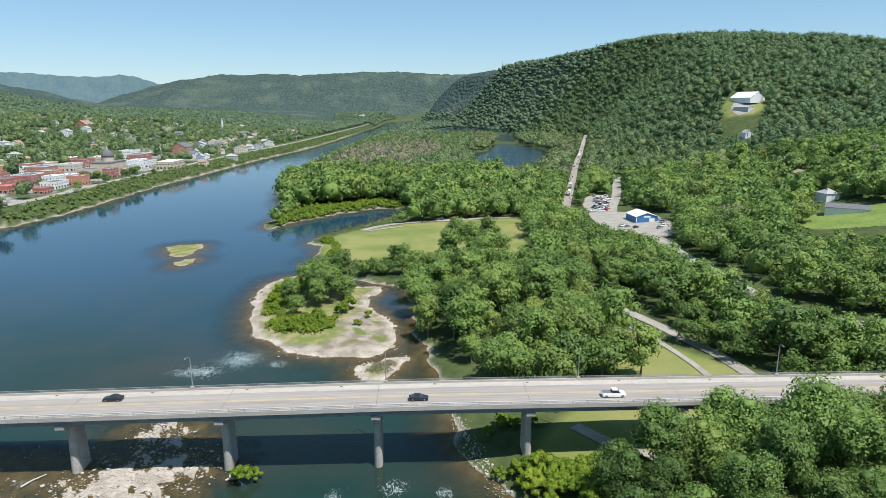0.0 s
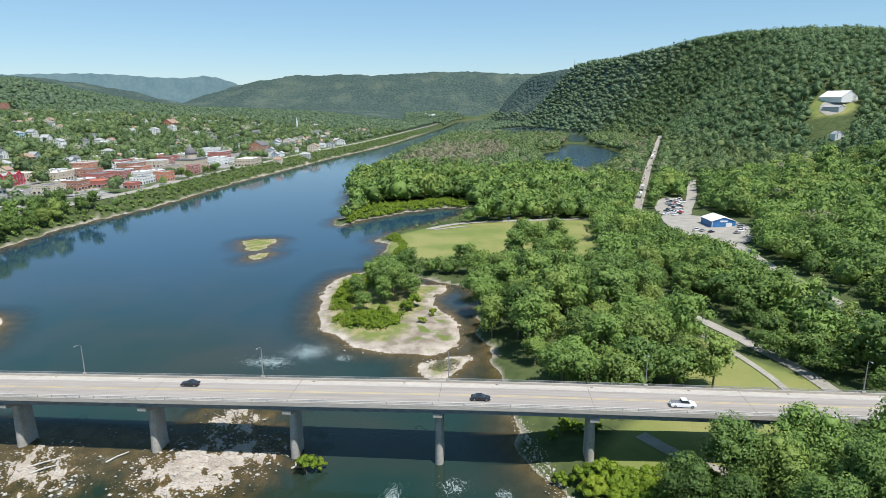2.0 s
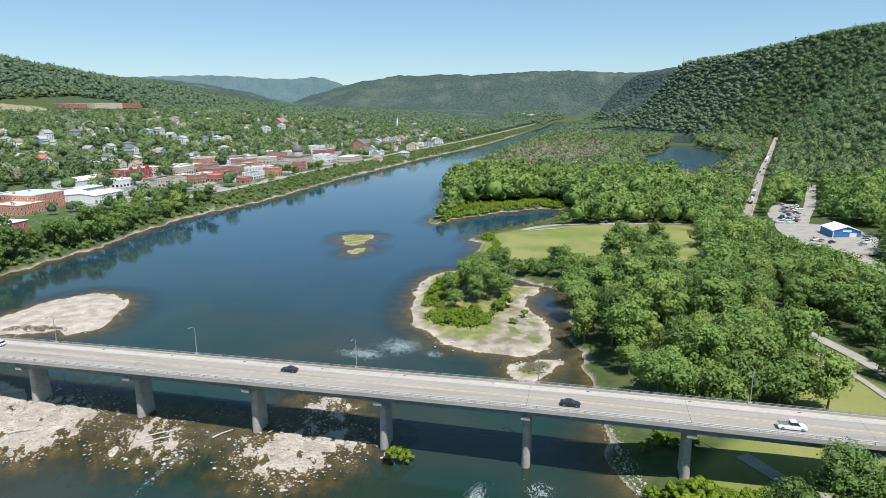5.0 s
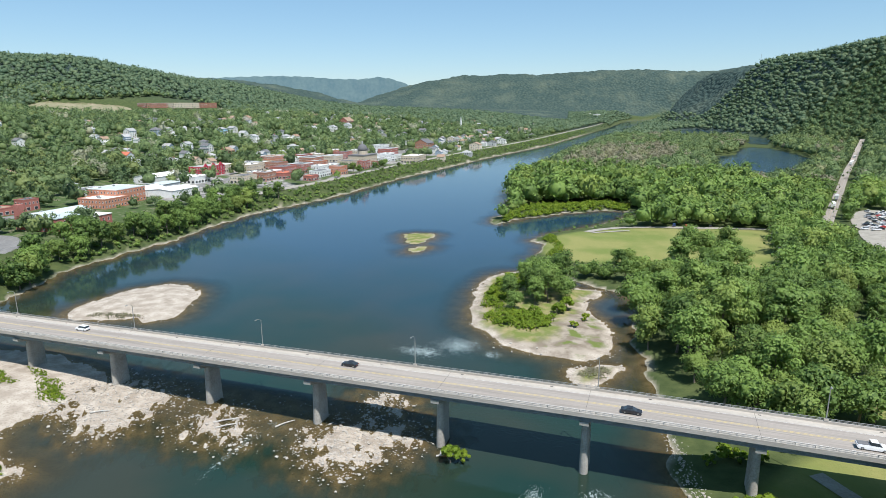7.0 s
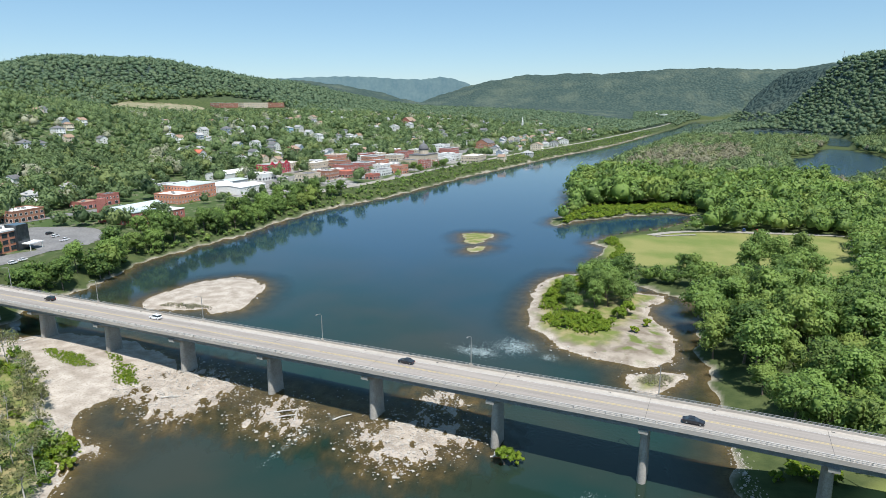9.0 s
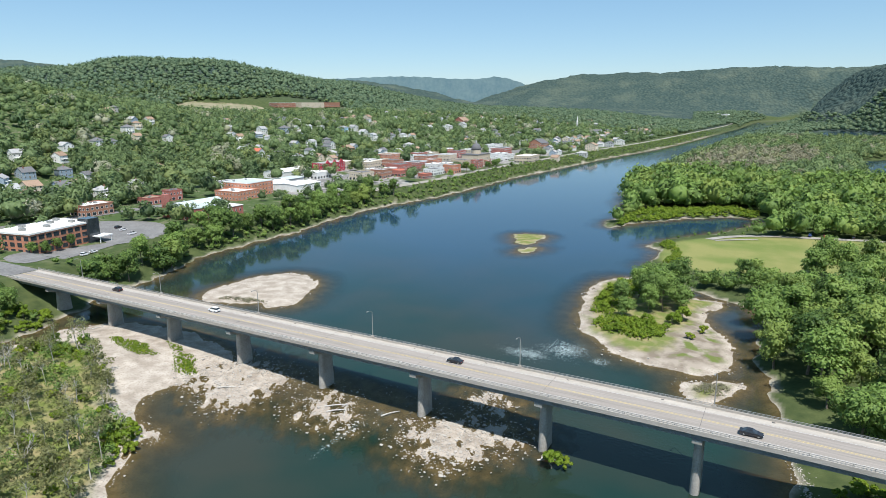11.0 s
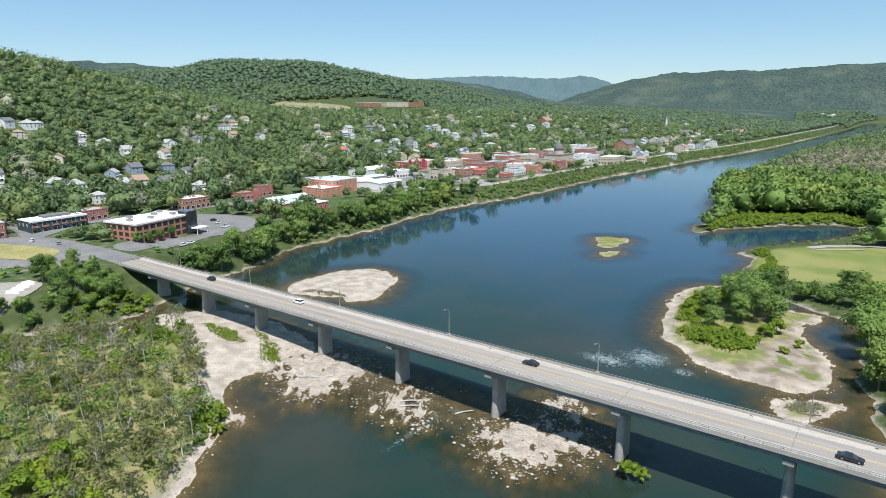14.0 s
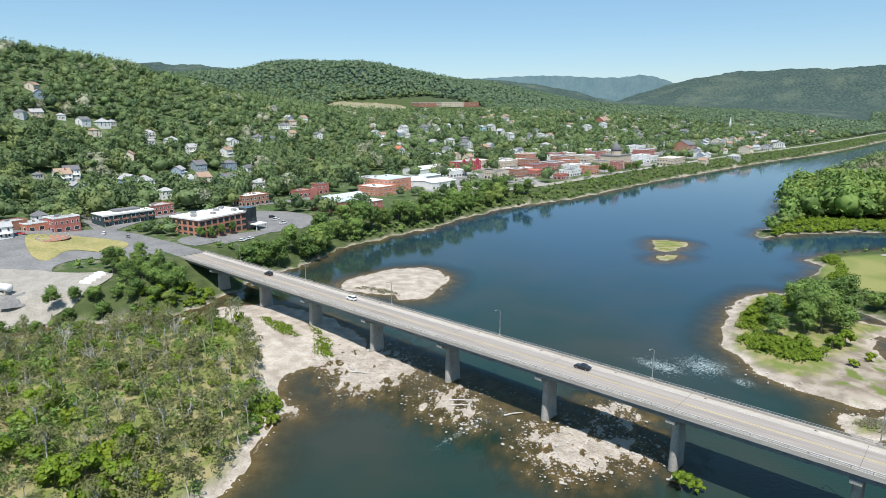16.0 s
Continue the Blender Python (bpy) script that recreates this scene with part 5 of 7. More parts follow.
def victorian():
    top = thing("victorian_block", (-466, 548, 14.5), "crimson Victorian commercial block with gabled fronts", "building")
    part("wall", Geo().box(-9, -18, -2, 9, 18, 10.5), PAINT["crimson"], top)
    part("roof", Geo().box(-8.7, -17.7, 10.5, 8.7, 17.7, 10.8), ROOF["grey"], top)
    for y in (-12, 0, 12):
        g = Geo()
        g.face([(9.1, y - 3.5, 10.5), (9.1, y + 3.5, 10.5), (9.1, y, 14)])
        g.face([(8.0, y + 3.5, 10.5), (8.0, y - 3.5, 10.5), (8.0, y, 14)])
        g.face([(9.1, y - 3.5, 10.5), (9.1, y, 14), (8.0, y, 14), (8.0, y - 3.5, 10.5)])
        g.face([(9.1, y, 14), (9.1, y + 3.5, 10.5), (8.0, y + 3.5, 10.5), (8.0, y, 14)])
        part("gable", g, PAINT["crimson"], top)
    for z in (0.7, 4.3, 7.6):
        for i in range(9):
            on_wall("window", WIN_TALL, top, "e", -16 + 4 * i, z, 18, 36)
        for i in range(4):
            on_wall("window", WIN_TALL, top, "s", -6 + 4 * i, z, 18, 36)


victorian()


def courthouse():
    top = thing("courthouse", (-376, 745, 11), "pale stone courthouse with a dark grey dome and lantern", "courthouse")
    part("wall", Geo().box(-12, -19, -2, 12, 19, 13), PAINT["tan"], top)
    part("roof", Geo().box(-12.4, -19.4, 13, 12.4, 19.4, 13.9), ROOF["dark"], top)
    part("drum", Geo().tube([(0, 0, 13.9), (0, 0, 19)], [6.6, 6.6], 16), PAINT["tan"], top)
    rows = [(6.9 * math.cos(radians(a)), 19 + 8.5 * math.sin(radians(a))) for a in range(0, 90, 12)]
    part("dome", Geo().tube([(0, 0, z) for r, z in rows], [r for r, z in rows], 20), ROOF["dark"], top, "dark grey metal dome", True)
    part("lantern", Geo().tube([(0, 0, 27), (0, 0, 29.6), (0, 0, 31.5)], [1.2, 1.2, 0.1], 10), ROOF["grey"], top)
    for z in (1.0, 6.5):
        for i in range(7):
            on_wall("window", WIN_TALL, top, "e", -15 + 5 * i, z, 24, 38)
        for i in range(5):
            on_wall("window", WIN_TALL, top, "s", -9 + 4.5 * i, z, 24, 38)


courthouse()


def church(x, y, wall, roof, w, d, h, tower, label):
    top = house(x, y, w, d, h, wall, roof, 0, "church", False)
    tagged(top, label, "church")
    if tower:
        part("tower", Geo().box(w / 2 - 2, -d / 2 - 4, -2, w / 2 + 2, -d / 2 - 0.1, h + tower * 0.45), PAINT[wall], top)
        part("spire", Geo().tube([(w / 2, -d / 2 - 2, h + tower * 0.45), (w / 2, -d / 2 - 2, h + tower)], [2.6, 0.05], 8), PAINT["white"], top, "pale spire")


church(-700, 1310, "red", "brown", 24, 34, 9, 0, "red brick church with a steep brown roof")
church(-510, 1590, "white", "grey", 12, 22, 7, 30, "white clapboard church with a tall pale spire")
church(-398, 1030, "brick", "dark", 26, 34, 11, 0, "large brown brick hall with a dark slate roof")

for sx, sy, w, d, h in ((-1262, 1300, 40, 60, 9), (-1235, 1375, 44, 80, 11), (-1222, 1445, 40, 60, 10)):
    block(sx, sy, w, d, h, "brick" if sy != 1375 else "tan", "white", 2, -10, "school_building", False, "long brown brick school building on the hill", True)
for i, (bx, by) in enumerate(((-300, 3080), (-318, 3180), (-345, 3290), (-390, 3420), (-430, 3540), (-480, 3660))):
    metal_hall(bx, by, 30, 60, 9, 3, "white", "white", 8 * i, "large white building far up the river bank")

# small far houses along the further streets
rg = random.Random(5)
protos = [house(-700 - 8 * i, 1500, 9 + i % 3, 11, 5.4 + i % 2, c, r, 10 * i, panes=6.0) for i, (c, r) in enumerate((("white", "grey"), ("white", "dark"), ("cream", "brown"), ("grey", "dark"), ("blue", "grey"), ("white", "brown")))]
made = 0
while made < 240:
    y = rg.uniform(500, 2300)
    dl = rg.uniform(60, 620)
    x = -300 - dl + 0.03 * (y - 900)
    if rg.random() < 0.35 and y > 700:
        x = rg.uniform(-420, -300)
    if line_dist(np.array([x]), np.array([y]), np.array([(-424, 380), (-424, 640), (-405, 1000)], float))[0] < 14 or (-500 < x < -335 and y < 960):
        continue
    copy_thing(rg.choice(protos), pose(x, y, ground_z(x, y) - 0.1, 0, 0, rg.choice((0, 90)) + rg.uniform(-8, 8)))
    made += 1
made = 0
while made < 10:
    a, r = radians(rg.uniform(60, 78)), rg.uniform(560, 950)
    x, y = -r * math.sin(a), r * math.cos(a)
    copy_thing(rg.choice(protos), pose(x, y, ground_z(x, y) - 0.1, 0, 0, rg.uniform(0, 90)))
    made += 1

# ---- far bank: tracks, railway, yards ----
ribbon("road", ROAD, 8.5, DRIVE, "pale worn road along the foot of the hill", "road", 0.3)
pad("pavement", [(152, 372), (128, 400), (124, 440), (132, 478), (150, 470), (166, 450), (172, 420), (164, 396)], DRIVE, "pale gravel yard round the blue workshop", "yard", 0.5)
pad("pavement", [(132, 478), (136, 520), (152, 560), (168, 556), (160, 520), (152, 474)], DRIVE, "gravel storage yard full of parked vehicles", "yard", 0.5)
ribbon("path", [(76, 232), (82, 216), (86, 202), (89, 186), (90, 170), (91, 150), (92, 128), (90, 112)], 2.4, DRIVE, "narrow pale footpath over the lawn", "path", 0.25)
ribbon("path", [(80, 250), (90, 226), (95, 210), (101, 192), (104, 170), (108, 140), (112, 100)], 5, DRIVE, "gravel drive under the trees", "path", 0.25)
ribbon("path", [(40, 150), (46, 142), (52, 136), (62, 132), (80, 130), (92, 128)], 4, DRIVE, "pale gravel path under the bridge", "path", 0.25)
ribbon("path", [(-44, 424), (-30, 440), (-8, 450), (18, 455), (48, 461), (80, 466), (96, 462)], 6.5, DRIVE, "pale gravel track along the playing field", "path", 0.25)
ribbon("path", [(-40, 420), (-28, 428), (-16, 434)], 3, DRIVE, "short gravel spur beside the field", "path", 0.25)
ribbon("path", [(80, 463), (74, 440), (72, 410), (76, 380)], 5, ASPHALT, "asphalt drive at the end of the field", "path", 0.25)


def railway():
    bed = ribbon("railway_bed", RAIL, 7.5, BALLAST, "stone ballast of a single railway line through the trees", "railway", 1.0)
    p = smooth_line(RAIL, steps=10)
    t = np.gradient(p, axis=0)
    t /= np.linalg.norm(t, axis=1)[:, None]
    nr = np.stack([-t[:, 1], t[:, 0]], 1)
    z = np.maximum(land(p[:, 0], p[:, 1])[0], 0.5) + 1.7
    for s in (-0.75, 0.75, 3.25, 4.75):
        part("rail", Geo().tube([(a + n[0] * (s - 2), b + n[1] * (s - 2), c) for (a, b), n, c in zip(p, nr, z)], [0.14] * len(p), 4), RAILING, bed)
    return p, t, z


RAIL_P, RAIL_T, RAIL_Z = railway()


def freight_car(i, col, label):
    x, y, z = RAIL_P[i][0], RAIL_P[i][1], RAIL_Z[i]
    top = thing("freight_wagon", (x, y, z), label, "railway wagon", "wagons on the line", math.degrees(math.atan2(RAIL_T[i][1], RAIL_T[i][0])))
    part("body", Geo().box(-7, -1.5, 1.1, 7, 1.5, 4.2), col, top)
    part("frame", Geo().box(-7.5, -1.2, 0.8, 7.5, 1.2, 1.09), ROOF["dark"], top)
    for wx in (-5.2, 5.2):
        part("bogie", Geo().box(wx - 1.3, -1.1, 0.15, wx + 1.3, 1.1, 0.79), ROOF["dark"], top)


for i, c in ((16, "white"), (19, "grey"), (34, "white"), (36, "white"), (38, "grey")):
    freight_car(i, PAINT[c], f"{c} freight wagon standing on the railway")

# ---- vehicles ----
CAR_PAINT = {
    "black": mat("black_car_paint", (0.012, 0.012, 0.015), (0.03, 0.03, 0.035), 1.0, 0.25, 0.0, 0.0, spec=0.6),
    "white": mat("white_car_paint", (0.72, 0.73, 0.74), (0.82, 0.82, 0.82), 1.0, 0.3, 0.0, 0.0, spec=0.6),
    "silver": mat("silver_car_paint", (0.42, 0.43, 0.45), (0.55, 0.56, 0.58), 1.0, 0.3, 0.6, 0.0, spec=0.6),
    "red": mat("red_car_paint", (0.40, 0.02, 0.02), (0.55, 0.05, 0.04), 1.0, 0.3, 0.0, 0.0, spec=0.6),
    "blue": mat("blue_car_paint", (0.03, 0.08, 0.25), (0.06, 0.14, 0.38), 1.0, 0.3, 0.0, 0.0, spec=0.6),
}
TYRE = mat("tyre_rubber", (0.015, 0.015, 0.015), (0.04, 0.04, 0.04), 3.0, 0.85)
LIGHT_LENS = mat("headlight_lens", (0.7, 0.7, 0.68), (0.85, 0.85, 0.82), 3.0, 0.2, bump=0.0)
TAIL_LENS = mat("tail_light_lens", (0.35, 0.01, 0.01), (0.5, 0.03, 0.02), 3.0, 0.2, bump=0.0)


def loft(rings):
    """Closed rings of equal count joined to a hull with ends."""
    g = Geo()
    n = len(rings[0])
    for a, b in zip(rings[:-1], rings[1:]):
        for i in range(n):
            j = (i + 1) % n
            g.face([a[i], a[j], b[j], b[i]])
    g.face(rings[0][::-1])
    g.face(rings[-1])
    return g


def make_car(colour, kind):
    """A car that points to +x."""
    words = {"sedan": "saloon car", "suv": "sport utility car", "pickup": "pickup truck"}[kind]
    top = thing("car" if kind != "pickup" else "pickup_truck", (0, 0, -400), f"{colour} {words} with dark windows on the asphalt", "car")
    L, W = {"sedan": (4.8, 1.84), "suv": (4.75, 1.9), "pickup": (5.9, 2.0)}[kind]
    hood, roof = {"sedan": (0.95, 1.45), "suv": (1.08, 1.72), "pickup": (1.18, 1.92)}[kind]
    prof = [(-L / 2, 0.55, hood - 0.1, 0.92), (-L / 2 + 0.25, 0.3, hood, 0.98), (0, 0.26, hood + 0.02, 1.0), (L / 2 - 0.9, 0.28, hood - 0.05, 0.98), (L / 2 - 0.15, 0.36, hood - 0.22, 0.92), (L / 2, 0.5, hood - 0.35, 0.84)]
    body = loft([[(x, -W / 2 * k, lo), (x, W / 2 * k, lo), (x, W / 2 * k, (lo + hi) / 2), (x, W / 2 * k * 0.93, hi), (x, -W / 2 * k * 0.93, hi), (x, -W / 2 * k, (lo + hi) / 2)] for x, lo, hi, k in prof])
    body_ob = part("body", body, CAR_PAINT[colour], top, smooth=False)
    x0, x1 = {"sedan": (-1.75, 1.15), "suv": (-2.2, 1.2), "pickup": (-0.55, 1.55)}[kind]
    s0, s1 = {"sedan": (0.75, 0.95), "suv": (0.25, 0.8), "pickup": (0.12, 0.75)}[kind]
    w0, w1 = W / 2 * 0.92, W / 2 * 0.74
    cab = loft([[(x0, -w0, hood), (x0, w0, hood), (x1, w0, hood), (x1, -w0, hood)], [(x0 + s0, -w1, roof - 0.06), (x0 + s0, w1, roof - 0.06), (x1 - s1, w1, roof - 0.06), (x1 - s1, -w1, roof - 0.06)]])
    part("cabin_glass", cab, GLASS, top, "dark glass of the cabin")
    part("roof", Geo().box(x0 + s0 - 0.06, -w1 - 0.03, roof - 0.06, x1 - s1 + 0.06, w1 + 0.03, roof), CAR_PAINT[colour], top)
    if kind == "pickup":
        part("cargo_bed", Geo().box(-L / 2 + 0.12, -W / 2 + 0.14, hood + 0.02, -0.65, W / 2 - 0.14, hood + 0.06), ROOF["dark"], body_ob, "dark open cargo bed")
    for x in (-L / 2 + 0.95, L / 2 - 0.95):
        for s in (-1, 1):
            w = part("wheel", Geo().tube([(x, s * (W / 2 - 0.24), 0.34), (x, s * (W / 2 + 0.005), 0.34)], [0.34, 0.34], 14), TYRE, top)
            part("rim", Geo().tube([(x, s * (W / 2 + 0.006), 0.34), (x, s * (W / 2 + 0.025), 0.34)], [0.2, 0.19], 10), RAILING, w)
    for s in (-1, 1):
        part("headlight", Geo().box(L / 2 - 0.16, s * W * 0.34 - 0.18, hood - 0.42, L / 2 - 0.02, s * W * 0.34 + 0.18, hood - 0.28), LIGHT_LENS, top)
        part("tail_light", Geo().box(-L / 2 - 0.015, s * W * 0.36 - 0.14, hood - 0.34, -L / 2 + 0.1, s * W * 0.36 + 0.14, hood - 0.16), TAIL_LENS, top)
    return top


CARS = {k: make_car(*k) for k in (("black", "sedan"), ("white", "suv"), ("white", "pickup"), ("silver", "sedan"), ("red", "sedan"), ("blue", "suv"), ("black", "suv"), ("white", "sedan"), ("silver", "suv"))}
used = set()


def park(colour, kind, x, y, z, turn, label=""):
    m = pose(x, y, z, 0, 0, turn)
    k = (colour, kind)
    if k in used:
        o = copy_thing(CARS[k], m)
    else:
        used.add(k)
        o = CARS[k]
        o.matrix_basis = m
    if label:
        tagged(o, label)
    return o


ymid = (DECK_Y0 + DECK_Y1) / 2
for col, kind, x, lane in (("black", "sedan", -78, 1), ("black", "sedan", -2, -1), ("white", "suv", -178, 1), ("black", "suv", -236, 1), ("white", "pickup", 46, -1)):
    park(col, kind, x, ymid + lane * 2.4, deck_z(x) + 0.02, 180 if lane > 0 else 0, f"{col} {'pickup truck' if kind == 'pickup' else 'car'} driving over the bridge")
for col, kind, x, y, turn in (("blue", "suv", 13, 459.5, 80), ("red", "sedan", 21, 460.5, 85), ("black", "suv", 37, 463, 85), ("black", "sedan", 50, 464.5, 85)):
    park(col, kind, x, y, ground_z(x, y) + 0.3, turn, f"{col} car parked beside the field track")
cg = random.Random(9)
KINDS = list(CARS)
for i in range(34):
    u = i / 34
    x, y = 140 + 22 * u + cg.uniform(-7, 7), 474 + 80 * u + cg.uniform(-3, 3)
    park(*cg.choice(KINDS), x, y, ground_z(x, y) + 0.65, cg.choice((10, 190, 100)) + cg.uniform(-8, 8))
for x, y, turn in ((136, 412, 40), (139, 409, 40), (143, 404, 30), (157, 398, 20), (161, 403, 20), (165, 408, 15), (160, 388, 80), (159, 380, 80), (166, 416, 10)):
    park(*cg.choice(KINDS), x, y, ground_z(x, y) + 0.65, turn)
for i in range(10):
    x, y = -352 - 4.8 * i, 226 + 1.3 * i
    if cg.random() < 0.5:
        park(*cg.choice(KINDS), x, y, ground_z(x, y) + 0.3, 100)
for x, y, turn in ((-392, 128, 150), (-372, 134, 170), (-410, 90, 80), (-424, 320, 90), (-424, 420, 90), (-426, 520, 90), (-421, 580, 90), (-324, 180, 100), (-326, 186, 100), (-330, 660, 95), (-325, 720, 95), (-318, 840, 95)):
    park(*cg.choice(KINDS), x, y, ground_z(x, y) + 0.25, turn)

# ---- buildings on the far bank ----
metal_hall(156, 430, 16, 18, 4.6, 2.6, "navy", "white", 4, "blue metal workshop with a white gable roof", "workshop", True)
ranch = house(258, 362, 23, 8, 3.4, "white", "dark", 55, "ranch_house", False)
tagged(ranch, "long low white house with a dark roof on a grassy slope", "house")
metal_hall(425, 816, 24, 34, 3.5, 7.5, "white", "white", 18, "large white hall with a white roof on the wooded hill", "riding_hall")
metal_hall(408, 790, 12, 20, 3.5, 2, "grey", "grey", 30, "low grey shed below the white hall", "shed")
pad("bare_ground", [(398, 776), (396, 800), (410, 816), (424, 806), (420, 786)], DRIVE, "bare earth round the white hall", "yard", 0.6, 5)
pad("grass_field", [(226, 348), (240, 372), (276, 364), (302, 336), (288, 314), (250, 326)], mat("meadow", (0.11, 0.17, 0.035), (0.20, 0.25, 0.06), 0.1, 0.95), "green meadow below the ranch house", "field", 0.4, 4)
for hx, hy, c, r in ((372, 706, "white", "grey"), (330, 560, "white", "grey"), (300, 480, "cream", "brown"), (345, 500, "white", "dark"), (270, 400, "white", "grey")):
    house(hx, hy, 9, 11, 5, c, r)
top = thing("box_trailer", (170, 392, ground_z(170, 392) + 0.3), "white box trailer parked beside the road", "trailer", turn=120)
part("body", Geo().box(-4.5, -1.25, 0.9, 4.5, 1.25, 3.5), PAINT["white"], top)
for wx in (-3.2, -2.2):
    part("wheel", Geo().tube([(wx, -1.28, 0.5), (wx, 1.28, 0.5)], [0.5, 0.5], 10), TYRE, top)
top = thing("storage_tank", (-308, 58, ground_z(-308, 58) + 0.3), "white horizontal storage tank in a gravel yard", "tank", turn=20)
part("shell", Geo().tube([(-5.2, 0, 2.4), (-4.6, 0, 2.4), (4.6, 0, 2.4), (5.2, 0, 2.4)], [0.9, 1.7, 1.7, 0.9], 16), PAINT["white"], top, smooth=True)
for wx in (-3, 3):
    part("cradle", Geo().box(wx - 0.3, -1.3, -0.5, wx + 0.3, 1.3, 1.2), CONCRETE, top)
for bx, by in ((-300, 92), (-297, 89), (-294, 86), (-303, 95)):
    tarp = thing("wrapped_boat", (bx, by, ground_z(bx, by) + 0.4), "boat wrapped in white sheeting on the yard", "boat", "boats stored on the yard", 25)
    part("hull", loft([[(x, -w, 0), (x, w, 0), (x, w * 0.8, h), (x, -w * 0.8, h)] for x, w, h in ((-3, 0.9, 1.0), (-1, 1.1, 1.5), (1.5, 1.0, 1.4), (3.2, 0.2, 0.8))]), PAINT["white"], tarp)


def memorial():
    top = thing("memorial_plaza", (-392, 101, ground_z(-392, 101) + 0.3), "round paved memorial with low pale pillars on the grass island", "memorial")
    part("paving", Geo().tube([(0, 0, 0), (0, 0, 0.25)], [9, 9], 20), PAINT["brick"], top)
    for i in range(16):
        a = 2 * math.pi * i / 16
        part("pillar", Geo().box(8 * math.cos(a) - 0.4, 8 * math.sin(a) - 0.4, 0.25, 8 * math.cos(a) + 0.4, 8 * math.sin(a) + 0.4, 1.7), CONCRETE, top)


memorial()


# ---- stones and driftwood in the shallows ----
def stones():
    g = np.random.default_rng(8)
    P = []
    for k, n, far in (("rapid_a", 2600, 10), ("rapid_b", 1200, 10), ("rapid_c", 2600, 10), ("rapid_d", 600, 6)):
        o = OUT[k]
        (x0, y0), (x1, y1) = o.min(0) - far, o.max(0) + far
        x, y = g.uniform(x0, x1, n * 4), g.uniform(y0, y1, n * 4)
        d = depth_in(x, y, o)
        keep = g.uniform(0, 1, n * 4) < np.clip(1.1 + d / far, 0, 1) * 0.6
        P.append(np.stack([x, y], 1)[keep][:n])
    for k, n in (("island", 500), ("bar", 700), ("islet", 120), ("sandbar", 200)):
        o = OUT[k]
        i = g.integers(0, len(o), n)
        t = g.uniform(0, 1, n)[:, None]
        P.append(o[i] * (1 - t) + np.roll(o, -1, 0)[i] * t + g.normal(0, 1.6, (n, 2)))
    x, y = g.uniform(-185, -60, 500), g.uniform(116, 150, 500)
    P.append(np.stack([x, y], 1))
    x = g.uniform(4, 24, 700)
    P.append(np.stack([x, 196 - 4.2 * x + g.normal(0, 6, 700)], 1))
    P = np.vstack(P)
    h = np.maximum(land(P[:, 0], P[:, 1])[0], -0.12)
    ok = h < 2.2
    s = g.uniform(0.08, 0.27, ok.sum()) * (1 + 1.3 * (g.uniform(0, 1, ok.sum()) > 0.94))
    kinds = []
    for i in range(4):
        w = CUBE * g.uniform(0.5, 1.0, (8, 3)) * [1.0, 0.8, 0.7]
        kinds.append((w, CUBE_Q[:, ::-1]))
    scatter("river_stones", "loose pale river stones in the shallows and along the shores", "stones", np.stack([P[ok, 0], P[ok, 1], h[ok]], 1), s, kinds, [STONE])


stones()
for x, y, z, a, ln in ((-112, 130, 0.35, 40, 7), (-110, 127.5, 0.35, 44, 6), (-107, 128, 0.3, 120, 4), (-95, 134, 0.3, 60, 6), (-150, 122, 0.6, 35, 6), (-46.5, 133.5, 0.4, 30, 5), (-48, 134.5, 0.6, 100, 4), (-235, 128, 3.0, 20, 6), (-232, 130, 3.1, 70, 4)):
    log = thing("driftwood_log", (x, y, z), "bleached driftwood log stranded on the stones", "log", "driftwood", a)
    part("stem", Geo().tube([(-ln / 2, 0, 0), (0, 0.15, 0.1), (ln / 2, -0.1, 0)], [0.24, 0.2, 0.12], 7), PALE_BARK, log)

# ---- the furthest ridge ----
# flat strip shaped to the camera's angles; its blue is haze painted in
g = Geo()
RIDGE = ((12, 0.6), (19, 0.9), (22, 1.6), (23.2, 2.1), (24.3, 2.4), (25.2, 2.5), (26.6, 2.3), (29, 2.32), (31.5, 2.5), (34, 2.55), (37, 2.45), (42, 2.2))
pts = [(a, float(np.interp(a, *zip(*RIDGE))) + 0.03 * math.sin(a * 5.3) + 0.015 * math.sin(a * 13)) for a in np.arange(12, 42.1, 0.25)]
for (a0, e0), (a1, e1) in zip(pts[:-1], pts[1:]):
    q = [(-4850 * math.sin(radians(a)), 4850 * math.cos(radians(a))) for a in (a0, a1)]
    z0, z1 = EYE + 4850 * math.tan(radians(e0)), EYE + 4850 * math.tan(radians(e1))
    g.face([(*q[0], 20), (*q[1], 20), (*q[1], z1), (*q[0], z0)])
tagged(part("backdrop", g, mat("hazed_ridge", (0.15, 0.24, 0.27), (0.21, 0.30, 0.31), 0.012, 1.0, bump=0.0, grain=4)), "far ridge on the horizon, haze painted in blue-green", "ridge", kind="structure")

mast = thing("radio_mast", (372, 2990, 236), "thin grey lattice radio mast on the wooded ridge", "mast")
part("tower", Geo().tube([(0, 0, 0), (0, 0, 30), (0, 0, 58)], [1.6, 1.1, 0.5], 4), RAILING, mast)

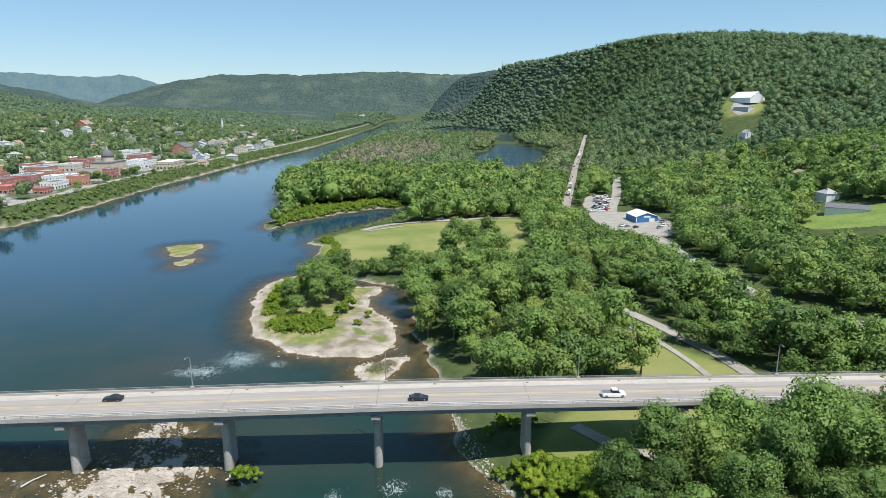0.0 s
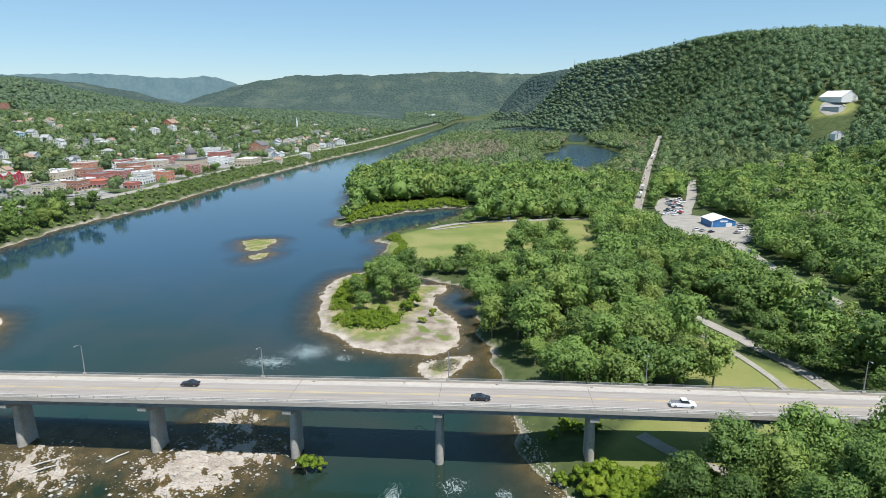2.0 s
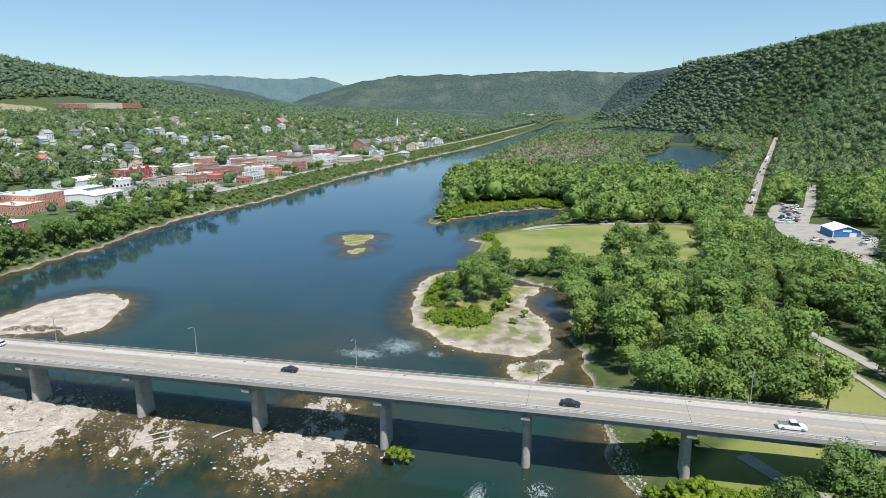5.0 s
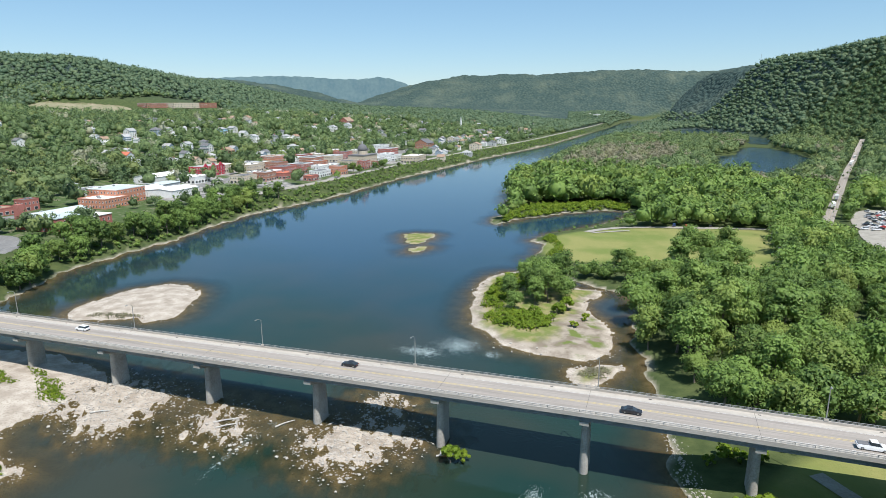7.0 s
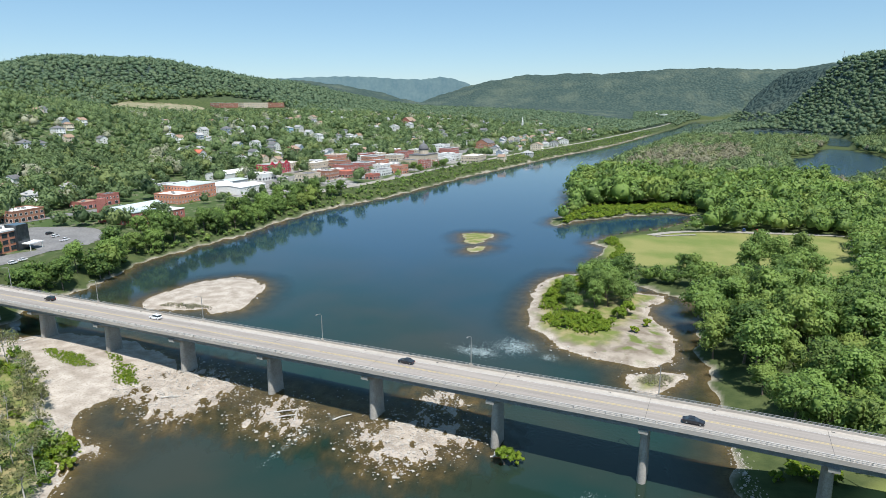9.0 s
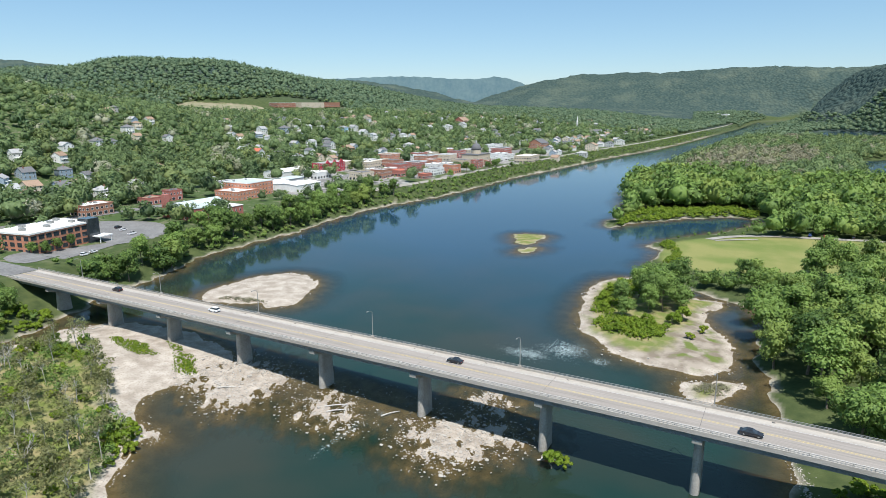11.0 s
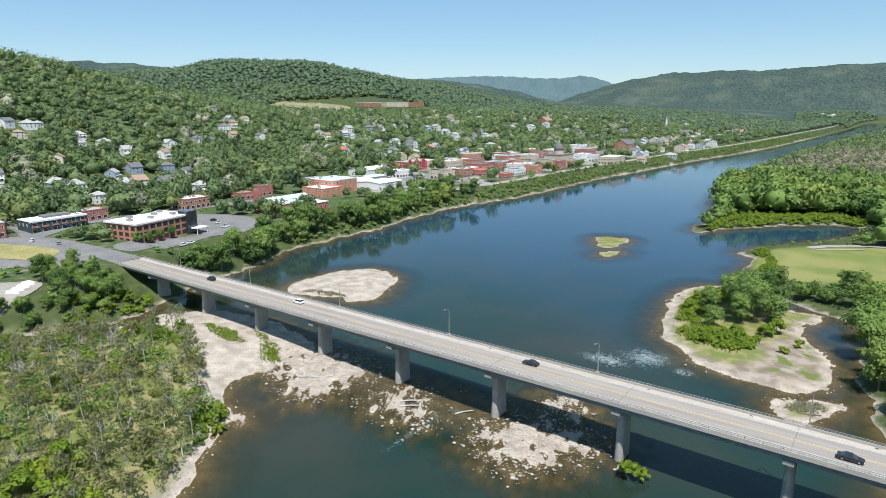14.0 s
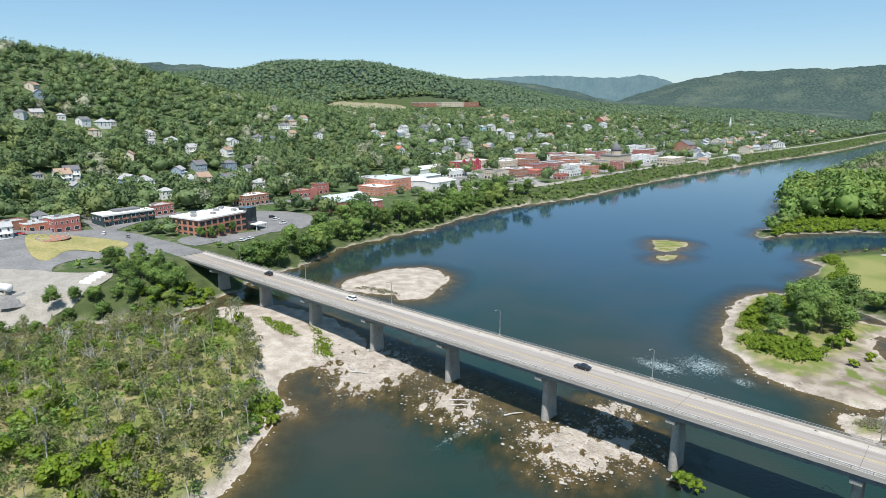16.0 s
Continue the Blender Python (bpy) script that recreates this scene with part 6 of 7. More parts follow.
# ---- near trees, each a thing of its own ----
CLOSE = [tree_thing("tree", "tall leafy green tree close beside the bridge", "tree", h, w, b, 40, 6000, 0.30, s, LEAF, BARK, "trees on the river bank", 0.36, 10, 0.34)
         for h, w, b, s in ((17.0, 11.0, 2.0, 105), (15.0, 11.5, 1.5, 106), (18.5, 11.5, 2.5, 107))]
NEAR = [tree_thing("tree", "tall broadleaved tree in full green leaf on the river bank", "tree", h, w, b, 30, 2300, 0.46, s, LEAF, BARK, "trees on the river bank", 0.40, 6, 0.34)
        for h, w, b, s in ((16.5, 11.5, 0.8, 101), (14.5, 12.0, 0.6, 102), (18.0, 11.0, 1.2, 103), (12.5, 10.0, 0.4, 104))]
BANKS = [tree_thing("tree", "green broadleaved tree on the steep town bank", "tree", h, w, b, 24, 1500, 0.58, s, LEAF, BARK, "trees on the town bank", 0.45, 5, 0.3)
         for h, w, b, s in ((16, 11.5, 0.8, 111), (13, 11, 0.5, 112), (18, 11, 1.5, 113))]
THIN = [tree_thing("thin_tree", "thin pale-barked young tree with sparse olive leaves", "tree", h, w, b, 16, n, 0.26, s, LEAF_SCRUB, PALE_BARK, "young trees on the gravel bar", 0, 14, 0.13)
        for h, w, b, n, s in ((8.5, 4.6, 2.0, 420, 121), (7.0, 4.2, 1.2, 380, 122), (9.5, 4.8, 3.0, 260, 123))]
BUSH = [tree_thing("bush", "dense bright green bush", "bush", h, w, 0.1, 12, 800, 0.28, s, LEAF_LOW, BARK, "bushes by the water", 0.62, 3, 0.12)
        for h, w, s in ((3.6, 5.6, 131), (2.6, 4.6, 132))]
tg = random.Random(77)
first = set()


def plant(kinds, x, y, size=1.0, label="", sink=0.2):
    k = tg.choice(kinds)
    m = pose(x, y, max(ground_z(x, y), 0.0) - sink, 0, 0, tg.uniform(0, 360)) @ Matrix.Diagonal((size * tg.uniform(0.92, 1.08), size, size * tg.uniform(0.9, 1.1), 1))
    if k in first:
        o = copy_thing(k, m)
        o.matrix_basis = m
    else:
        first.add(k)
        o = k
        o.matrix_basis = m
    if label:
        tagged(o, label)
    return o


def fill(kinds, outline, gap, size, seed, keep=1.0, avoid=None):
    """Plants an outline of the plan with trees a given gap apart."""
    g = random.Random(seed)
    o = smooth_line(outline, True)
    x0, y0 = o.min(0)
    x1, y1 = o.max(0)
    put = []
    for _ in range(int((x1 - x0) * (y1 - y0) / gap / gap * 6)):
        p = (g.uniform(x0, x1), g.uniform(y0, y1))
        if all((p[0] - q[0]) ** 2 + (p[1] - q[1]) ** 2 > gap * gap for q in put):
            put.append(p)
    put = np.array(put)
    ok = inside(put[:, 0], put[:, 1], o) & (land(put[:, 0], put[:, 1])[1] > 1.0)
    n = 0
    for p in put[ok]:
        if g.random() < keep and (avoid is None or avoid(*p)):
            plant(kinds, p[0], p[1], g.uniform(*size))
            n += 1
    return n


# right bank before the bridge
fill(CLOSE, [(38, 119), (58, 126), (80, 127), (105, 126), (135, 126), (150, 110), (130, 60), (95, 40), (72, 50), (56, 84), (37, 104)], 7.8, (0.78, 1.22), 1)
fill(BUSH, [(22, 127), (28, 131), (36, 130), (42, 124), (44, 108), (50, 96), (40, 94), (30, 108)], 3.2, (1.0, 1.7), 2)
for x, y, s in ((17, 131, 1.1), (22, 130, 1.7), (27, 129, 1.8), (32, 129, 1.7), (37, 128, 1.8), (42, 128, 1.7), (47, 127, 1.9), (52, 126, 1.8), (24, 125, 1.6), (30, 124, 1.7), (36, 122, 1.7), (17, 149, 0.9), (20, 152, 1.1), (24, 151, 1.2), (28, 153, 1.0)):
    plant(BUSH, x, y, s)
# behind the bridge, right of the creek
fill(NEAR, [(14, 178), (22, 164), (40, 164), (54, 172), (62, 190), (72, 210), (70, 250), (62, 290), (40, 296), (22, 300), (6, 300), (-4, 272), (-3, 240), (1, 214), (8, 186)], 8.6, (0.85, 1.42), 3)
for x, y, s in ((70, 125, 1.3), (79, 126, 1.25), (88, 124, 1.45), (97, 126, 1.3), (106, 124, 1.4), (115, 126, 1.35), (92, 116, 1.35), (62, 122, 1.15), (102, 115, 1.3)):
    plant(CLOSE, x, y, s)
plant([NEAR[2]], 67, 176, 1.05)
plant([NEAR[0]], 60, 181, 0.95)
fill(NEAR, [(-2, 300), (16, 304), (14, 318), (-10, 316), (-24, 312), (-14, 302)], 7.0, (0.5, 0.75), 4)
fill(NEAR, [(-24, 332), (-18, 322), (-6, 322), (-10, 336), (-20, 340)], 7.0, (0.6, 0.8), 5)
fill(NEAR, [(12, 330), (34, 318), (44, 336), (38, 356), (20, 356)], 8.0, (0.95, 1.2), 6)
fill(NEAR, [(66, 330), (84, 330), (92, 300), (90, 270), (78, 262), (70, 290)], 8.0, (0.8, 1.0), 7)
# island
for x, y, s in ((-46, 276, 1.2), (-40, 284, 1.2), (-53, 285, 1.0), (-37, 271, 0.9), (-44, 290, 1.0), (-60, 260, 0.72), (-55, 249, 0.66), (-62, 270, 0.6), (-50, 268, 0.95), (-48, 260, 0.8), (-43, 264, 0.9), (-56, 278, 0.9), (-50, 296, 0.8), (-58, 294, 0.65)):
    plant(NEAR, x, y, s, "dense dark green tree on the gravel island")
for x, y, s in ((-36, 250, 1.5), (-33, 256, 1.8), (-66, 256, 1.2), (-70, 268, 1.3), (-70, 282, 1.2), (-68, 294, 1.3), (-62, 302, 1.3), (-54, 232, 1.1), (-28, 236, 0.8), (-24, 246, 0.9), (-48, 238, 1.2), (-42, 236, 1.1), (-52, 240, 1.2), (-44, 242, 1.2), (-46, 247, 1.2), (-39, 239, 1.0), (-50, 244, 1.0), (-62, 250, 0.9), (-66, 262, 0.9), (-64, 278, 0.9), (-60, 290, 0.8), (-38, 244, 0.9)):
    plant(BUSH, x, y, s)
# snagged bush at the pier
plant(BUSH, -44.5, 131, 1.25, "green bush and driftwood caught against a bridge pier", -0.3)
plant(BUSH, -41.5, 133, 1.0, "green bush and driftwood caught against a bridge pier", -0.3)
# gravel bar scrub
fill(THIN, [(-120, 10), (-126, 50), (-127, 63), (-133, 69), (-140, 76), (-142, 83), (-149, 90), (-159, 92), (-175, 100), (-193, 110), (-213, 119), (-233, 116), (-240, 104), (-264, 96), (-256, 84), (-276, 40), (-290, 10), (-240, -10), (-170, -10)], 8.0, (0.95, 1.4), 8)
fill(BUSH, [(-120, 10), (-126, 50), (-127, 63), (-133, 69), (-140, 76), (-142, 83), (-149, 90), (-159, 92), (-175, 100), (-193, 110), (-213, 119), (-233, 116), (-240, 104), (-264, 96), (-256, 84), (-276, 40), (-290, 10), (-240, -10), (-170, -10)], 10, (0.6, 1.4), 9)
for x, y, s in ((-186, 36, 1.9), (-190, 40, 2.0), (-182, 33, 1.6), (-170, 27, 1.8), (-166, 30, 1.6), (-160, 34, 1.3), (-176, 64, 1.3), (-196, 60, 1.5), (-200, 66, 1.3), (-212, 80, 1.4), (-228, 64, 1.6), (-222, 44, 1.6), (-240, 78, 1.2), (-150, 66, 1.2), (-147, 86, 1.3), (-151, 89, 1.2), (-143, 84, 1.0), (-205, 14, 2.2), (-212, 22, 2.4), (-220, 30, 2.2), (-196, 10, 2.0), (-230, 40, 2.0), (-160, 16, 1.8), (-152, 12, 1.7), (-142, 42, 2.2), (-147, 38, 2.4), (-138, 36, 2.1), (-152, 44, 2.0), (-150, 33, 2.2), (-156, 50, 1.7), (-134, 46, 1.6)):
    plant(BUSH, x, y, s)
# town bank beside the bridge
fill(NEAR, [(-262, 110), (-268, 122), (-290, 123), (-312, 120), (-318, 108), (-306, 100), (-284, 96), (-268, 96)], 5.4, (0.48, 0.7), 10)
fill(NEAR, [(-258, 88), (-266, 96), (-282, 92), (-288, 70), (-296, 40), (-284, 20), (-270, 50), (-262, 74)], 6.2, (0.45, 0.65), 15)
fill(BUSH, [(-257, 100), (-262, 132), (-275, 130), (-272, 110), (-268, 98)], 4.0, (0.9, 1.3), 16)
fill(BANKS, [(-282, 160), (-288, 190), (-292, 206), (-306, 238), (-310, 280), (-312, 330), (-322, 390), (-326, 440), (-318, 470), (-326, 478), (-340, 440), (-336, 390), (-328, 330), (-326, 280), (-320, 240), (-303, 205), (-293, 172), (-286, 152)], 8.0, (0.85, 1.25), 11)
for x, y, s in ((-343, 164, 0.5), (-344, 171, 0.55), (-345, 178, 0.5), (-346, 186, 0.5), (-368, 152, 0.4), (-376, 150, 0.45), (-386, 146, 0.4)):
    plant(BANKS, x, y, s, "dark green tree planted beside the offices")
for x, y, s in ((-336, 640, 0.9), (-334, 652, 0.8), (-335, 600, 0.7), (-332, 690, 0.8), (-330, 705, 0.8), (-334, 725, 0.7), (-322, 740, 0.5)):
    plant(BANKS, x, y, s, "green street tree beside the riverside road")


def dead_tree(x, y, h, seed):
    g = random.Random(seed)
    geo = Geo()

    def limb(p, d, ln, r, depth):
        q = p + d * ln
        m = p.lerp(q, 0.5) + Vector((g.uniform(-0.1, 0.1), g.uniform(-0.1, 0.1), 0.05)) * ln
        geo.tube([p, m, q], [r, r * 0.8, r * 0.55], 5)
        if depth:
            for _ in range(3):
                limb(p.lerp(q, g.uniform(0.5, 1.0)), (d + Vector((g.uniform(-1, 1), g.uniform(-1, 1), g.uniform(-0.2, 0.7)))).normalized(), ln * g.uniform(0.5, 0.75), r * 0.5, depth - 1)
    top = thing("dead_tree", (x, y, ground_z(x, y) - 0.3), "bare grey dead tree with many forking branches", "tree")
    limb(Vector((0, 0, 0)), Vector((0.05, 0.02, 1)).normalized(), h * 0.45, 0.014 * h + 0.03, 4)
    part("trunk", geo, PALE_BARK, top)


for x, y, h, s in ((104, 112, 20, 1), (98, 106, 18, 2), (112, 104, 19, 3), (118, 216, 17, 4), (-196, 76, 10, 5), (-212, 62, 11, 6), (-226, 76, 10, 7), (-180, 48, 9, 8), (-236, 60, 11, 9), (-204, 92, 8, 10), (-244, 92, 9, 11), (-252, 80, 9, 12)):
    dead_tree(x, y, h, s)
dg = random.Random(5)
for i in range(22):
    dead_tree(dg.uniform(-240, -150), dg.uniform(28, 96), dg.uniform(8, 12), 40 + i)


def spread(n, r0, r1, a0, a1, gap, seed):
    """Random places in a fan of the plan, thinned to keep a gap."""
    g = np.random.default_rng(seed)
    r = np.sqrt(g.uniform(r0 * r0, r1 * r1, n))
    a = np.radians(g.uniform(a0, a1, n))
    x, y = -r * np.sin(a), r * np.cos(a)
    key = np.round(x / gap).astype(int) * 100003 + np.round(y / gap).astype(int)
    _, first = np.unique(key, return_index=True)
    return x[first], y[first]


def woods_mask(x, y):
    """Where trees stand: not on water, lawns, tracks, and only in patches among the houses."""
    h, near, dl, dr, small = land(x, y)
    ok = (h > 0.8) & (near > 3)
    ok &= ~((depth_near(x, y, OUT["field"]) > -3) | (depth_near(x, y, OUT["lawn"]) > -4))
    ok &= (line_dist(x, y, ROAD_LINE) > 8) & (line_dist(x, y, RAIL_LINE) > 8)
    ok &= (np.abs(y - 140) > 13) | (x > 120) | (x < -300)
    near_done = (x > -20) & (x < 92) & (y < 302) | (x > 0) & (x < 160) & (y < 135)
    ok &= ~near_done
    for k in ("sandbar", "islet", "shoal_a", "shoal_b", "island", "bar"):
        ok &= small[k] < 0
    return ok, h, dl, dr


def ball(k):
    """A round body of four-sided faces, k by k on each of six sides."""
    seen, V, Q = {}, [], []
    for ax in range(3):
        for sg in (-1, 1):
            for i in range(k):
                for j in range(k):
                    q = []
                    for u, v in ((i, j), (i + 1, j), (i + 1, j + 1), (i, j + 1)):
                        p = [0, 0, 0]
                        p[ax], p[(ax + 1) % 3], p[(ax + 2) % 3] = sg, math.tan((2 * u / k - 1) * 0.7854), math.tan((2 * v / k - 1) * 0.7854)
                        key = tuple(round(c, 4) for c in p)
                        if key not in seen:
                            seen[key] = len(V)
                            V.append(p)
                        q.append(seen[key])
                    Q.append(q if sg > 0 else q[::-1])
    V = np.array(V, float)
    return V / np.linalg.norm(V, axis=1)[:, None], np.array(Q)


def unit(clumps, leaves, leaf, seed, slim=1.0, core=0.62, cores=None, body=0):
    """One tree shape of height 1: leaf sprays round clumps, in the distance round a lobed body."""
    V, Q, C, N = crown(1.0, 0.78 * slim, 0.1, clumps, leaves, leaf, seed, 0 if body else core, cores=cores)
    if body:
        g = np.random.default_rng(seed)
        D, F = ball(body)
        c = g.normal(size=(7, 3))
        c[:, 2] = np.abs(c[:, 2])
        c /= np.linalg.norm(c, axis=1)[:, None]
        r = 0.80 + 0.26 * np.max(np.clip((D @ c.T - 0.55) / 0.45, 0, 1) ** 0.7 * g.uniform(0.4, 1.0, 7), axis=1) + g.uniform(-0.13, 0.13, len(D))
        B = D * r[:, None] * [0.25 * slim, 0.25 * slim, 0.33] + [0, 0, 0.47]
        fn = np.cross(B[F[:, 2]] - B[F[:, 0]], B[F[:, 3]] - B[F[:, 1]])
        M = np.zeros_like(B)
        for i in range(4):
            np.add.at(M, F[:, i], fn)
        M /= np.linalg.norm(M, axis=1)[:, None]
        F = F[D[F].mean(1)[:, 2] > -0.5]
        V, Q, N = np.vstack([V, B]), np.vstack([Q, F + len(V)]), np.vstack([N, M])
    return V, Q, N


BUILT = np.array([(o.matrix_basis.translation.x, o.matrix_basis.translation.y) for o in scene.objects if o.parent is None and o.type == "EMPTY" and o.get("category", "") in ("house", "building", "church", "courthouse", "yard", "memorial")])
STREETS = [np.array(p, float) for p in ([(-300, 140), (-395, 132), (-416, 96), (-396, 0)], [(-400, 131), (-440, 136)], [(-402, 130), (-430, 190), (-424, 380), (-424, 640), (-405, 1000)],
                                        [(-344, 450), (-334, 678), (-308, 1081), (-280, 1400), (-262, 1900), (-240, 2600), (-244, 2900)], [(-408, 82), (-345, 70), (-296, 58)])]
OPEN_PADS = [np.array(p, float) for p in ([(-408, 240), (-372, 262), (-334, 240), (-322, 150), (-350, 152), (-386, 216)], [(-302, 104), (-280, 84), (-296, 36), (-350, 50), (-335, 78)],
                                          [(-422, 90), (-404, 134), (-326, 134), (-326, 112), (-340, 98), (-332, 82), (-300, 72), (-318, 34), (-400, 56)], [(-1430, 1110), (-1370, 1000), (-1220, 1200), (-1180, 1480), (-1300, 1460)],
                                          [(152, 368), (122, 400), (120, 445), (136, 525), (155, 566), (172, 556), (160, 500), (180, 425)], [(398, 772), (384, 800), (405, 832), (432, 838), (440, 805), (424, 778)],
                                          [(222, 346), (240, 374), (280, 366), (304, 334), (288, 310), (248, 322)])]


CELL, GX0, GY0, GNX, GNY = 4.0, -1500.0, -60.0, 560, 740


def kept_in_view():
    """A plan of what stays clear in the camera's view: houses, streets, yards, tracks, the railway, still water."""
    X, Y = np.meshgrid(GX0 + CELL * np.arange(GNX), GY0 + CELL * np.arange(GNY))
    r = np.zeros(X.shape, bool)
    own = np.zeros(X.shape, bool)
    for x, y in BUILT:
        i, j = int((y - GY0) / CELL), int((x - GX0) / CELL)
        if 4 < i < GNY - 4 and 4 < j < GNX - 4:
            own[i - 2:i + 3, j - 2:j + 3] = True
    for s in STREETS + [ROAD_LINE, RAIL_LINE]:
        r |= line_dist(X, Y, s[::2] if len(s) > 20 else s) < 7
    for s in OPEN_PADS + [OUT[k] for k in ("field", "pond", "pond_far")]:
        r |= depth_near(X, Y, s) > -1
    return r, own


KEPT, OWN = kept_in_view()


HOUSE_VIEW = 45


def sight_cut(x, y, h, want):
    """Tree heights: cut along the camera's sight lines so roads, yards, ponds and houses stay visible."""
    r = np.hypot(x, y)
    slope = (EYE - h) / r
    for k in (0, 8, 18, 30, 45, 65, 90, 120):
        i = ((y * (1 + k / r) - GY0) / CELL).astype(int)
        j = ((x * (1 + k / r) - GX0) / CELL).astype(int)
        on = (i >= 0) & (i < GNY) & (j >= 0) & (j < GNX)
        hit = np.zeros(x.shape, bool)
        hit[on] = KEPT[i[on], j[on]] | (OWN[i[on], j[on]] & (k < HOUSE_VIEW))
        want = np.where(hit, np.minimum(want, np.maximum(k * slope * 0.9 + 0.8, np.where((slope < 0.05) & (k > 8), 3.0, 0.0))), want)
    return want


MID_NEAR = [unit(18, 900, 0.042, s, 1.25, 0.42, 10) for s in (27, 28, 29)]
MID = [unit(16, 360, 0.055, s, 1.3, body=3) for s in (21, 22, 23)]
MID_FAR = [unit(14, 120, 0.085, s, 1.3, body=3) for s in (24, 25, 26)]
FAR = [unit(12, 44, 0.082, s, 1.3, body=2) for s in (31, 32, 33, 34)]
VERY = [unit(8, 14, 0.10, s, 1.45, body=2) for s in (41, 42, 43)]
LOW = [unit(7, 28, 0.15, s, 1.8, body=1) for s in (51, 52)]
PINE = [unit(9, 60, 0.11, s, 0.5, body=2) for s in (61, 62)]
SCRUB = [unit(12, 80, 0.068, s, 0.8, 0, 0) for s in (71, 72, 73)]


# slopes seen from the camera: above zero where nearer ground hides a stretch
_sight_block = np.maximum.accumulate((GH + 8 - EYE) / GR, axis=0) - (GH + 20 - EYE) / GR


def behind(x, y):
    """True where nearer ground hides a place from the camera; woods are thinned there."""
    a = np.degrees(np.arctan2(-x, y))
    j = np.clip(((a + 46) / 0.3).astype(int), 0, 432)
    i = np.clip(np.searchsorted(rad, np.hypot(x, y)), 0, len(rad) - 1)
    return _sight_block[i, j] > 0


def mass(name, label, category, x, y, h, s, kinds, mats, least=2.2):
    ok = s > least
    P = np.stack([x, y, h - 0.04 * s], 1)[ok]
    if len(P):
        scatter(name, label, category, P, s[ok], kinds, mats)
    print(label, len(P))


def pale(x, y):
    """Clumps of late, bare or blossoming trees."""
    return waves2(x, y, 55, 9) + 0.7 * waves2(x, y, 17, 3) > 0.8


def thin(x, y, *more):
    keep = ~behind(x, y) | (np.random.default_rng(3).uniform(0, 1, len(x)) < 0.1)
    return [v[keep] for v in (x, y, *more)]


def build_woods():
    g = np.random.default_rng(2)
    # wood between field, railway and hill
    x, y = spread(45000, 150, 700, -44, 14, 9.0, 1)
    ok, h, dl, dr = woods_mask(x, y)
    ok &= dr > 0
    x, y, h = thin(x[ok], y[ok], h[ok])
    s = sight_cut(x, y, h, g.uniform(8, 20, len(x)))
    spit = inside(x, y, smooth_line([(-112, 450), (-106, 517), (-80, 536), (-40, 560), (-19, 535), (-50, 506), (-66, 484), (-88, 452)], True))
    spit |= inside(x, y, smooth_line([(-72, 395), (-76, 425), (-48, 462), (-20, 512), (2, 500), (-8, 462), (-40, 432), (-58, 400)], True))
    s = np.where((s > 7) & (x > -150) & (x < 85) & (y > 520), s * 1.35, s)
    s = np.where(spit, g.uniform(1.6, 3.0, len(x)), s)
    b = pale(x, y) & (waves2(x, y, 31, 4) > 0.25)
    tall = s > 6.5
    r = np.hypot(x, y)
    for sel, kinds in ((r < 310, MID_NEAR), ((r >= 310) & (r < 450), MID), (r >= 450, MID_FAR)):
        t = tall & sel
        mass("woodland", "dense green broadleaved wood on the river bank", "woodland", *(v[t & ~b] for v in (x, y, h, s)), kinds, [LEAF])
        mass("woodland", "late pale grey-green trees in the river wood", "woodland", *(v[t & b] for v in (x, y, h, s)), kinds, [LEAF_BARE])
    mass("undergrowth", "low green undergrowth along tracks and yards", "undergrowth", *(v[~tall] for v in (x, y, h, s)), LOW, [LEAF])
    # hill side and upper river islands
    x, y = spread(90000, 700, 1750, -42, 14, 10.8, 3)
    ok, h, dl, dr = woods_mask(x, y)
    ok &= dr > 0
    x, y, h = thin(x[ok], y[ok], h[ok])
    s = sight_cut(x, y, h, g.uniform(9, 19, len(x)))
    b = (pale(x, y) | ((waves2(x, y, 23, 2) > -0.35) & inside(x, y, smooth_line([(-127, 860), (-122, 1151), (-56, 1250), (20, 1230), (20, 1004), (-36, 860), (-68, 755), (-108, 745)], True)))) & (h < 25)
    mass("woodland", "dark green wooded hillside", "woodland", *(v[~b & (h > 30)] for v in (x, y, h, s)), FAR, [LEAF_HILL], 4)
    mass("woodland", "green trees on the upper river islands", "woodland", *(v[~b & (h <= 30)] for v in (x, y, h, s)), FAR, [LEAF_WOOD], 4)
    mass("woodland", "pale bare trees on the river islands", "woodland", *(v[b] for v in (x, y, h, s)), FAR, [LEAF_BARE], 4)
    x, y = spread(80000, 1750, 2650, -40, 80, 15, 5)
    ok, h, dl, dr = woods_mask(x, y)
    x, y, h, dl = thin(x[ok], y[ok], h[ok], dl[ok])
    s = sight_cut(x, y, h, g.uniform(14, 24, len(x)))
    s = np.where((dl > 0) & (dl < 25), 5, s)
    fx, fy = spread(9000, 2650, 3750, -12, 8, 17, 6)
    fok, fh, fdl, fdr = woods_mask(fx, fy)
    fok &= (fh < 45) & (fdl < 400)
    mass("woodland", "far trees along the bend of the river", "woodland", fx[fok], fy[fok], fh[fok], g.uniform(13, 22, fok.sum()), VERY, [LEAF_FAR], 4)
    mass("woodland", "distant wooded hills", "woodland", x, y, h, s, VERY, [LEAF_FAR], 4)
    # town
    x, y = spread(45000, 250, 820, 10, 84, 9.0, 7)
    ok, h, dl, dr = woods_mask(x, y)
    patch = waves2(x, y, 60, 3) + 0.6 * waves2(x, y, 23, 4)
    ok &= (dl > 0) & ((dl < 28) | ((patch > -0.65) & (dl > 40)))
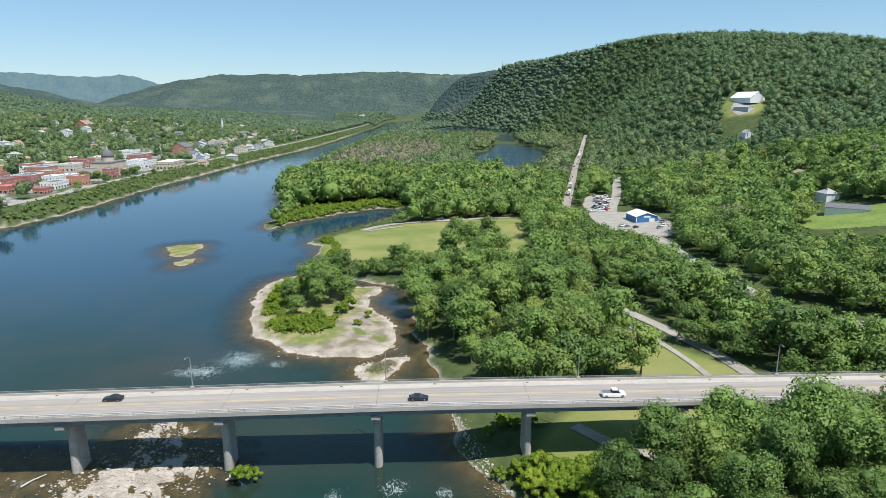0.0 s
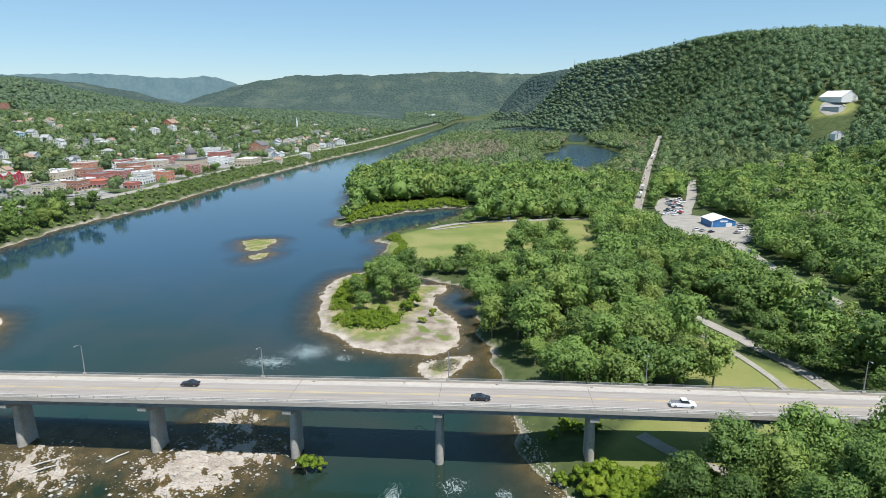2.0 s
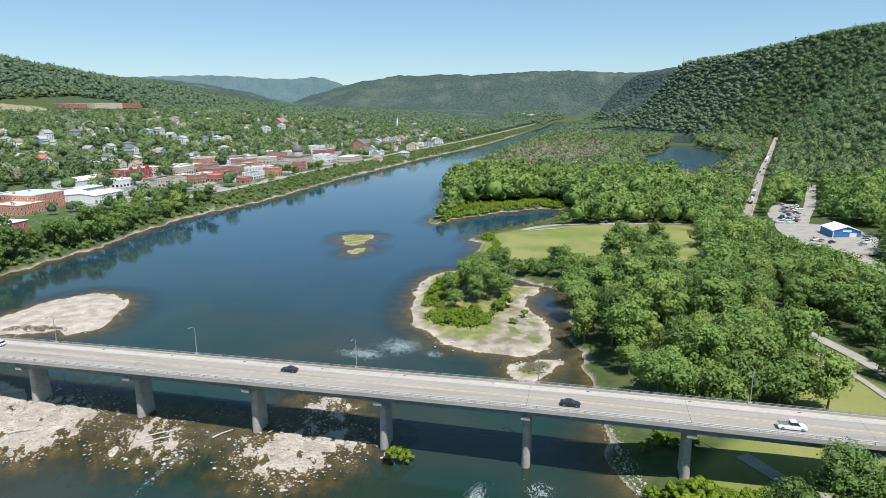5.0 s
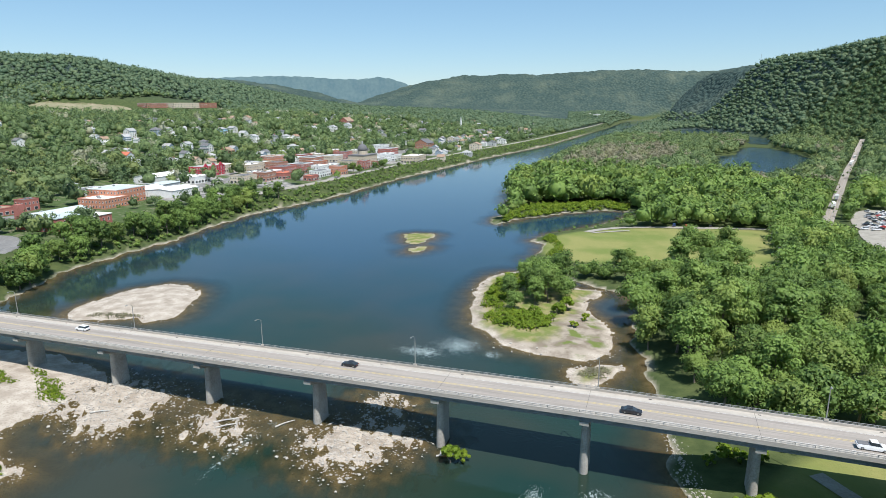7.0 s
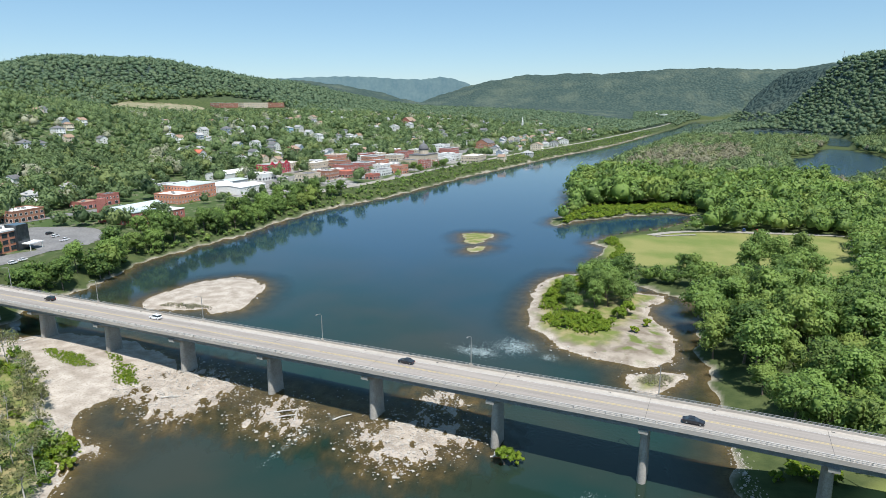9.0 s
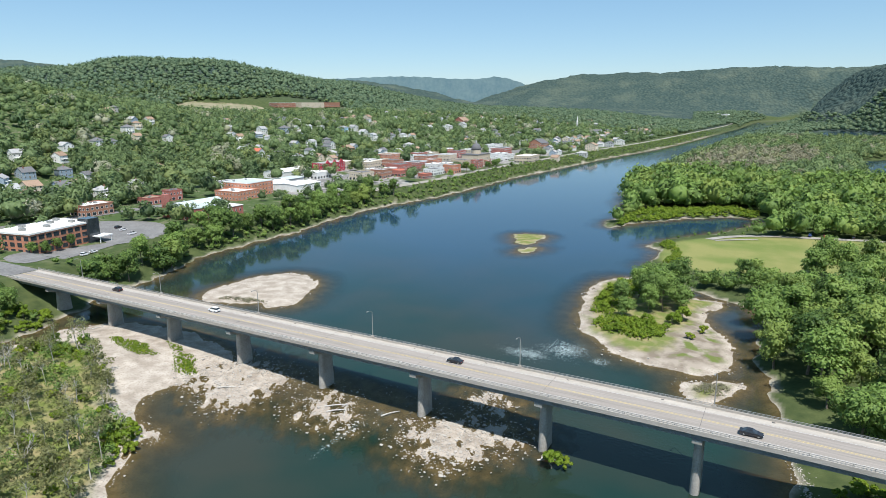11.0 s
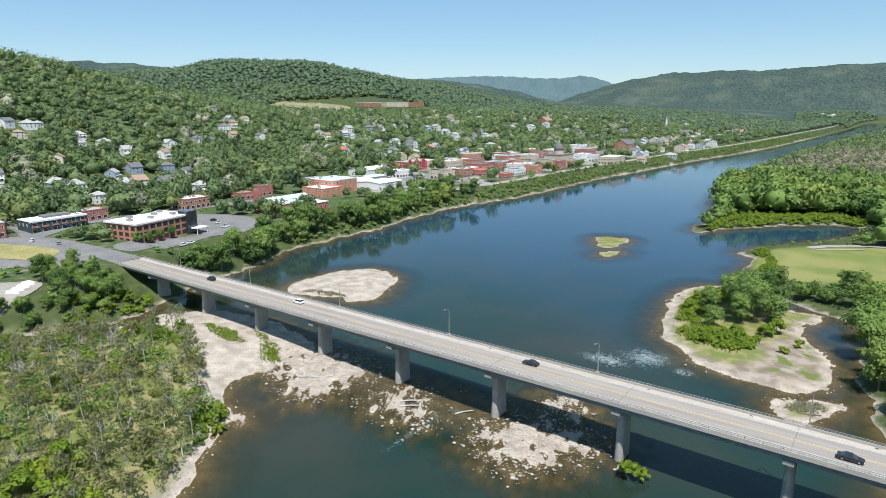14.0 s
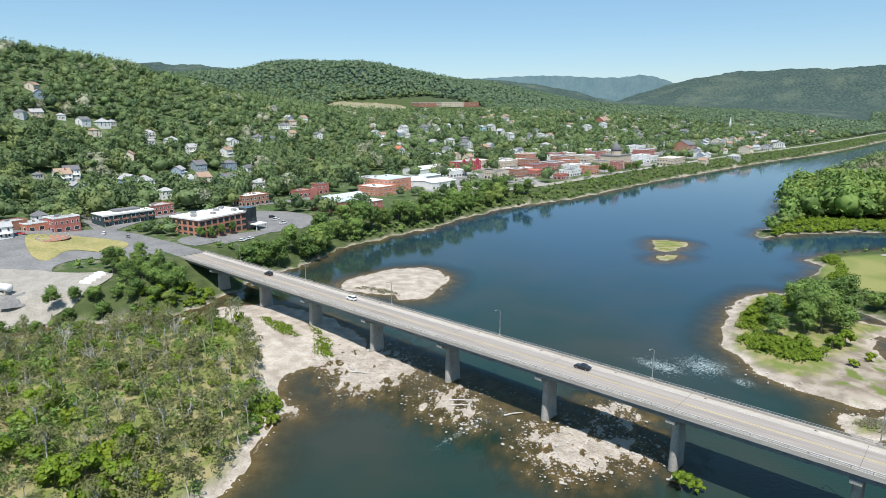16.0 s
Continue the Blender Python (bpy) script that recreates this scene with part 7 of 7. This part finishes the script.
    ok &= ~((x > -505) & (x < -330) & (y > 330)) | (np.random.default_rng(6).uniform(0, 1, len(x)) < 0.28)
    x, y, h, dl = thin(x[ok], y[ok], h[ok], dl[ok])
    s = sight_cut(x, y, h, g.uniform(7, 21, len(x)))
    s = np.where((dl < 28), np.minimum(s, 4.0), s)
    b = pale(x, y) & (dl > 120)
    p = (g.uniform(0, 1, len(x)) < 0.06) & (dl > 120) & (s > 7)
    tall = s > 5
    mass("town_trees", "green street and garden trees among the houses", "trees", *(v[tall & ~b & ~p] for v in (x, y, h, s)), MID_FAR, [LEAF_TOWN])
    mass("town_trees", "pale blossoming trees among the houses", "trees", *(v[tall & b & ~p] for v in (x, y, h, s)), MID_FAR, [LEAF_PALE])
    mass("town_trees", "dark conifers among the houses", "trees", x[p], y[p], h[p], s[p] * 1.2, PINE, [LEAF_WOOD])
    mass("undergrowth", "low green bushes on the river bank and in gardens", "bushes", *(v[~tall] for v in (x, y, h, s)), LOW, [LEAF], 1.5)
    x, y = spread(60000, 820, 1950, 2, 84, 12.2, 9)
    ok, h, dl, dr = woods_mask(x, y)
    patch = waves2(x, y, 60, 3) + 0.6 * waves2(x, y, 23, 4)
    ok &= (dl > 0) & ((dl < 28) | ((patch > -0.7) & (dl > 45)) | (dl > 900))
    x, y, h, dl = thin(x[ok], y[ok], h[ok], dl[ok])
    s = sight_cut(x, y, h, g.uniform(6, 20, len(x)))
    s = np.where((dl < 28), np.minimum(s, 5.0), s)
    b = pale(x, y) & (dl > 120)
    p = (g.uniform(0, 1, len(x)) < 0.05) & (s > 9)
    mass("woodland", "dark conifers on the town slopes", "woodland", x[p], y[p], h[p], s[p] * 1.15, PINE, [LEAF_HILL], 3)
    b &= ~p
    mass("woodland", "green wooded slopes behind the town", "woodland", *(v[~b & ~p] for v in (x, y, h, s)), FAR, [LEAF_WOOD], 3)
    mass("woodland", "pale blossoming trees on the town slopes", "woodland", *(v[b] for v in (x, y, h, s)), FAR, [LEAF_PALE], 3)
    x, y = spread(160000, 230, 2000, 0, 56, 4.6, 15)
    h, near, dl = land(x, y)[:3]
    ok = (dl > 3.5) & (dl < 27) & (y > 225)
    ok[ok] &= waves2(x[ok], y[ok], 9, 2) > -0.5
    mass("undergrowth", "dense green bushes and weeds on the sloping river bank", "bushes", x[ok], y[ok], h[ok], g.uniform(1.6, 4.2, ok.sum()), LOW, [LEAF], 1)
    # low green growth on the gravel and the spit
    for o, gap, label in (([(-222, 129), (-212, 124), (-196, 122), (-190, 126), (-204, 131)], 1.1, "low bright green growth on the gravel"), ([(-200, 137), (-188, 135), (-170, 128), (-166, 123), (-174, 121), (-186, 129)], 1.1, "low bright green growth on the gravel"),
                          ([(-246, 112), (-226, 115), (-206, 112), (-204, 107), (-226, 106), (-244, 106)], 2.0, "bright green undergrowth beside the scrub"), ([(-162, 90), (-150, 92), (-136, 84), (-140, 78), (-156, 82)], 2.0, "bright green undergrowth beside the scrub"),
                          ([(-250, 122), (-258, 128), (-262, 120), (-254, 114)], 1.8, "low bright green growth under the bridge end"), ([(-214, 186), (-204, 190), (-206, 194), (-222, 190), (-228, 184)], 0.9, "low olive growth on the sandbar"),
                          ([(-20, 192), (-12, 192), (-10, 200), (-14, 203), (-20, 198)], 0.9, "low olive growth on the gravel islet"), ([(-56, 228), (-40, 226), (-36, 240), (-50, 250), (-64, 246), (-66, 236)], 2.0, "bright green undergrowth on the island"),
                          ([(-70, 250), (-75, 276), (-71, 302), (-58, 309), (-48, 300), (-58, 280), (-60, 254)], 1.7, "bright green undergrowth on the island shore"),
                          ([(-112, 452), (-106, 517), (-80, 536), (-40, 560), (-19, 535), (-50, 506), (-66, 484), (-88, 454)], 3.8, "bright green low growth on the wooded spit"),
                          ([(-60, 350), (-58, 376), (-70, 396), (-66, 412), (-60, 398), (-52, 372), (-50, 350)], 2.4, "bright green low growth beside the field")):
        o = smooth_line(o, True)
        (x0, y0), (x1, y1) = o.min(0), o.max(0)
        n = int((x1 - x0) * (y1 - y0) / gap / gap * 2.2)
        x, y = g.uniform(x0, x1, n), g.uniform(y0, y1, n)
        d = depth_in(x, y, o) + waves2(x, y, 4, 3)
        h, near = land(x, y)[:2]
        ok = (d > 0) & (near > 0.6)
        mass("undergrowth", label, "undergrowth", x[ok], y[ok], h[ok], gap * g.uniform(0.5, 0.9, ok.sum()) * np.clip(0.4 + d[ok] / 3, 0.4, 1.3), LOW, [LEAF_LOW if "bright" in label else LEAF_BARE], 0.2)
    # scrub on the gravel bar
    o = OUT["scrub"]
    x, y = spread(9000, 60, 320, 50, 100, 3.0, 12)
    ok = inside(x, y, o)
    x, y = x[ok], y[ok]
    h = land(x, y)[0]
    s = g.uniform(2.4, 6.5, len(x)) * (1 + 0.4 * waves2(x, y, 14, 2))
    k = waves2(x, y, 19, 5) + 0.5 * waves2(x, y, 7, 1) + g.uniform(-0.4, 0.4, len(x)) + 0.6 * np.clip((-x - 165) / 60, 0, 1)
    mass("scrub", "dense olive and grey scrub on the gravel bar", "scrub", *(v[k < 0.4] for v in (x, y, h, s)), SCRUB, [LEAF_SCRUB], 1)
    mass("scrub", "bright green scrub and saplings on the gravel bar", "scrub", *(v[k >= 0.4] for v in (x, y, h, s)), SCRUB, [LEAF], 1)


build_woods()
